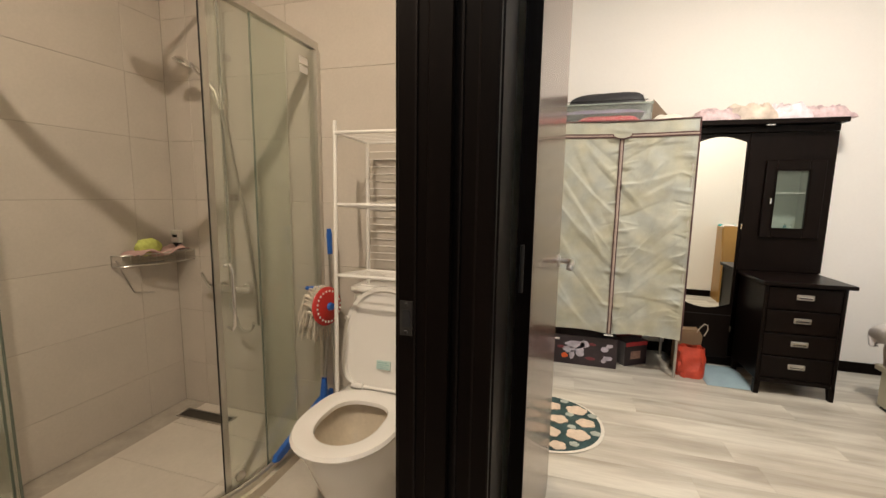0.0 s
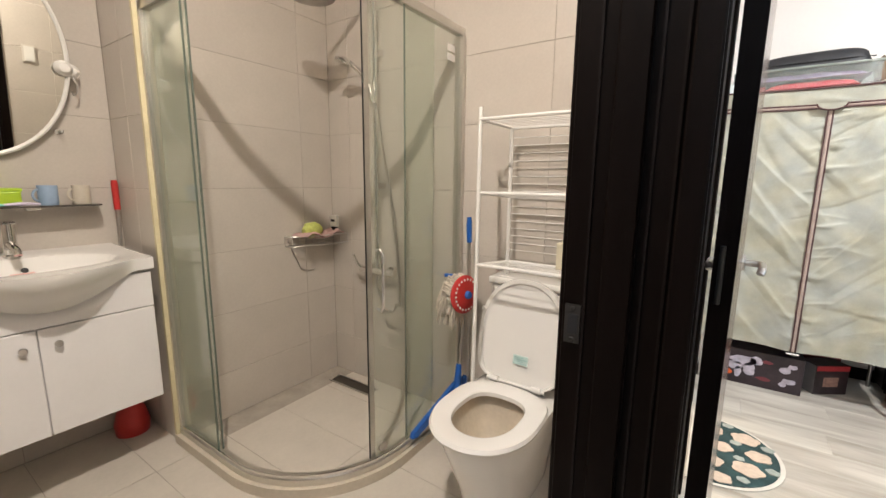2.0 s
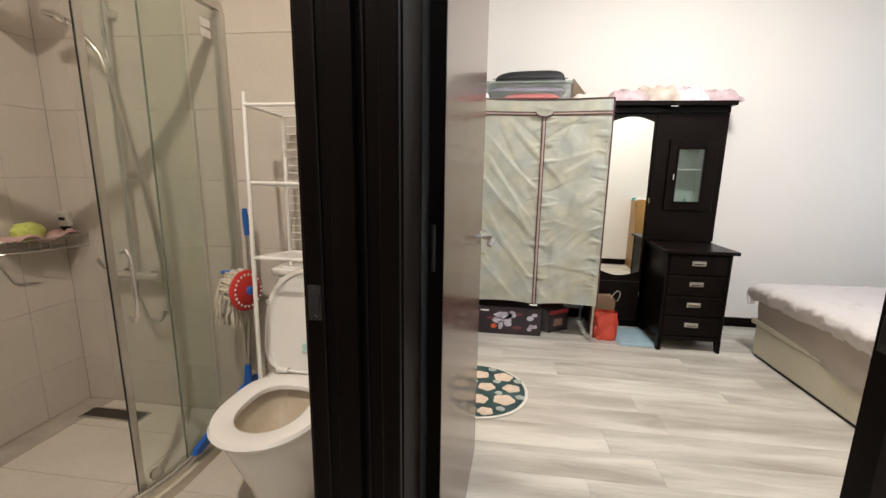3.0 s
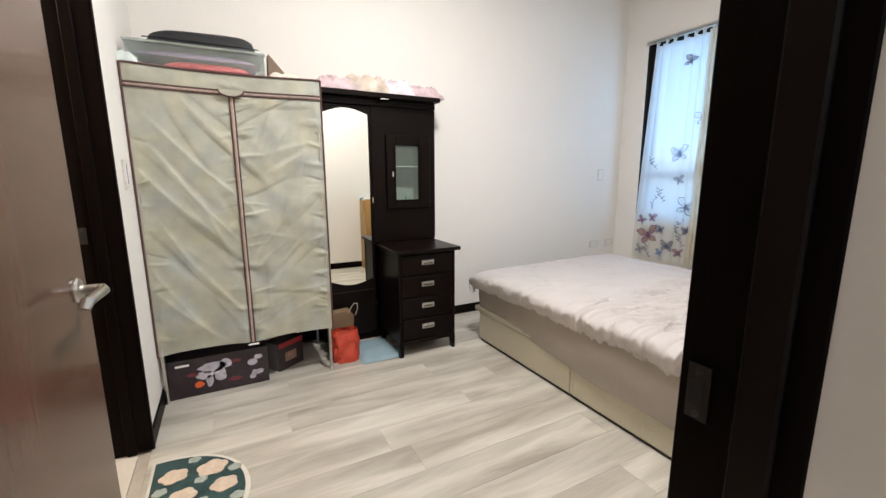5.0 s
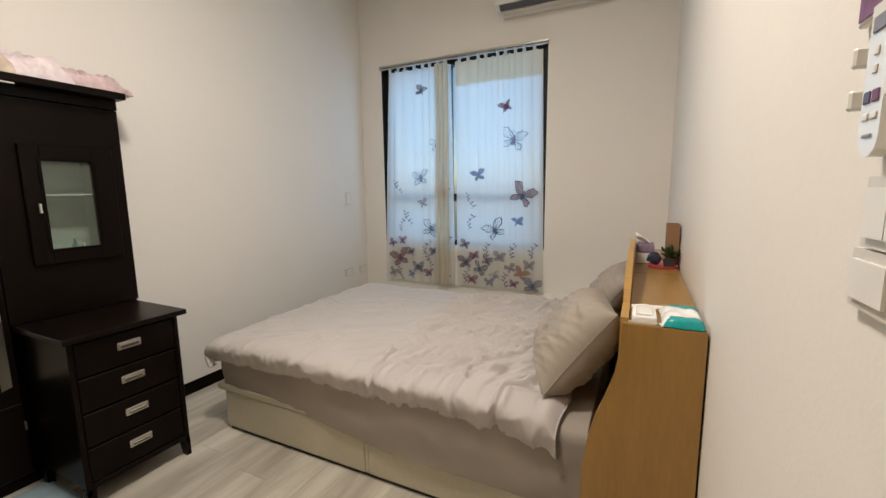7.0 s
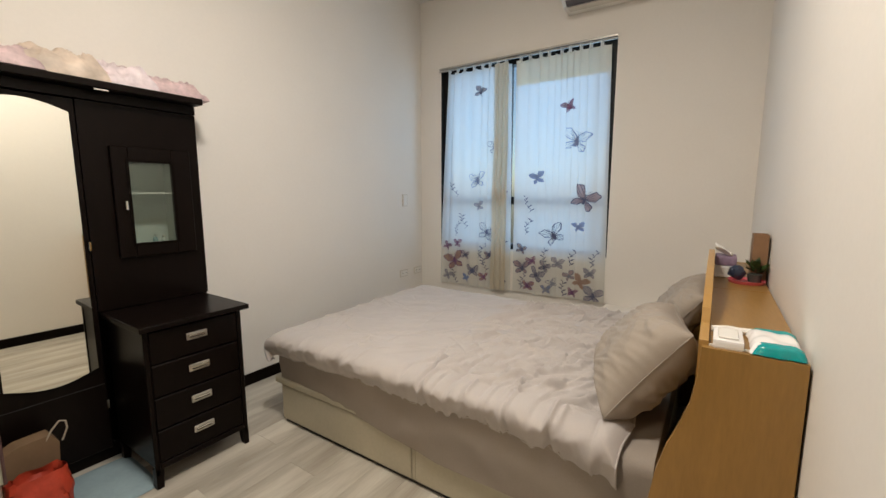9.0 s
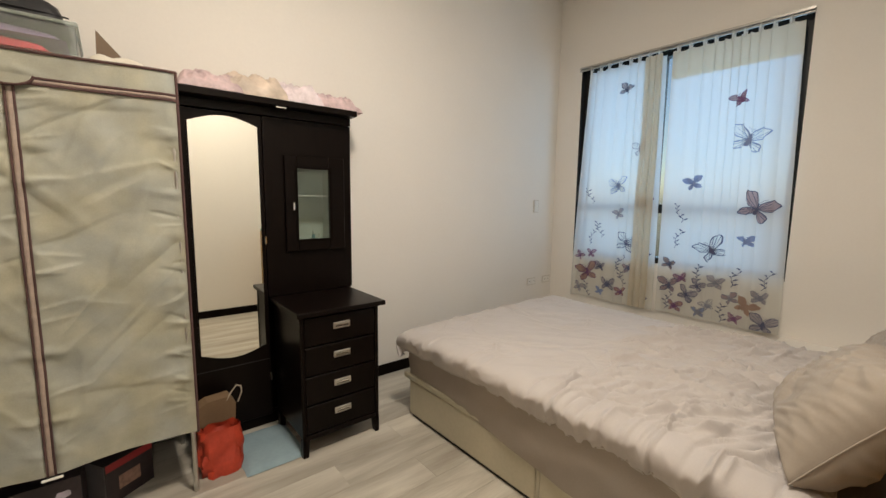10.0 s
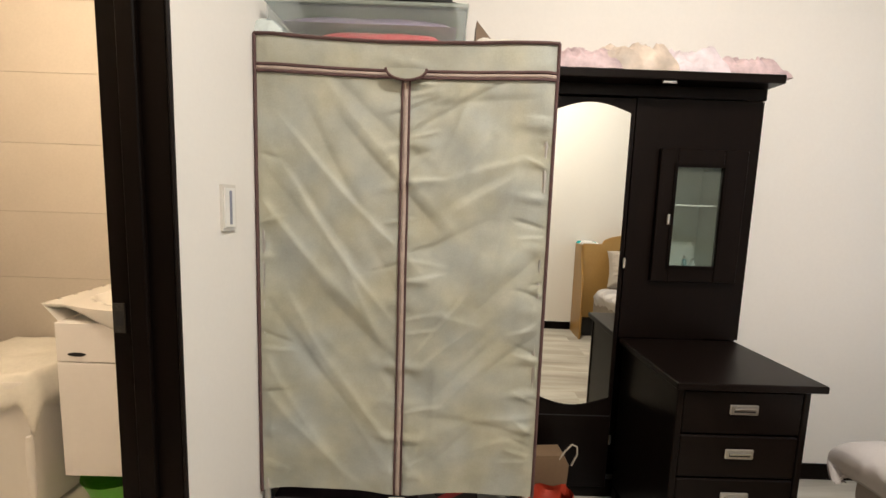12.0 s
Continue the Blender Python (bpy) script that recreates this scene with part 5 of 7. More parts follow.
part("wire_tray", bm, STEEL, bk, "", True)
bm = B()
tube(bm, [(PX + 0.008, 1.52, 0.90), (PX + 0.008, 1.60, 0.72), (PX + 0.01, 1.70, 0.70)], 0.003, 6)
part("support_wire", bm, STEEL, bk, "", True)
sp = thing("sponge", (-2.02, 1.68, 0.93), "lime green mesh sponge in the basket", "sponge")
bm = B()
bmesh.ops.create_icosphere(bm, subdivisions=3, radius=1)
for v in bm.verts:
    k = 1 + 0.25 * rnoise(v.co.x * 3, v.co.y * 3, v.co.z * 3)
    v.co = Vector((-2.02 + v.co.x * 0.035 * k, 1.66 + v.co.y * 0.07 * k, 0.955 + v.co.z * 0.045 * k))
part("mesh_ball", bm, mat("lime_mesh", (0.50, 0.55, 0.14), 0.8, var=0.2, scale=40, bump=0.6), sp, "", True)
cl2 = thing("washcloth", (-2.0, 1.70, 0.93), "dusty pink washcloth in the basket", "cloth")
bm = B()
sheet(bm, lambda u, v: Vector((PX + 0.015 + 0.12 * u, 1.54 + 0.27 * v + 0.02 * u, 0.932 + 0.022 * rnoise(u * 4, v * 5, 1) + 0.012 * math.sin(v * 9))), 16, 24, 0.004)
part("cloth", bm, mat("dusty_pink_cloth", (0.50, 0.33, 0.30), 0.9, bump=0.4, bump_scale=300), cl2, "", 2)
fw = thing("face_wash_tube", (-1.99, 1.79, 0.93), "white and black squeeze tube standing in the basket", "bottle")
part("tube", box(B(), -2.025, -1.965, 1.795, 1.82, 0.965, 1.035, 0.006, 2), WHITEP, fw)
part("cap", box(B(), -2.015, -1.975, 1.795, 1.82, 0.928, 0.9645, 0.004, 1), BLACK, fw)
part("print_bar", box(B(), -2.012, -1.978, 1.7935, 1.7948, 0.995, 1.01), BLACK, fw)

# ---- bathroom: toilet ----
toilet = thing("toilet", (-0.65, 1.45, 0.0), "white one-piece toilet with its lid raised", "toilet")
TX = -0.655


def oval(yf, yb, hw, z, n=40):
    """A toilet-shaped ring: round front, squarer back."""
    out = []
    for i in range(n):
        a = 2 * math.pi * i / n
        s, c = math.sin(a), math.cos(a)
        px = hw * (abs(s) ** (0.8 if c < 0 else 0.95)) * (1 if s >= 0 else -1)
        py = (yf + yb) / 2 - (yb - yf) / 2 * (abs(c) ** (0.95 if c > 0 else 0.55)) * (1 if c >= 0 else -1)
        out.append(Vector((TX + px, py, z)))
    return out


def loft(bm, rings, cap0=True, cap1=True):
    rs = [[bm.verts.new(p) for p in r] for r in rings]
    n = len(rs[0])
    for p, q in zip(rs, rs[1:]):
        for k in range(n):
            bm.faces.new((p[k], p[(k + 1) % n], q[(k + 1) % n], q[k]))
    if cap0:
        bm.faces.new(rs[0])
    if cap1:
        bm.faces.new(rs[-1])
    bmesh.ops.recalc_face_normals(bm, faces=bm.faces)
    return bm


body_rings = [oval(1.26, 1.80, 0.125, 0.0), oval(1.25, 1.80, 0.13, 0.03), oval(1.22, 1.80, 0.145, 0.14), oval(1.17, 1.80, 0.165, 0.25), oval(1.13, 1.80, 0.182, 0.34), oval(1.122, 1.80, 0.186, 0.378), oval(1.124, 1.80, 0.185, 0.385),
              oval(1.17, 1.53, 0.145, 0.385), oval(1.19, 1.51, 0.125, 0.34), oval(1.22, 1.48, 0.095, 0.24), oval(1.27, 1.43, 0.05, 0.20)]
part("bowl", loft(B(), body_rings), PORC, toilet, "white glazed bowl", True)
# inside of the bowl: mottled cream, darker than the white porcelain
lining = part("bowl_lining", loft(B(), [oval(1.174, 1.526, 0.141, 0.383), oval(1.193, 1.507, 0.122, 0.34), oval(1.223, 1.477, 0.092, 0.243), oval(1.273, 1.427, 0.047, 0.204)], False, True), mat("cream_glaze", (0.60, 0.52, 0.40), 0.12, var=0.12, scale=8, coat=0.3), toilet, "cream inside of the bowl, darker than the rim", True)
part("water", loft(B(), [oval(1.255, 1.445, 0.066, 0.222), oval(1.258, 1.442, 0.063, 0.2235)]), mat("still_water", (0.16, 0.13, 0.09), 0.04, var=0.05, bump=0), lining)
seat_rings = [oval(1.10, 1.565, 0.192, 0.389), oval(1.095, 1.57, 0.196, 0.400), oval(1.105, 1.565, 0.190, 0.411), oval(1.165, 1.50, 0.135, 0.413), oval(1.180, 1.485, 0.120, 0.405), oval(1.182, 1.483, 0.118, 0.389)]
bm = loft(B(), seat_rings + [seat_rings[0]], False, False)
part("seat", bm, PORC, toilet, "white plastic seat ring", True)
for dx in (-0.095, 0.095):
    part("seat_hinge", tube(B(), [(TX + dx - 0.02, 1.575, 0.418), (TX + dx + 0.02, 1.575, 0.418)], 0.013, 12), PORC, toilet, "", True)
part("hinge_bar", tube(B(), [(TX - 0.13, 1.578, 0.414), (TX + 0.13, 1.578, 0.414)], 0.008, 10), PORC, toilet, "", True)
# raised lid, leaning back
LID_T = Matrix.Translation((TX, 1.585, 0.405)) @ Euler((radians(-11), 0, 0)).to_matrix().to_4x4()


def lid_ring(hw, h, d):
    out = []
    for i in range(40):
        a = 2 * math.pi * i / 40
        s, c = math.sin(a), math.cos(a)
        x = hw * abs(s) ** (0.95 if c > 0 else 0.72) * (1 if s >= 0 else -1)
        z = h / 2 + h / 2 * (abs(c) ** (0.9 if c > 0 else 0.35)) * (1 if c >= 0 else -1)
        out.append(LID_T @ Vector((x, d, z)))
    return out


part("lid", loft(B(), [lid_ring(0.165, 0.40, 0.004), lid_ring(0.170, 0.425, 0.0), lid_ring(0.176, 0.432, -0.010), lid_ring(0.190, 0.448, -0.012), lid_ring(0.194, 0.452, 0.0), lid_ring(0.192, 0.450, 0.016), lid_ring(0.16, 0.42, 0.022)]), PORC, toilet, "white lid seen from below", True)
for dx in (-0.178, 0.178):
    p = LID_T @ Vector((dx, -0.016, 0.30))
    part("buffer", lathe(B(), [(0.0, 0.008), (0.009, 0.006), (0.011, 0.0)], p, 12, (0, -1, 0)), WHITEP, toilet, "", True)


def lidbox(x0, x1, z0, z1, d0, d1):
    bm = B()
    vs = box(bm, x0, x1, d0, d1, z0, z1)
    for v in bm.verts:
        v.co = LID_T @ v.co
    return bm


lb = part("notice", lidbox(-0.022, 0.042, 0.092, 0.130, -0.006, -0.0005), mat("pale_green_label", (0.56, 0.70, 0.66), 0.5), toilet, "pale green notice sticker")
for k in range(4):
    part("print_bar", lidbox(-0.018, 0.037 - 0.012 * (k % 2), 0.097 + k * 0.008, 0.099 + k * 0.008, -0.0072, -0.0062), mat("green_print", (0.22, 0.46, 0.46), 0.6), lb)
part("tank", box(B(), TX - 0.19, TX + 0.19, 1.70, 1.845, 0.386, 0.80, 0.03, 3), PORC, toilet, "", True)
part("tank_lid", box(B(), TX - 0.198, TX + 0.198, 1.692, 1.85, 0.8, 0.832, 0.012, 3), PORC, toilet, "", True)
part("supply_hose", tube(B(), [(TX + 0.24, 1.84, 0.18), (TX + 0.25, 1.72, 0.10), (TX + 0.215, 1.62, 0.012), (TX + 0.21, 1.45, 0.012), (TX + 0.24, 1.36, 0.012)], 0.006, 8), BLACK, toilet, "", True)

# rack over the toilet
rack = thing("toilet_rack", (-0.58, 1.70, 0.0), "white enamelled steel rack standing over the toilet", "rack")
R0, R1 = -0.862, -0.30
for x in (R0, R1):
    part("upright", tube(B(), [(x + (0.045 if x < -0.5 else 0), 1.50, 0.0), (x + 0.035 if x < -0.5 else x, 1.535, 0.915), (x + 0.002, 1.60, 1.548)], 0.0085, 10), WHITEP, rack, "", True)
    part("upright", tube(B(), [(x + (0.06 if x < -0.5 else 0), 1.775, 0.0), (x + 0.062 if x < -0.5 else x, 1.775, 1.485)], 0.0085, 10), WHITEP, rack, "", True)
for z, y0, dx in ((0.912, 1.535, 0.035), (1.205, 1.568, 0.018), (1.500, 1.592, 0.004)):
    sx = R0 + dx
    part("rail", tube(B(), [(sx, y0, z), (R1, y0, z)], 0.0070, 8), WHITEP, rack, "", True)
    part("rail", tube(B(), [(R0 + 0.06, 1.775, z - 0.02), (R1, 1.775, z - 0.02)], 0.0070, 8), WHITEP, rack, "", True)
    part("side_rail", tube(B(), [(sx, y0, z), (R0 + 0.06, 1.775, z - 0.02)], 0.006, 8), WHITEP, rack, "", True)
    part("side_rail", tube(B(), [(R1, y0, z), (R1, 1.775, z - 0.02)], 0.006, 8), WHITEP, rack, "", True)
    for k in range(1, 8):
        f = k / 8
        part("shelf_wire", tube(B(), [(sx + (0.06 - dx) * f, y0 + (1.775 - y0) * f, z - 0.02 * f), (R1, y0 + (1.775 - y0) * f, z - 0.02 * f)], 0.0017, 5), WHITEP, rack, "", True)
for k in range(16):
    part("back_wire", tube(B(), [(R0 + 0.063, 1.788, 0.945 + 0.033 * k), (R1, 1.788, 0.945 + 0.033 * k)], 0.0022, 5), WHITEP, rack, "", True)
for z in (1.10, 1.40):
    part("screw_hole", lathe(B(), [(0.0, 0.001), (0.004, 0.0)], (R0 + 0.02 if z < 1.2 else R0 + 0.008, 1.562 if z < 1.2 else 1.592, z), 8, (0, -1, 0)), BLACK, rack)
part("brace", tube(B(), [(R0 + 0.05, 1.725, 0.83), (R1, 1.725, 0.80)], 0.007, 8), WHITEP, rack, "", True)
tp = thing("soap_box", (-0.50, 1.70, 0.91), "cream cardboard box standing on the lower shelf", "box")
part("carton", box(B(), -0.525, -0.40, 1.62, 1.76, 0.915, 1.02, 0.006, 2), mat("cream_card", (0.66, 0.60, 0.44), 0.6), tp)

# mop hanging beside the rack
mop = thing("string_mop", (-1.0, 1.74, 0.0), "mop with blue grip, red head and cream strings", "mop")
BLUE = mat("blue_plastic", (0.02, 0.11, 0.43), 0.35, var=0.05)
part("pole", tube(B(), [(-0.985, 1.77, 0.0), (-0.990, 1.75, 0.99)], 0.009, 10), STEEL, mop, "", True)
part("grip", tube(B(), [(-0.990, 1.752, 0.965), (-0.990, 1.748, 1.05), (-0.990, 1.746, 1.085)], [0.012, 0.0135, 0.010], 12), BLUE, mop, "blue plastic grip", True)
bm = B()
lathe(bm, [(0.0, 0.022), (0.05, 0.018), (0.088, 0.006), (0.092, 0.0), (0.088, -0.006), (0.0, -0.006)], (-0.980, 1.70, 0.722), 28, (0.97, -0.22, 0.08))
part("head_disc", bm, RED, mop, "red plastic mop head", True)
dax = Vector((0.97, -0.22, 0.08)).normalized()
ua, ub = ring_basis(dax)
for k in range(22):
    a = 2 * math.pi * k / 22
    p = Vector((-0.980, 1.70, 0.722)) + dax * 0.014 + (ua * math.cos(a) + ub * math.sin(a)) * 0.072
    part("rivet", lathe(B(), [(0.0, 0.004), (0.005, 0.002), (0.006, 0.0)], p, 8, dax), WHITEP, mop)
part("hub", lathe(B(), [(0.0, 0.022), (0.016, 0.02), (0.022, 0.0)], Vector((-0.980, 1.70, 0.722)) + dax * 0.015, 14, dax), BLUE, mop, "", True)
STRING = mat("cream_cotton_string", (0.66, 0.60, 0.50), 0.95, var=0.1, scale=60, bump=0.5, bump_scale=400)
random.seed(4)
bm = B()
hub_c = Vector((-0.980, 1.70, 0.722))
for k in range(280):
    # each string leaves the back of the disc and falls over
    a = random.uniform(0, 2 * math.pi)
    rim_p = hub_c - dax * 0.006 + (ua * math.cos(a) + ub * math.sin(a)) * random.uniform(0.04, 0.084)
    flare = random.uniform(0.02, 0.125)
    top_p = rim_p - dax * flare * 0.55 + Vector((0, random.uniform(-0.012, 0.006), 0.016))
    fall = random.uniform(0.03, 0.12) + 0.06 * max(0.0, (rim_p.z - 0.70) / 0.1) * random.random()
    low_p = rim_p - dax * flare + Vector((random.uniform(-0.008, 0.008), random.uniform(-0.02, 0.012), -fall))
    low_p.z = max(low_p.z, 0.515 + 0.02 * random.random())
    tube(bm, [rim_p, rim_p.lerp(top_p, 0.6), top_p, top_p.lerp(low_p, 0.45) - dax * 0.008, low_p], [0.0038, 0.0042, 0.0042, 0.004, 0.003], 5)
part("string_fringe", bm, STRING, mop, "cream cotton strings", True)
part("hanger", tube(B(), [(-1.105, 1.72, 0.795), (-1.03, 1.72, 0.80)], 0.009, 8), BLUE, mop, "", True)
br = thing("floor_squeegee", (-1.05, 1.74, 0.0), "blue plastic broom standing behind the toilet", "broom")
part("pole", tube(B(), [(-1.03, 1.74, 0.28), (-1.035, 1.80, 0.62)], 0.008, 8), STEEL, br, "", True)
part("socket", tube(B(), [(-1.03, 1.74, 0.34), (-1.03, 1.735, 0.25), (-1.04, 1.72, 0.19)], [0.013, 0.02, 0.03], 12), BLUE, br, "", True)
bm = B()
prism(bm, [(0.0, 0.0), (0.10, 0.028), (0.42, 0.010), (0.43, -0.012), (0.40, -0.030), (0.0, -0.040)], lambda a, b, d: Vector((-1.032 + d - 0.10 * a, 1.81 - 0.93 * a, 0.255 - 0.35 * a + b)), -0.011, 0.011)
bmesh.ops.bevel(bm, geom=list(bm.edges), offset=0.003, segments=1, affect="EDGES")
part("head", bm, BLUE, br, "long blue plastic head leaning on the shower kerb")

# ---- bedroom: curtain ties and butterfly prints ----
for ob, fn, n in ((cl, at_l, 8), (cr_, at_r, 9)):
    for k in range(n):
        p = fn((k + 0.4) / n, 1.0)
        y, z = p.y, p.z
        pts = [(WX - 0.034, y, z - 0.012), (WX - 0.036, y + 0.004, 2.462), (WX - 0.021, y + 0.003, 2.4795), (WX - 0.006, y, 2.466), (WX - 0.016, y - 0.004, 2.452), (WX - 0.036, y - 0.010, 2.438), (WX - 0.034, y - 0.014, 2.42)]
        part("tie", tube(B(), pts, [0.010, 0.007, 0.006, 0.006, 0.007, 0.006, 0.004], 6), CURTAIN, ob, "", True)

# inks are lightened to stand for daylight coming through the printed cloth
INK = mat("dark_ink", (0.11, 0.12, 0.20), 0.9, var=0.1, bump=0)
INK_B = mat("blue_ink", (0.20, 0.27, 0.48), 0.9, var=0.1, bump=0)
INK_G = mat("grey_ink", (0.24, 0.25, 0.31), 0.9, var=0.1, bump=0)
TINT_B = sheer_mat("pale_blue_tint", (0.30, 0.36, 0.57), (0.30, 0.36, 0.57), 0.08)
TINT_G = sheer_mat("pale_grey_tint", (0.49, 0.46, 0.49), (0.49, 0.46, 0.49), 0.08)
TINT_P = sheer_mat("pale_plum_tint", (0.48, 0.37, 0.39), (0.48, 0.37, 0.39), 0.08)
INK_P = mat("plum_ink", (0.20, 0.10, 0.20), 0.9, var=0.2, scale=30, bump=0)
INK_R = sheer_mat("rust_pink_ink", (0.50, 0.36, 0.30), (0.50, 0.36, 0.30), 0.08)


def wing(a, upper):
    """Radius of a wing at the angle a (0..1 across its spread)."""
    return (0.55 + 0.45 * math.sin(math.pi * a) ** 0.7) * (1.0 if upper else 0.72) * (1 + 0.05 * math.sin(a * 18))


def butterfly(ob, fn, spans, yc, zc, size, tilt, style, ink, fill=None):
    """A butterfly printed on the cloth: outlined wings, veins and a body, or filled wings."""
    y0, y1, zt, zb = spans
    s = size / 2
    ct, st = math.cos(tilt), math.sin(tilt)

    def to(a, b, off):
        ca, cb = a * ct - b * st, a * st + b * ct
        u = (yc - ca - y0) / (y1 - y0)
        v = (zc + cb - zb) / (zt - zb)
        return fn(min(0.995, max(0.005, u)), min(0.995, max(0.002, v)), off)
    line_bm, fill_bm = B(), B()

    def strip(bm, pts, w, off):
        prev = None
        for i, (a, b) in enumerate(pts):
            a2, b2 = pts[min(i + 1, len(pts) - 1)]
            a1, b1 = pts[max(i - 1, 0)]
            dx, dy = a2 - a1, b2 - b1
            ln = math.hypot(dx, dy) or 1
            nx, ny = -dy / ln * w, dx / ln * w
            cur = (bm.verts.new(to(a + nx, b + ny, off)), bm.verts.new(to(a - nx, b - ny, off)))
            if prev:
                bm.faces.new((prev[0], prev[1], cur[1], cur[0]))
            prev = cur
    for side in (1, -1):
        for upper, a0, a1 in ((True, 8, 72), (False, -70, -6)):
            edge = []
            for i in range(15):
                k = i / 14
                ang = radians(a0 + (a1 - a0) * k)
                r = wing(k, upper) * s * (0.25 + 0.75 * math.sin(math.pi * min(1, max(0, 0.08 + 0.84 * k))) ** 0.5)
                edge.append((side * r * math.cos(ang), r * math.sin(ang)))
            loop = [(0, 0)] + edge + [(0, 0)]
            strip(line_bm, loop, 0.0014 + size * 0.005, 0.0045)
            for k in (3, 6, 9, 11):
                strip(line_bm, [(0, 0), (edge[k][0] * 0.5, edge[k][1] * 0.5), edge[k]], 0.0008 + size * 0.0025, 0.0045)
            if fill:
                c = (edge[7][0] * 0.45, edge[7][1] * 0.45)
                cv = fill_bm.verts.new(to(*c, 0.003))
                rings = []
                for f in (0.5, 1.0):
                    rings.append([fill_bm.verts.new(to(c[0] + (p[0] - c[0]) * f, c[1] + (p[1] - c[1]) * f, 0.003)) for p in loop[:-1]])
                n = len(rings[0])
                for i in range(n):
                    fill_bm.faces.new((cv, rings[0][i], rings[0][(i + 1) % n]))
                    fill_bm.faces.new((rings[0][i], rings[1][i], rings[1][(i + 1) % n], rings[0][(i + 1) % n]))
    strip(line_bm, [(0, -0.30 * s), (0, -0.1 * s), (0, 0.1 * s), (0, 0.32 * s)], 0.055 * s, 0.005)
    strip(line_bm, [(0, 0.3 * s), (0.10 * s, 0.52 * s), (0.2 * s, 0.6 * s)], 0.001, 0.005)
    strip(line_bm, [(0, 0.3 * s), (-0.10 * s, 0.52 * s), (-0.2 * s, 0.6 * s)], 0.001, 0.005)
    b = part("butterfly_print", line_bm, ink, ob, "printed butterfly outline")
    if fill:
        part("wing_tint", fill_bm, fill, b)
    else:
        fill_bm.free()


def sprig(ob, fn, spans, yc, zc, h, lean):
    """A printed stem with small leaves."""
    y0, y1, zt, zb = spans
    bm = B()

    def to(a, b):
        return fn(min(0.995, max(0.005, (yc - a - y0) / (y1 - y0))), min(0.995, max(0.002, (zc + b - zb) / (zt - zb))), 0.0045)
    pts = [(lean * (k / 8) ** 1.6 + 0.012 * math.sin(k), h * (k / 8 - 0.5)) for k in range(9)]
    prev = None
    for a, b in pts:
        cur = (bm.verts.new(to(a - 0.002, b)), bm.verts.new(to(a + 0.002, b)))
        if prev:
            bm.faces.new((prev[0], prev[1], cur[1], cur[0]))
        prev = cur
    for k in range(1, 9):
        a, b = pts[k]
        d = 1 if k % 2 else -1
        q = [(a, b), (a + d * 0.014, b + 0.004), (a + d * 0.028, b + 0.018), (a + d * 0.012, b + 0.016)]
        bm.faces.new([bm.verts.new(to(*p)) for p in q])
    part("leaf_print", bm, INK, ob, "printed stem with leaves")


SP_L, SP_R = (3.425, 2.645, 2.435, 0.40), (2.612, 1.815, 2.435, 0.41)
RIGHT = [(2.07, 1.72, 0.27, INK_B, 0), (1.99, 1.25, 0.28, INK, TINT_P), (2.24, 0.94, 0.25, INK, 0), (2.40, 1.43, 0.15, INK_B, TINT_B), (2.13, 2.0, 0.14, INK_P, TINT_P), (2.03, 1.02, 0.12, INK_B, TINT_B),
         (2.01, 0.56, 0.17, INK_R, INK_R), (1.90, 0.455, 0.20, INK, TINT_G), (2.53, 0.63, 0.18, INK, TINT_P), (2.39, 0.58, 0.17, INK, TINT_G), (2.24, 0.52, 0.12, INK_G, 0), (2.20, 0.70, 0.14, INK_G, TINT_G), (2.54, 0.80, 0.12, INK, INK_R), (2.44, 0.70, 0.11, INK_P, TINT_P), (2.32, 0.66, 0.13, INK, TINT_G), (2.10, 0.60, 0.12, INK_G, TINT_P), (2.47, 0.47, 0.13, INK_P, INK_R), (2.30, 0.46, 0.12, INK_G, TINT_B), (2.07, 0.46, 0.11, INK_P, TINT_P), (1.93, 0.64, 0.13, INK_G, TINT_G)]
LEFT = [(3.0, 2.22, 0.14, INK, TINT_G), (3.01, 1.42, 0.21, INK_B, 0), (2.82, 1.72, 0.17, INK_G, 0), (2.75, 1.27, 0.17, INK_P, INK_R), (2.89, 0.93, 0.23, INK, 0), (2.98, 1.18, 0.12, INK_G, TINT_G),
        (3.25, 0.63, 0.26, INK_P, INK_R), (3.04, 0.55, 0.17, INK, TINT_G), (3.22, 0.81, 0.12, INK_P, TINT_P), (2.76, 0.46, 0.16, INK, TINT_G), (3.34, 0.78, 0.11, INK_P, TINT_P), (3.13, 0.70, 0.12, INK, TINT_G), (2.92, 0.50, 0.12, INK_P, INK_R), (3.33, 0.48, 0.13, INK_G, TINT_G), (2.86, 0.72, 0.13, INK, TINT_P), (3.12, 0.47, 0.10, INK_B, TINT_B)]
random.seed(21)
for ob, fn, sp, rows in ((cl, at_l, SP_L, LEFT), (cr_, at_r, SP_R, RIGHT)):
    for y, z, s, ink, fill in rows:
        butterfly(ob, fn, sp, y, z, s, random.uniform(-0.5, 0.5), 0, ink, fill or None)
for y, z in ((3.14, 1.03), (3.25, 1.33), (2.75, 0.80), (3.23, 0.46), (3.25, 0.95), (2.9, 0.62), (2.98, 0.75)):
    sprig(cl, at_l, SP_L, y, z, 0.13, random.uniform(-0.08, 0.08))
for y, z in ((1.93, 0.76), (2.50, 1.0), (2.55, 0.5), (2.33, 0.75), (2.1, 0.75), (2.46, 1.2), (2.15, 0.48)):
    sprig(cr_, at_r, SP_R, y, z, 0.13, random.uniform(-0.08, 0.08))

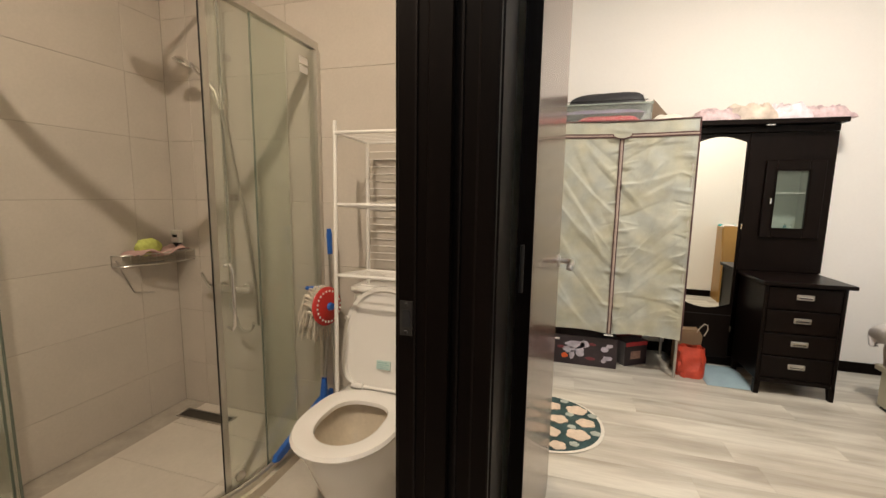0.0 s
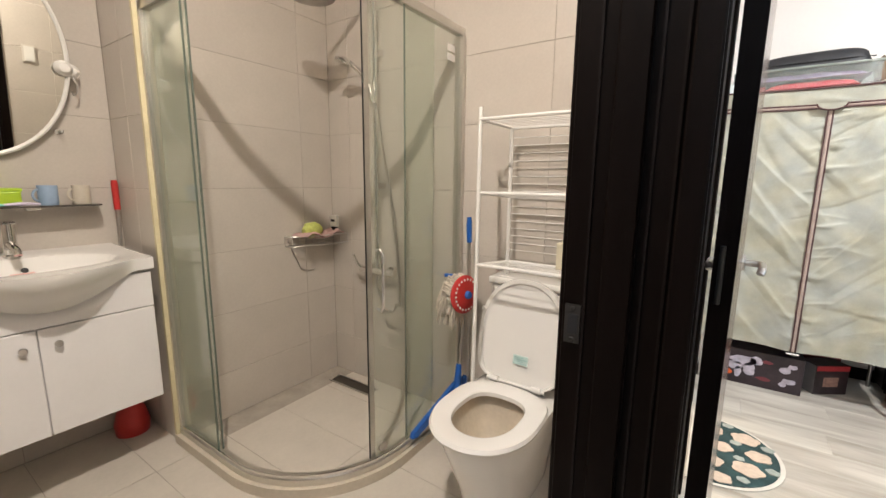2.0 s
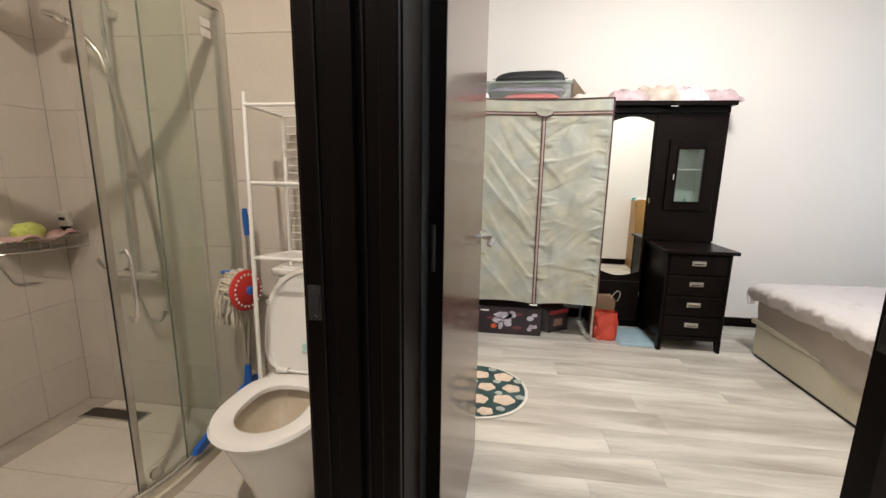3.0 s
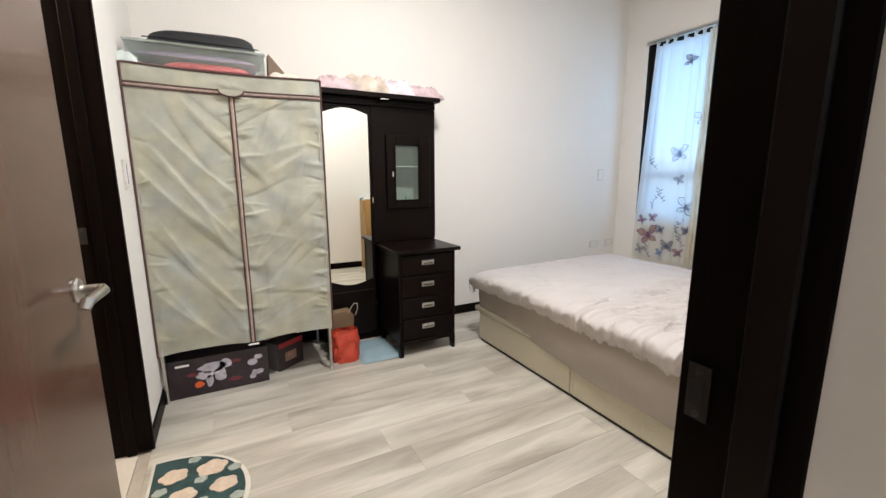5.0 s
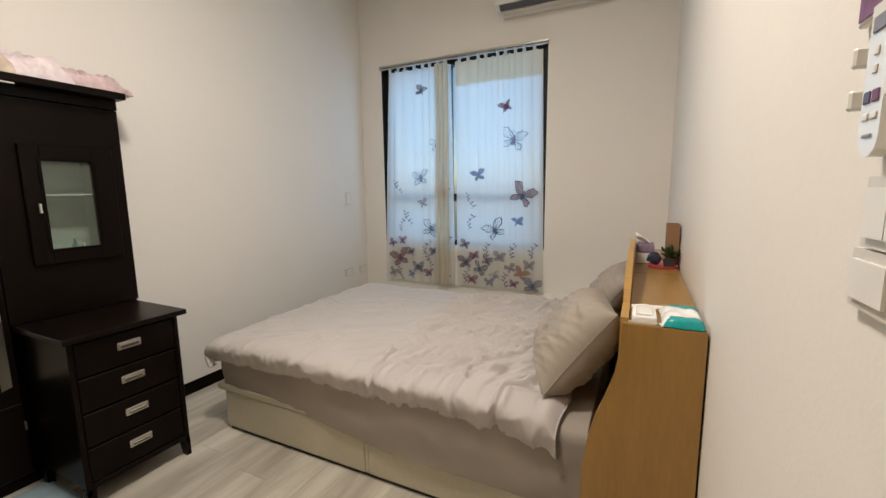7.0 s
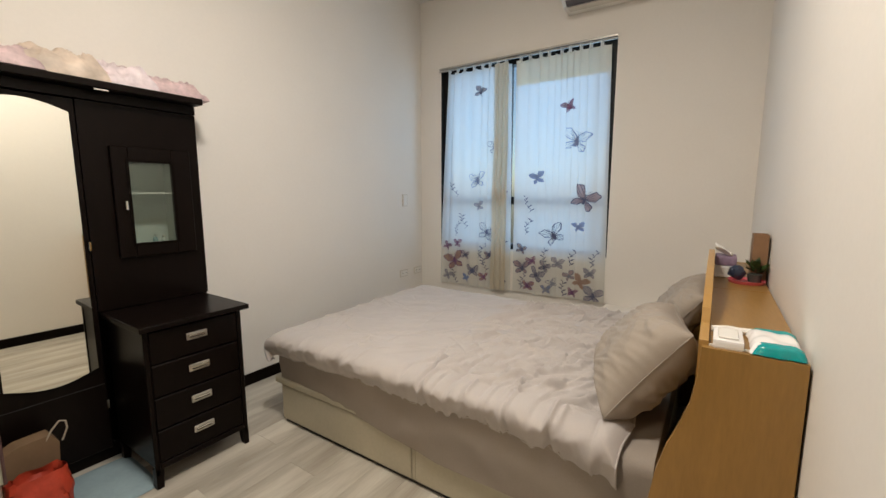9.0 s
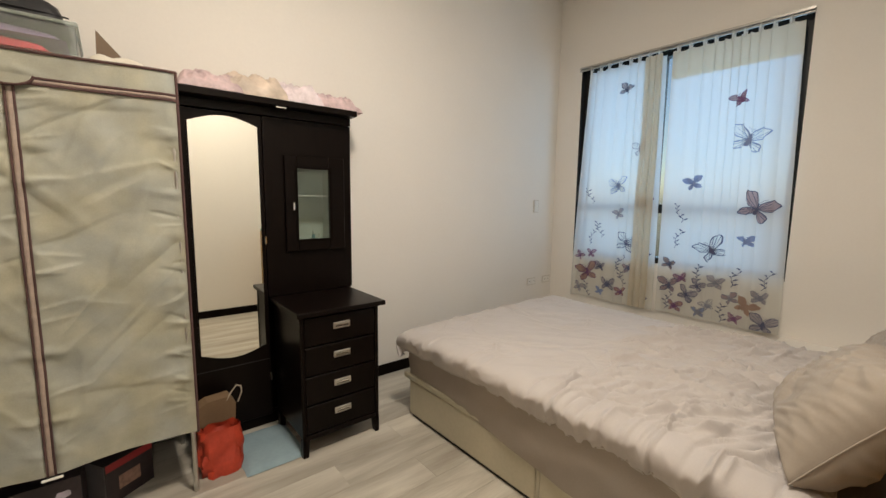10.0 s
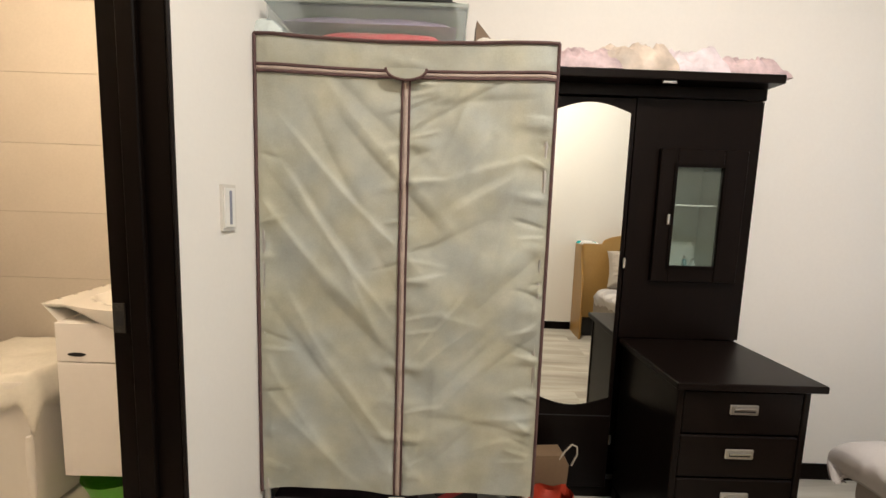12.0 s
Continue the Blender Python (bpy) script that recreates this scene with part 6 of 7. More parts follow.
# ---- bedroom: baseboards, ledge, wall fittings ----
for nm, b in (("baseboard_north", (LX + 0.008, WX - 0.006, FY - 0.010, FY - 0.0005, 0.0, 0.08)), ("baseboard_west", (LX + 0.0005, LX + 0.010, EY1 + 0.010, FY - 0.011, 0.0, 0.08)),
              ("baseboard_west_near", (LX + 0.0005, LX + 0.010, RY + 0.002, EY0 - 0.07, 0.0, 0.08)), ("baseboard_south", (DX1 + 0.08, HB0 - 0.002, RY + 0.0005, RY + 0.010, 0.0, 0.08))):
    struct(nm, box(B(), *b, 0.002), WENGE, "dark wenge baseboard", "baseboard")
struct("window_ledge", box(B(), 3.86, WX - 0.0005, RY + 0.001, 1.80, 0.0, 0.40, 0.004), WALL, "low white plastered ledge below the window wall", "ledge")

ac = thing("air_conditioner", (4.0, 1.76, 2.78), "white split air conditioner mounted above the window", "air conditioner")
prof = [(4.11, 2.63), (3.95, 2.635), (3.905, 2.67), (3.895, 2.74), (3.90, 2.88), (3.92, 2.92), (4.11, 2.93)]
part("casing", prism(B(), prof, lambda a, b, d: Vector((a, d, b)), 1.32, 2.195), WHITEP, ac)
part("louvre", prism(B(), [(4.03, 2.6285), (3.955, 2.6305), (3.955, 2.624), (4.03, 2.622)], lambda a, b, d: Vector((a, d, b)), 1.37, 2.16), ALU, ac)
part("louvre_gap", prism(B(), [(3.951, 2.633), (3.9085, 2.664), (3.905, 2.661), (3.948, 2.630)], lambda a, b, d: Vector((a, d, b)), 1.36, 2.165), mat("grey_gap", (0.10, 0.09, 0.10), 0.5), ac)
part("cable_cover", box(B(), 4.05, 4.114, 1.0, 1.319, 2.70, 2.76, 0.006), WHITEP, ac)


PLATE = mat("ivory_plate_plastic", (0.64, 0.60, 0.54), 0.3, var=0.03, bump=0.01)


def wall_plate(name, c, n, w, h, label, cat, keys=1, slot=None):
    """A switch or socket plate on a wall with the way out n."""
    c, n = Vector(c), Vector(n)
    side = Vector((0, 0, 1)).cross(n)
    ob = thing(name, c, label, cat)

    def to(a, b, d):
        return c + side * a + Vector((0, 0, b)) + n * d
    part("plate", prism(B(), [(-w / 2, -h / 2), (w / 2, -h / 2), (w / 2, h / 2), (-w / 2, h / 2)], to, 0.0005, 0.008), PLATE, ob)
    for k in range(keys):
        a0 = -w / 2 + 0.008 + k * (w - 0.016) / keys
        a1 = a0 + (w - 0.016) / keys - 0.002
        part("rocker", prism(B(), [(a0, -h / 2 + 0.009), (a1, -h / 2 + 0.009), (a1, h / 2 - 0.009), (a0, h / 2 - 0.009)], to, 0.0082, 0.0115), slot or WHITEP, ob)
    return ob, to


wall_plate("wall_switch", (3.83, FY, 1.234), (0, -1, 0), 0.07, 0.12, "white wall switch plate above the bed", "switch")
for x in (3.80, 4.03):
    ob, to = wall_plate("wall_socket", (x, FY, 0.505), (0, -1, 0), 0.12, 0.07, "white double wall socket above the bed", "socket", 2)
    for a in (-0.027, 0.027):
        for da in (-0.006, 0.006):
            part("slot", prism(B(), [(a + da - 0.0012, -0.006), (a + da + 0.0012, -0.006), (a + da + 0.0012, 0.006), (a + da - 0.0012, 0.006)], to, 0.0116, 0.0122), BLACK, ob)
ob, to = wall_plate("ensuite_switch", (LX, 2.956, 1.248), (1, 0, 0), 0.07, 0.125, "white switch plate with a dark strip beside the ensuite door", "switch", 1)
part("strip", prism(B(), [(-0.006, -0.046), (0.006, -0.046), (0.006, 0.046), (-0.006, 0.046)], to, 0.0117, 0.0128), INK_G, ob)
wall_plate("bathroom_switch", (-0.222, 0.965, 1.80), (-1, 0, 0), 0.075, 0.12, "white switch plate on the bathroom tiles", "switch")

# wall switches and remote control beside the bedroom door
ob, to = wall_plate("light_switch", (1.022, RY, 1.277), (0, 1, 0), 0.09, 0.060, "white double light switch beside the door", "switch", 2)
ob, to = wall_plate("dimmer_switch", (1.040, RY, 1.219), (0, 1, 0), 0.075, 0.052, "white square switch below the light switch", "switch", 1)
rc = thing("remote_control", (1.06, RY, 1.40), "white fan remote with dark buttons in a wall holder", "remote control")
part("holder", box(B(), 1.015, 1.105, RY + 0.0005, RY + 0.010, 1.335, 1.445, 0.004), WHITEP, rc)
for z in (1.375, 1.425):
    part("clip", box(B(), 1.10, 1.112, RY + 0.0105, RY + 0.036, z - 0.012, z + 0.012, 0.003), WHITEP, rc)
    part("clip", box(B(), 1.008, 1.020, RY + 0.0105, RY + 0.036, z - 0.012, z + 0.012, 0.003), WHITEP, rc)
bm = B()
prism(bm, [(0.024 * math.cos(radians(a)), -0.060 + 0.026 * math.sin(radians(a))) for a in range(180, 361, 15)] + [(0.024, 0.085), (-0.024, 0.085)], lambda a, b, d: Vector((1.06 + a, RY + d, 1.39 + b)), 0.0105, 0.028)
part("body", bm, PORC, rc, "white plastic body")
for a, b, w, h, m in ((0.0, 0.062, 0.028, 0.018, INK_G), (0.0, 0.032, 0.010, 0.010, WHITEP), (0.0, 0.012, 0.010, 0.010, WHITEP), (0.010, -0.018, 0.014, 0.014, INK), (-0.010, -0.018, 0.014, 0.014, INK_P), (0.010, -0.040, 0.014, 0.008, WHITEP), (-0.010, -0.040, 0.014, 0.008, WHITEP), (0.0, -0.062, 0.022, 0.004, INK_G)):
    part("button", box(B(), 1.06 + a - w / 2, 1.06 + a + w / 2, RY + 0.0282, RY + 0.0305, 1.39 + b - h / 2, 1.39 + b + h / 2, 0.001), m, rc)
ph = thing("wall_panel", (1.06, RY, 1.52), "small dark framed display panel on the wall", "panel")
part("frame", box(B(), 1.02, 1.105, RY + 0.0005, RY + 0.014, 1.487, 1.555, 0.003), WHITEP, ph)
part("screen", box(B(), 1.028, 1.097, RY + 0.0142, RY + 0.016, 1.493, 1.549), INK_P, ph)

ac.location.z += 0.08
for o, x, z in ((rc, 1.055, 1.392), (ph, 1.095, 1.468)):
    o.location.x, o.location.z = x, z
    o.scale = (0.72, 0.6, 0.72)

# ---- bedroom: things on the headboard ----
HT = 0.9165
pk = thing("wet_wipes_pack", (1.92, 0.95, HT), "white and teal wet wipes pack on the headboard shelf", "pack")


def lump(x0, x1, y0, y1, z0, z1, seed, amp=0.25, n=14, crumple=0.0):
    """A soft filled packet."""
    bm = B()
    for side in (0, 1):
        def fn(u, v, side=side):
            a, b = 2 * u - 1, 2 * v - 1
            f = max(0.0, (1 - a ** 4) * (1 - b ** 4)) ** 0.5
            z = z0 + 0.004 + ((z1 - z0) * f * (1 + amp * rnoise(u * 4 + seed, v * 4, seed)) if side else 0)
            if side and crumple:
                z += crumple * f * ((ridged(u * 3 + seed, v * 2.5, seed) - 0.5) + 0.6 * (ridged(u * 8, v * 5 + seed, 3) - 0.5))
            return Vector((x0 + (x1 - x0) * u + 0.006 * rnoise(v * 5, seed), y0 + (y1 - y0) * v + 0.006 * rnoise(u * 5, seed + 3), z if side else z0 + 0.0005 + 0.003 * (1 - f)))
        sheet(bm, fn, n, n)
    bmesh.ops.recalc_face_normals(bm, faces=bm.faces)
    return bm


TEAL = mat("teal_film", (0.0, 0.30, 0.31), 0.25, var=0.1, bump=0.1)
part("packet", lump(1.83, 2.0, 0.903, 1.005, HT, HT + 0.026, 2), WHITEG, pk, "", 2)
part("band", lump(1.826, 1.875, 0.901, 1.0, HT + 0.001, HT + 0.026, 2, 0.1), TEAL, pk, "teal printed band", 2)
part("band", lump(1.96, 2.003, 0.901, 1.0, HT + 0.001, HT + 0.024, 2, 0.1), TEAL, pk, "", 2)
cbx = thing("clear_plastic_case", (1.88, 1.055, HT), "small clear plastic case with white tissue", "case")
part("case", box(B(), 1.835, 1.955, 1.018, 1.082, HT + 0.001, HT + 0.024, 0.006, 2), WHITEG, cbx)
part("lid", box(B(), 1.85, 1.93, 1.028, 1.072, HT + 0.0245, HT + 0.030, 0.002), PORC, cbx)
st = thing("white_strap", (2.0, 1.05, HT), "white folded strap lying on the shelf", "strap")
part("strap", tube(B(), [(1.985, 1.085, HT + 0.009), (1.995, 1.05, HT + 0.012), (2.0, 1.02, HT + 0.009), (2.005, 0.985, HT + 0.010)], 0.0085, 8), WHITEP, st, "", True)
tbx = thing("tissue_box", (2.95, 1.04, HT), "white and purple tissue box on the headboard", "tissue box")
part("carton", box(B(), 2.90, 3.02, 1.005, 1.085, HT + 0.0005, HT + 0.055, 0.004), WHITEP, tbx)
part("sleeve", box(B(), 2.898, 3.022, 1.003, 1.087, HT + 0.0555, HT + 0.10, 0.012, 2), mat("lilac_print", (0.25, 0.18, 0.26), 0.5, var=0.3, scale=30), tbx)
bm = B()
sheet(bm, lambda u, v: Vector((2.90 + 0.05 * u, 1.02 + 0.07 * v, HT + 0.10 + 0.045 * v + 0.012 * math.sin(u * 6 + v * 3))), 8, 8, 0.002)
part("tissue", bm, PORC, tbx, "", 2)
tr_ = thing("pink_tray", (2.80, 0.965, HT), "round pink plastic tray on the headboard", "tray")
part("dish", lathe(B(), [(0.0, 0.003), (0.06, 0.003), (0.066, 0.014), (0.069, 0.014), (0.062, 0.0005), (0.0, 0.0005)], (2.82, 0.968, HT), 28), mat("pink_plastic", (0.70, 0.13, 0.16), 0.35), tr_, "", True)
pl = thing("potted_plant", (2.84, 0.94, HT + 0.01), "small green leafy plant in the pink tray", "plant")
part("pot", lathe(B(), [(0.0, 0.0), (0.022, 0.0), (0.028, 0.035), (0.025, 0.035), (0.0, 0.03)], (2.84, 0.94, HT + 0.004), 18), mat("dark_pot", (0.05, 0.06, 0.05), 0.5), pl, "", True)
LEAF = mat("leaf_green", (0.06, 0.11, 0.025), 0.45, var=0.3, scale=40, rnd=0.2)
random.seed(3)
for k in range(34):
    a, e, r = random.uniform(0, 6.28), random.uniform(0.1, 1.4), random.uniform(0.025, 0.05)
    base = Vector((2.84, 0.94, HT + 0.04))
    d = Vector((math.cos(a) * math.cos(e), math.sin(a) * math.cos(e), math.sin(e)))
    if (base + d * r).y < 0.9:
        d.y = abs(d.y) * 0.3
    s = d.cross(Vector((0, 0, 1))).normalized() * 0.011
    tip, m_ = base + d * (r + 0.026), base + d * (r + 0.008)
    bm = B()
    v = [bm.verts.new(p) for p in (base + d * r * 0.6, m_ + s, tip, m_ - s)]
    bm.faces.new(v)
    bmesh.ops.solidify(bm, geom=list(bm.faces), thickness=0.001)
    part("leaf", bm, LEAF, pl)
dk = thing("dark_figurine", (2.81, 1.005, HT), "small dark blue ornament beside the plant", "ornament")
bm = B()
bmesh.ops.create_icosphere(bm, subdivisions=3, radius=1)
for v in bm.verts:
    k = 1 + 0.3 * rnoise(v.co.x * 2, v.co.y * 2, v.co.z * 2)
    v.co = Vector((2.815 + v.co.x * 0.028 * k, 1.005 + v.co.y * 0.03 * k, HT + 0.044 + v.co.z * 0.03 * k))
part("body", bm, mat("dark_blue_ornament", (0.02, 0.03, 0.06), 0.4), dk, "", True)
bb = thing("cardboard_box", (2.92, 0.925, HT), "tall narrow brown cardboard box standing by the wall", "box")
CARD = mat("brown_cardboard", (0.24, 0.13, 0.065), 0.7, var=0.1, bump=0.1)
bm = B()
for b in ((2.875, 2.985, 0.8985, 0.9015, HT, 1.122), (2.875, 2.985, 0.950, 0.953, HT, 1.122), (2.875, 2.878, 0.9015, 0.95, HT, 1.122), (2.982, 2.985, 0.9015, 0.95, HT, 1.122), (2.878, 2.982, 0.9015, 0.95, HT, 1.112)):
    box(bm, *b)
part("carton", bm, CARD, bb)

# ---- bedroom: on, under and beside the wardrobe ----
bin_ = thing("storage_box", (0.30, 3.38, WZT), "clear plastic storage box with folded clothes on the wardrobe", "storage box")
CLEAR = glass_mat("clear_plastic", (0.94, 0.95, 0.97), 0.12, 0.12)
x0, x1, y0, y1, z0, z1 = -0.02, 0.60, 3.165, 3.56, WZT + 0.002, WZT + 0.105
tub = part("bottom", prism(B(), [(x0 + 0.02, y0 + 0.02), (x1 - 0.02, y0 + 0.02), (x1 - 0.02, y1 - 0.02), (x0 + 0.02, y1 - 0.02)], lambda a, b, d: Vector((a, b, d)), z0, z0 + 0.004), CLEAR, bin_, "clear plastic")
for a, b, c, d in ((x0, x1, y0, y0 + 0.004), (x0, x1, y1 - 0.004, y1), (x0, x0 + 0.004, y0 + 0.004, y1 - 0.004), (x1 - 0.004, x1, y0 + 0.004, y1 - 0.004)):
    tub = part("side", box(B(), a, b, c, d, z0 + 0.004, z1, 0.001), CLEAR, bin_, "clear plastic")
    tub.visible_shadow = False
part("lid", box(B(), x0 - 0.006, x1 + 0.006, y0 - 0.008, y1 + 0.008, z1 + 0.001, z1 + 0.016, 0.007, 3), glass_mat("milky_plastic", (0.86, 0.90, 0.94), 0.15, 0.35), bin_, "milky plastic lid")
part("folded_cloth", lump(0.13, 0.53, y0 + 0.012, y1 - 0.03, z0 + 0.005, z0 + 0.050, 3, 0.10), mat("crimson_cloth", (0.60, 0.02, 0.05), 0.8, var=0.15, bump=0.3), bin_, "crimson folded cloth", 2)
part("folded_cloth", lump(0.02, 0.57, y0 + 0.014, y1 - 0.03, z0 + 0.052, z0 + 0.092, 7, 0.10), mat("plum_cloth", (0.22, 0.15, 0.26), 0.8, var=0.15, bump=0.3), bin_, "plum folded cloth", 2)
bc = thing("soft_case", (0.31, 3.36, WZT + 0.13), "black padded soft case lying on the storage box", "bag")
bm = B()
for side in (0, 1):
    def fn(u, v, side=side):
        a, b = 2 * u - 1, 2 * v - 1
        f = max(0.0, (1 - a ** 6) * (1 - b ** 6)) ** 0.45
        rx = 1 - 0.06 * b * b
        z = WZT + 0.126 + (0.085 * f * (1 + 0.12 * a + 0.08 * rnoise(u * 4, v * 4, 2)) if side else 0.0)
        return Vector((0.315 + a * 0.265 * rx, 3.37 + b * 0.16, z))
    sheet(bm, fn, 24, 18)
bmesh.ops.recalc_face_normals(bm, faces=bm.faces)
part("padded_shell", bm, mat("black_nylon", (0.010, 0.010, 0.012), 0.5, var=0.2, bump=0.2), bc, "", 2)
part("zip_line", tube(B(), [(0.05 + 0.53 * k / 20, 3.212 + 0.02 * abs(k / 10 - 1) ** 6, WZT + 0.150) for k in range(21)], 0.003, 6), BLACK, bc, "", True)
wb = thing("white_bag", (0.66, 3.35, WZT), "creased off-white bag lying on the wardrobe", "bag")
part("bag", lump(0.62, 0.80, 3.17, 3.42, WZT - 0.004, WZT + 0.040, 9, 0.4), mat("offwhite_film", (0.62, 0.58, 0.50), 0.4, var=0.1, bump=0.3), wb, "", 2)
cf = thing("cardboard_carton", (0.72, 3.45, WZT), "open brown cardboard carton on the wardrobe", "box")
bm = B()
box(bm, 0.635, 0.84, 3.44, 3.58, WZT - 0.006, WZT + 0.012)
prism(bm, [(0.645, WZT + 0.012), (0.81, WZT + 0.012), (0.652, WZT + 0.195)], lambda a, b, d: Vector((a, d, b)), 3.45, 3.56)
part("carton", bm, mat("dull_cardboard", (0.20, 0.14, 0.095), 0.8, var=0.15), cf)
pb = thing("plastic_bag", (-0.0, 3.25, WZT), "crumpled clear plastic bag at the wardrobe corner", "bag")
part("bag", lump(-0.085, 0.03, 3.14, 3.4, WZT + 0.0, WZT + 0.06, 5, 0.5), mat("pale_film", (0.55, 0.60, 0.58), 0.25, var=0.15, bump=0.4), pb, "", 2)

# pink bedding packet on the cabinet
pinkm = mat("pink_quilt", (0.56, 0.42, 0.43), 0.55, var=0.38, scale=14, fine=0.1, bump=0.4, bump_scale=60)
pq = thing("bedding_pack", (1.40, 3.54, 1.792), "pink and cream quilt in clear wrap on the cabinet", "bedding")
random.seed(6)
for k, (a, b, h, m) in enumerate(((0.925, 1.20, 0.062, pinkm), (1.10, 1.42, 0.085, mat("cream_pink_quilt", (0.56, 0.46, 0.38), 0.5, var=0.3, scale=14, bump=0.4, bump_scale=60))
                                  , (1.32, 1.62, 0.075, mat("white_pink_quilt", (0.66, 0.57, 0.60), 0.4, var=0.3, scale=16, bump=0.4, bump_scale=60)), (1.55, 1.865, 0.060, pinkm), (1.2, 1.7, 0.07, pinkm))):
    part("fold", lump(a, b, 3.40 + 0.012 * k, 3.655, 1.7925, 1.7925 + h * 1.12, k + 11, 0.6, 48, 0.034), m, pq, "crumpled quilt fold", 2)

# printed toy box under the wardrobe
gbx = thing("toy_box", (0.23, 3.25, 0.0), "dark printed toy box under the fabric wardrobe", "box")
DARKB = mat("dark_printed_card", (0.028, 0.018, 0.022), 0.4, var=0.4, scale=8, fine=0.2)
part("carton", box(B(), -0.02, 0.493, 3.165, 3.36, 0.0, 0.226, 0.002), DARKB, gbx)
GREYP = mat("lilac_grey_print", (0.46, 0.42, 0.48), 0.5, var=0.25, scale=30)


def blob(cx, cz, rx, rz, seed, y, n=18):
    return prism(B(), [(cx + rx * math.cos(2 * math.pi * k / n) * (1 + 0.35 * rnoise(math.cos(2 * math.pi * k / n) * 1.7, math.sin(2 * math.pi * k / n) * 1.7, seed)), cz + rz * math.sin(2 * math.pi * k / n) * (1 + 0.35 * rnoise(math.cos(2 * math.pi * k / n) * 1.7 + 5, math.sin(2 * math.pi * k / n) * 1.7, seed))) for k in range(n)],
                 lambda a, b, d: Vector((a, d, b)), y - 0.001, y)


for cx, cz, rx, rz, m in ((0.20, 0.155, 0.075, 0.028, GREYP), (0.155, 0.115, 0.05, 0.022, GREYP), (0.235, 0.105, 0.03, 0.045, GREYP), (0.265, 0.165, 0.035, 0.025, GREYP), (0.18, 0.075, 0.02, 0.035, GREYP), (0.125, 0.065, 0.024, 0.018, mat("orange_print", (0.62, 0.10, 0.02), 0.5)),
                          (0.41, 0.14, 0.028, 0.020, GREYP), (0.44, 0.17, 0.024, 0.014, GREYP), (0.43, 0.075, 0.036, 0.016, GREYP), (0.405, 0.05, 0.018, 0.014, GREYP), (0.10, 0.13, 0.03, 0.012, mat("wine_print", (0.16, 0.03, 0.04), 0.5)), (0.32, 0.17, 0.03, 0.01, MATS["wine_print"]), (0.31, 0.06, 0.035, 0.012, MATS["wine_print"])):
    part("print_shape", blob(cx, cz, rx, rz, cx * 31, 3.164), m, gbx)
part("print_bar", box(B(), 0.02, 0.085, 3.1628, 3.1645, 0.186, 0.198), WHITEP, gbx)
b2 = thing("small_toy_box", (0.63, 3.32, 0.0), "small grey and red printed box under the wardrobe", "box")
rot = Euler((0, 0, radians(34))).to_matrix()


def rbox(x0, x1, y0, y1, z0, z1, bev=0.0):
    bm = box(B(), x0, x1, y0, y1, z0, z1, bev)
    for v in bm.verts:
        v.co = Vector((0.56, 3.245, 0)) + rot @ v.co
    return bm


part("carton", rbox(0.0, 0.20, 0.0, 0.12, 0.0, 0.185, 0.002), DARKB, b2)
part("side_panel", rbox(-0.0012, -0.0004, 0.004, 0.116, 0.004, 0.181), mat("grey_print", (0.22, 0.20, 0.20), 0.5, var=0.2), b2)
part("top_band", rbox(0.002, 0.198, -0.0012, -0.0004, 0.150, 0.182), mat("red_print", (0.34, 0.025, 0.03), 0.5), b2)
part("print_shape", rbox(0.05, 0.14, -0.0014, -0.0006, 0.05, 0.11), mat("tan_print", (0.30, 0.18, 0.14), 0.5, var=0.4, scale=40), b2)
b3 = thing("red_box", (0.55, 3.45, 0.0), "dark red carton behind the toy boxes", "box")
part("carton", box(B(), 0.50, 0.70, 3.44, 3.58, 0.0, 0.20, 0.003), mat("dark_red_card", (0.16, 0.012, 0.02), 0.5), b3)

# red shopping bag and paper bag beside the wardrobe leg
rb = thing("shopping_bag", (0.985, 3.24, 0.0), "orange-red crinkled fabric bag on the floor", "bag")
REDC = mat("orange_red_nylon", (0.45, 0.048, 0.022), 0.5, var=0.18, scale=14, fine=0.08, bump=0.5, bump_scale=45)
rings = []
for k in range(9):
    f = k / 8
    w, d = 0.085 + 0.012 * math.sin(f * 3), 0.07 - 0.03 * f
    ring_ = []
    for i in range(28):
        a = 2 * math.pi * i / 28
        c, s = math.cos(a), math.sin(a)
        px = w * (abs(c) ** 0.75) * (1 if c >= 0 else -1)
        py = d * (abs(s) ** 0.75) * (1 if s >= 0 else -1)
        n_ = 0.020 * rnoise(c * 3, s * 3, f * 5 + 2) + 0.008 * rnoise(c * 8, s * 8, f * 11)
        ring_.append(Vector((0.985 + px + n_, 3.235 + py + n_ + 0.02 * f, 0.001 + 0.205 * f + (0.012 * rnoise(c * 4, s * 4, 9) if k == 8 else 0))))
    rings.append(ring_)
part("sack", loft(B(), rings, True, False), REDC, rb, "", True)
kb = thing("paper_bag", (0.99, 3.36, 0.0), "brown kraft paper bag with cord handle", "bag")
KRAFT = mat("kraft_paper", (0.18, 0.11, 0.06), 0.75, var=0.12, bump=0.25, bump_scale=40)
bm = B()
prism(bm, [(0.90, 0.0), (1.06, 0.0), (1.075, 0.27), (1.05, 0.31), (0.95, 0.305), (0.90, 0.28)], lambda a, b, d: Vector((a, d, b)), 3.325, 3.40)
part("sack", bm, KRAFT, kb)
part("handle", tube(B(), [(1.03, 3.33, 0.28), (1.055, 3.322, 0.33), (1.08, 3.32, 0.36), (1.10, 3.32, 0.352), (1.103, 3.32, 0.32), (1.085, 3.325, 0.27)], 0.0036, 8), mat("cord", (0.40, 0.34, 0.27), 0.8), kb, "", True)
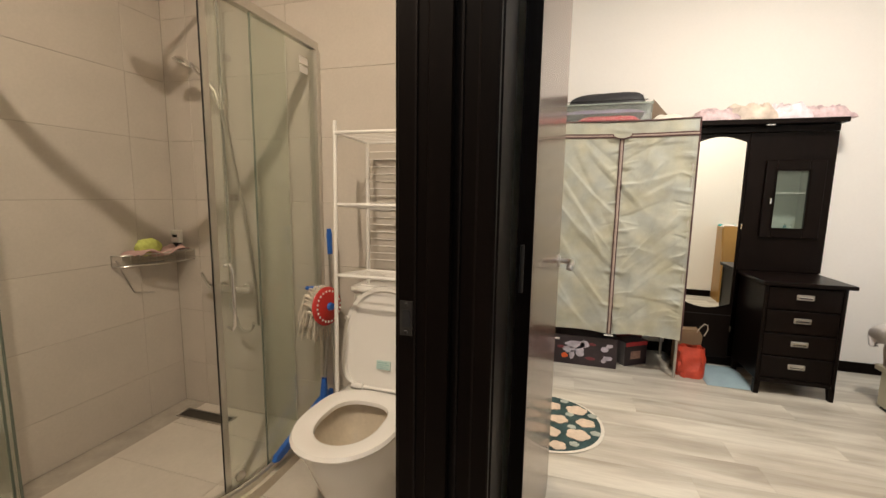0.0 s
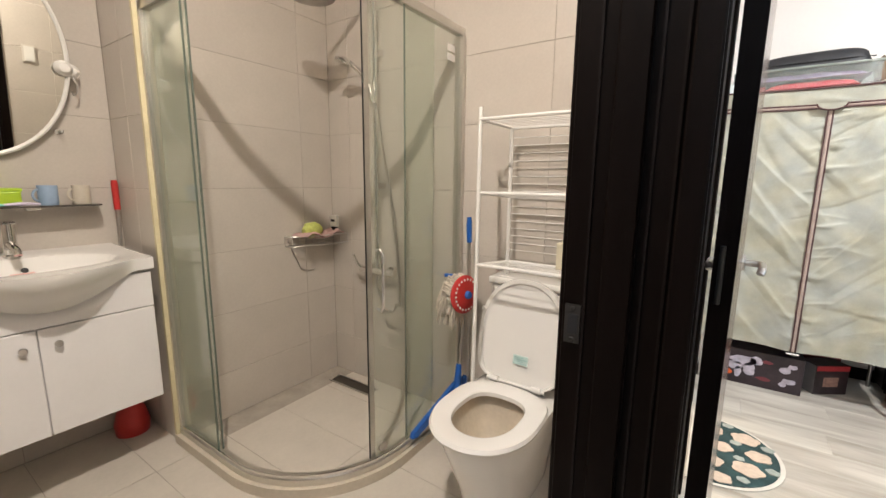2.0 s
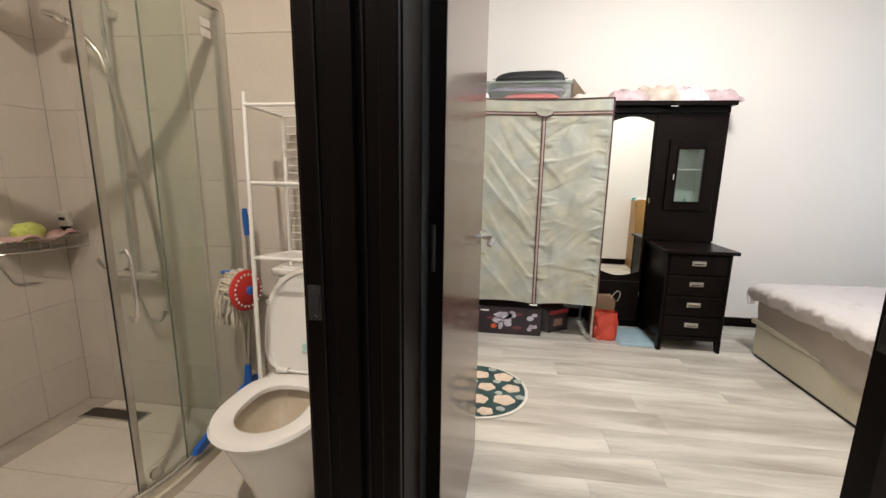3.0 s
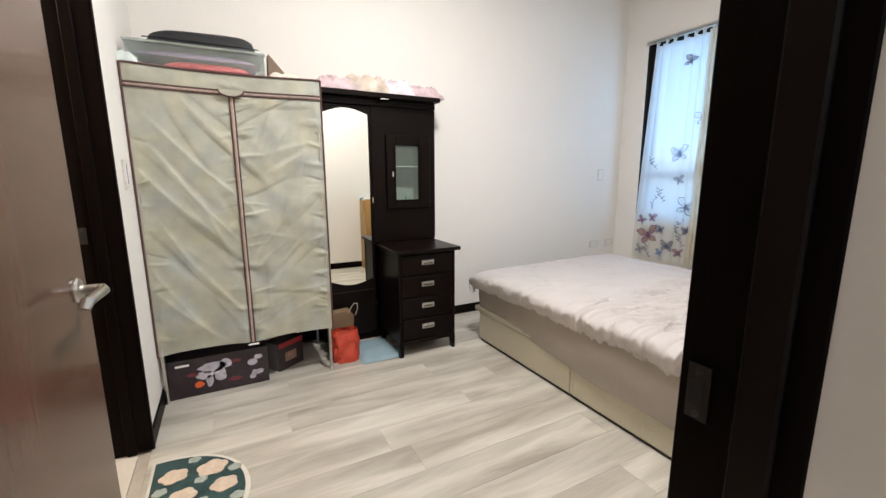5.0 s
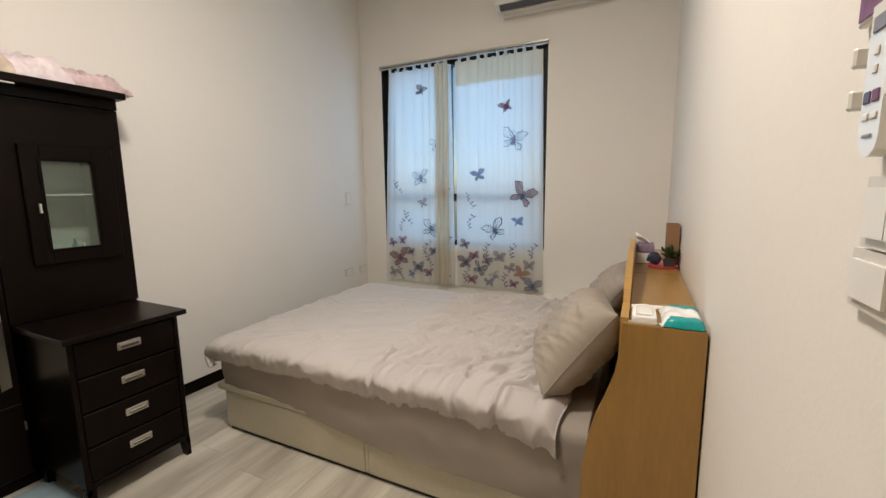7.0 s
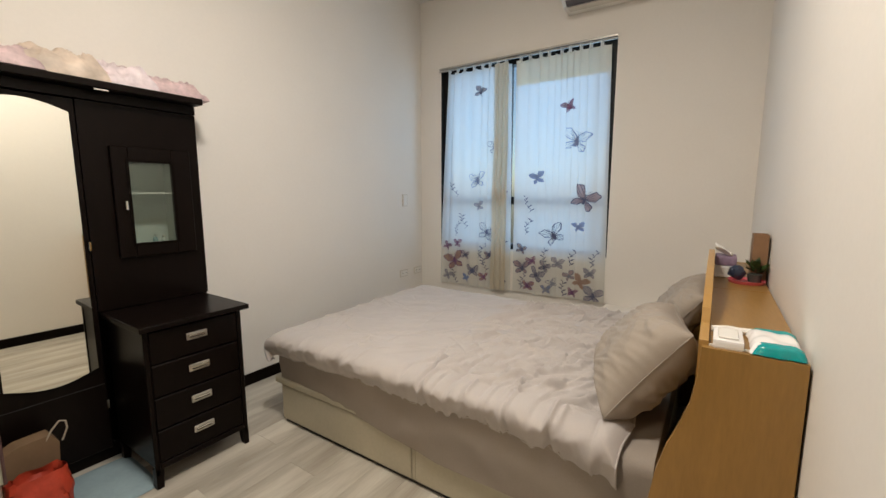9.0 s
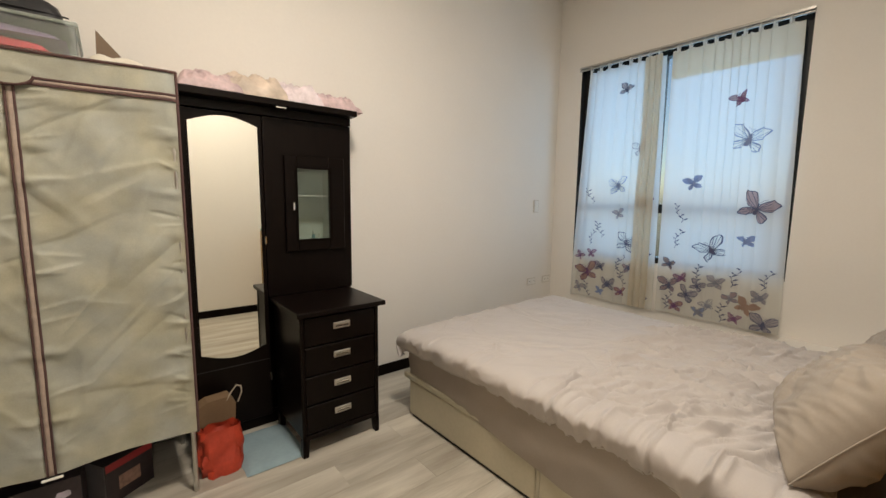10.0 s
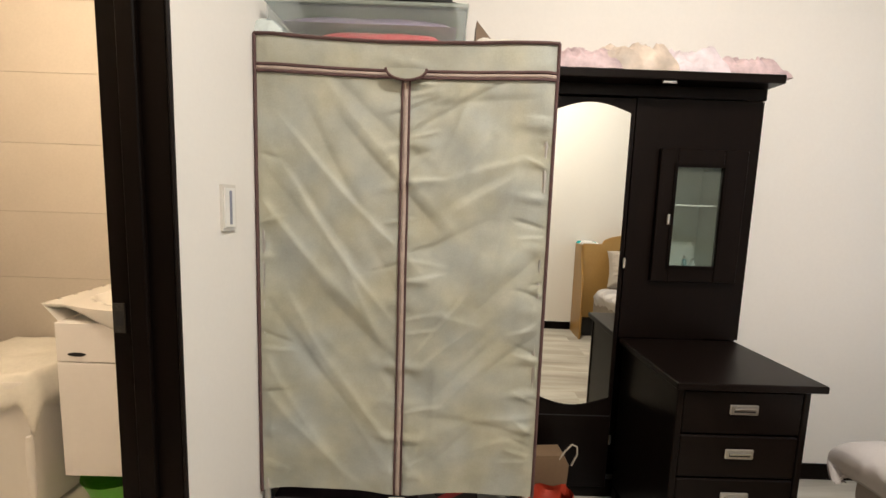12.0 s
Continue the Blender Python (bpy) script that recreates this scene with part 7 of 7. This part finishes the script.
bmt = thing("blue_cushion", (1.20, 3.28, 0.0), "flat pale blue cushion lying on the floor", "cushion")
part("pad", lump(1.06, 1.345, 3.085, 3.46, 0.0, 0.022, 4, 0.2, 20), mat("pale_blue_cloth", (0.24, 0.33, 0.37), 0.85, var=0.08, bump=0.3, bump_scale=200), bmt, "", 2)

# floor mat at the ensuite door
fm = thing("door_mat", (0.13, 2.29, 0.0), "dark green half-round mat with cream flowers", "mat")
MCX, MCY, MRX, MRY = -0.028, 2.29, 0.368, 0.302


def half(r, n=40):
    return [(MCX + MRX * r * math.cos(radians(-90 + 180 * k / n)) ** 0.8 if 0 < k < n else MCX, MCY + MRY * r * math.sin(radians(-90 + 180 * k / n))) for k in range(n + 1)]


part("border", prism(B(), half(1.0), lambda a, b, d: Vector((a, b, d)), 0.0005, 0.006), mat("cream_binding", (0.60, 0.57, 0.50), 0.9, bump=0.3, bump_scale=300), fm)
part("carpet", prism(B(), [(max(a, MCX + 0.012), b) for a, b in half(0.95)], lambda a, b, d: Vector((a, b, d)), 0.0062, 0.010), mat("bottle_green_pile", (0.025, 0.055, 0.055), 0.95, var=0.5, scale=12, fine=0.2, fine_scale=150, bump=0.6, bump_scale=350), fm)
FLW = mat("cream_flower_pile", (0.56, 0.45, 0.35), 0.95, var=0.12, scale=30, bump=0.5, bump_scale=350)
FLW2 = mat("pale_sage_pile", (0.33, 0.36, 0.32), 0.95, var=0.2, scale=30, bump=0.5, bump_scale=350)
random.seed(14)
FLOWERS = [(0.06, 2.45, 0.052), (0.20, 2.44, 0.058), (0.10, 2.31, 0.050), (0.245, 2.31, 0.050), (0.06, 2.17, 0.052), (0.20, 2.18, 0.060), (0.10, 2.055, 0.042), (0.285, 2.40, 0.026), (0.16, 2.38, 0.024), (0.17, 2.25, 0.022), (0.29, 2.22, 0.026), (0.13, 2.53, 0.024), (0.02, 2.37, 0.026), (0.02, 2.25, 0.022), (0.18, 2.09, 0.024), (0.03, 2.07, 0.022)]
for k, (x, y, r) in enumerate(FLOWERS):
    pts = [(x + r * (0.86 + 0.2 * abs(math.sin(2.5 * a + k))) * math.cos(a), y + r * 0.86 * (0.86 + 0.2 * abs(math.sin(2.5 * a + k))) * math.sin(a)) for a in (2 * math.pi * i / 30 for i in range(30))]
    part("flower", prism(B(), pts, lambda a, b, d: Vector((a, b, d)), 0.0102, 0.0135), FLW if r > 0.03 else FLW2, fm)

# ---- ensuite, as far as the doorway shows it ----
ev = thing("ensuite_vanity", (-0.65, 3.55, 0.16), "white ensuite washbasin cabinet with a drawer", "cabinet")
bar(ev, "carcass", WHITEG, (-0.905, -0.33, 3.345, 3.778, 0.165, 0.785), bevel=0.003)
bar(ev, "drawer_front", WHITEG, (-0.905, -0.33, 3.326, 3.3445, 0.632, 0.785), bevel=0.003)
bar(ev, "door", WHITEG, (-0.905, -0.62, 3.326, 3.3445, 0.165, 0.627), bevel=0.003)
bar(ev, "door", WHITEG, (-0.617, -0.33, 3.326, 3.3445, 0.165, 0.627), bevel=0.003)
part("finger_slot", prism(B(), [(0.035 * math.cos(radians(a)), 0.008 * math.sin(radians(a))) for a in range(0, 360, 20)], lambda a, b, d: Vector((-0.825 + a, d, 0.662 + b)), 3.3245, 3.3255), BLACK, ev)
eb = thing("ensuite_washbasin", (-0.65, 3.55, 0.80), "white porcelain ensuite washbasin with a pointed rim", "washbasin")


def eb_front(x):
    k = min(1, max(0, (x + 0.955) / 0.68))
    return 3.345 - 0.075 * math.sin(math.pi * min(1, max(0, (k - 0.08) / 0.84))) ** 1.2


def eb_top(u, v):
    x = -0.965 + 0.68 * u
    y = 3.777 + (eb_front(x) - 3.777) * v
    e = ((x + 0.62) / 0.25) ** 2 + ((y - 3.52) / 0.17) ** 2
    return Vector((x, y, 0.852 + 0.012 * (1 - v) - (0.10 * (1 - e) ** 0.6 if e < 1 else 0)))


bm = B()
sheet(bm, eb_top, 44, 30)
sheet(bm, lambda u, v: Vector((-0.965 + 0.68 * u + 0.02 * v * (1 - u), eb_front(-0.965 + 0.68 * u) + v * v * 0.05, 0.852 - v * (0.03 + (3.345 - eb_front(-0.965 + 0.68 * u)) * 0.9))), 44, 10)
sheet(bm, lambda u, v: Vector((-0.965 + 0.06 * v, 3.777 - 0.432 * u, 0.864 - 0.012 * u - v * 0.068)), 12, 6)
bmesh.ops.remove_doubles(bm, verts=bm.verts, dist=0.0006)
bmesh.ops.recalc_face_normals(bm, faces=bm.faces)
part("bowl", bm, PORC, eb, "", True)
lb_ = thing("laundry_bin", (-1.25, 3.5, 0.0), "white bin with a crumpled cloth over its lid", "bin")
part("bin", box(B(), -1.47, -1.0, 3.30, 3.72, 0.0, 0.56, 0.05, 4), WHITEP, lb_, "", True)
bm = B()
sheet(bm, lambda u, v: Vector((-1.48 + 0.52 * u, 3.275 + 0.46 * v, 0.575 + 0.012 * rnoise(u * 5, v * 5, 2) - 0.10 * max(0, (0.12 - v) / 0.12) ** 1.5 * (1 + 0.6 * rnoise(u * 7, 0, 3)) - 0.12 * max(0, (u - 0.9) / 0.1) ** 1.5 * (1 + 0.6 * rnoise(v * 7, 1, 3)))), 40, 40, 0.004)
part("cloth", bm, mat("white_towel", (0.72, 0.70, 0.64), 0.9, var=0.06, bump=0.5, bump_scale=250), lb_, "crumpled white cloth", 2)
tbz = thing("toilet_brush", (-0.86, 3.16, 0.0), "white toilet brush in its holder", "brush")
part("holder", lathe(B(), [(0.0, 0.0), (0.045, 0.0), (0.05, 0.01), (0.042, 0.13), (0.038, 0.13), (0.0, 0.12)], (-0.86, 3.16, -0.003), 20), WHITEP, tbz, "", True)
part("handle", tube(B(), [(-0.86, 3.16, 0.12), (-0.86, 3.16, 0.40), (-0.86, 3.16, 0.43)], [0.011, 0.012, 0.008], 12), WHITEP, tbz, "", True)
gbs = thing("green_basin", (-0.80, 3.45, 0.0), "bright green plastic basin under the cabinet", "basin")
part("bowl", lathe(B(), [(0.0, 0.0), (0.11, 0.0), (0.14, 0.11), (0.15, 0.115), (0.143, 0.105), (0.108, 0.008), (0.0, 0.008)], (-0.78, 3.47, -0.003), 28), mat("bright_green_plastic", (0.09, 0.42, 0.02), 0.35), gbs, "", True)

# ---- ceiling lamps ----
for nm, c, r, lab in (("bedroom_ceiling_lamp", (BED_LAMP[0], BED_LAMP[1], CZ), 0.2, "round white bedroom ceiling lamp"), ("bathroom_ceiling_lamp", (BATH_LAMP[0], BATH_LAMP[1], BZ), 0.1, "round white bathroom ceiling lamp")):
    ob = thing(nm, c, lab, "ceiling lamp")
    part("base", lathe(B(), [(0.0, 0.0), (r, 0.0), (r, -0.03), (0.0, -0.03)], c, 28), WHITEP, ob, "", True)

# ---- tiles and planks ----
def slab_mesh(name, sx, sy, sz, bev, material):
    """A thin slab with chamfered top edges, its top in the +z direction."""
    me = bpy.data.meshes.new(name)
    a, b = sx / 2, sy / 2
    vs = [(-a, -b, 0), (a, -b, 0), (a, b, 0), (-a, b, 0), (-a, -b, sz - bev), (a, -b, sz - bev), (a, b, sz - bev), (-a, b, sz - bev),
          (-a + bev, -b + bev, sz), (a - bev, -b + bev, sz), (a - bev, b - bev, sz), (-a + bev, b - bev, sz)]
    fs = [(0, 1, 5, 4), (1, 2, 6, 5), (2, 3, 7, 6), (3, 0, 4, 7), (4, 5, 9, 8), (5, 6, 10, 9), (6, 7, 11, 10), (7, 4, 8, 11), (8, 9, 10, 11)]
    me.from_pydata(vs, [], fs)
    me.materials.append(material)
    return me


SLABS = {}


def slab(name, parent, centre, sx, sy, sz, bev, material, rot):
    key = (name, round(sx, 4), round(sy, 4), material.name)
    if key not in SLABS:
        SLABS[key] = slab_mesh(name, sx, sy, sz, bev, material)
    ob = new(name, SLABS[key])
    ob.parent = parent
    ob.matrix_basis = Matrix.Translation(centre) @ rot
    return ob


def cuts(lo, hi, start, step):
    """Joint places between lo and hi, one of them at start."""
    c = [lo]
    k = math.ceil((lo - start) / step + 1e-6)
    while start + k * step < hi - 1e-4:
        if start + k * step > lo + 1e-4:
            c.append(start + k * step)
        k += 1
    return c + [hi]


GAP = 0.0022


def tile_wall(parent, axis, at, face, a0, a1, z0, z1, astart, zstart, material=TILE):
    """Tiles 600 x 300 on a wall. axis: the way along it; face: +1 or -1, the way it looks."""
    if axis == "x":
        rot = Matrix(((1, 0, 0, 0), (0, 0, float(face), 0), (0, 1, 0, 0), (0, 0, 0, 1)))
    else:
        rot = Matrix(((0, 0, float(face), 0), (1, 0, 0, 0), (0, 1, 0, 0), (0, 0, 0, 1)))
    ca, cz = cuts(a0, a1, astart, 0.62), cuts(z0, z1, zstart, 0.3185)
    for p, q in zip(ca, ca[1:]):
        for r, s in zip(cz, cz[1:]):
            if q - p < 0.012 or s - r < 0.012:
                continue
            m, z = (p + q) / 2, (r + s) / 2
            c = (m, at - face * 0.008, z) if axis == "x" else (at - face * 0.008, m, z)
            slab("tile", parent, c, q - p - GAP, s - r - GAP, 0.008, 0.0012, material, rot)


ZS = 0.247
tile_wall(bath_n, "x", NY, -1, PX, -0.214, 0.0, BZ, -0.659, ZS)
tile_wall(bath_p, "y", PX, 1, PY, NY, 0.0, BZ, 1.645, ZS)
tile_wall(bath_p, "x", PY, -1, VX, PX - 0.0, 0.0, BZ, VX + 0.2, ZS)
tile_wall(bath_w, "y", VX, 1, SY, PY, 0.0, BZ, 0.405, ZS)
tile_wall(bath_s, "x", SY, 1, VX, -0.24, 0.0, BZ, -0.659, ZS)
tile_wall(bath_e, "y", -0.222, -1, 0.80, NY, 0.0, BZ, 1.1, ZS)
tile_wall(ens_w, "y", -1.62, 1, 1.95, 3.78, 0.0, BZ, 2.4, 0.22)
tile_wall(ens_n, "x", 3.78, -1, -1.62, -0.22, 0.0, BZ, -1.0, 0.22)

bath_floor = bpy.data.objects["bathroom_floor"]
cx, cy = cuts(VX, -0.075, -1.30, 0.62), cuts(SY, NY, 0.40, 0.31)
for i, (p, q) in enumerate(zip(cx, cx[1:])):
    for r, s in zip(cy, cy[1:]):
        if (p + q) / 2 < PX and r > PY - 0.01:
            continue
        if q - p > 0.012 and s - r > 0.012:
            slab("floor_tile", bath_floor, ((p + q) / 2, (r + s) / 2, -0.008), q - p - GAP, s - r - GAP, 0.008, 0.001, TILE_F, Matrix.Identity(4))

# pale oak vinyl planks, staggered
floor = bpy.data.objects["floor"]
random.seed(8)
PW, PL = 0.183, 1.22
y = -2.2
while y < FY:
    y1 = min(y + PW, FY)
    x = -0.22 - random.random() * PL
    xe = 2.2 if y < RY else WX
    while x < xe:
        x1 = min(x + PL, xe)
        x0 = max(x, -0.07 if (y < RY) else LX)
        if x1 - x0 > 0.05:
            o = slab("plank", floor, ((x0 + x1) / 2, (y + y1) / 2, -0.012), x1 - x0 - 0.0005, y1 - y - 0.0005, 0.012, 0.0007, PLANK, Matrix.Identity(4))
        x = x + PL
    y = y1
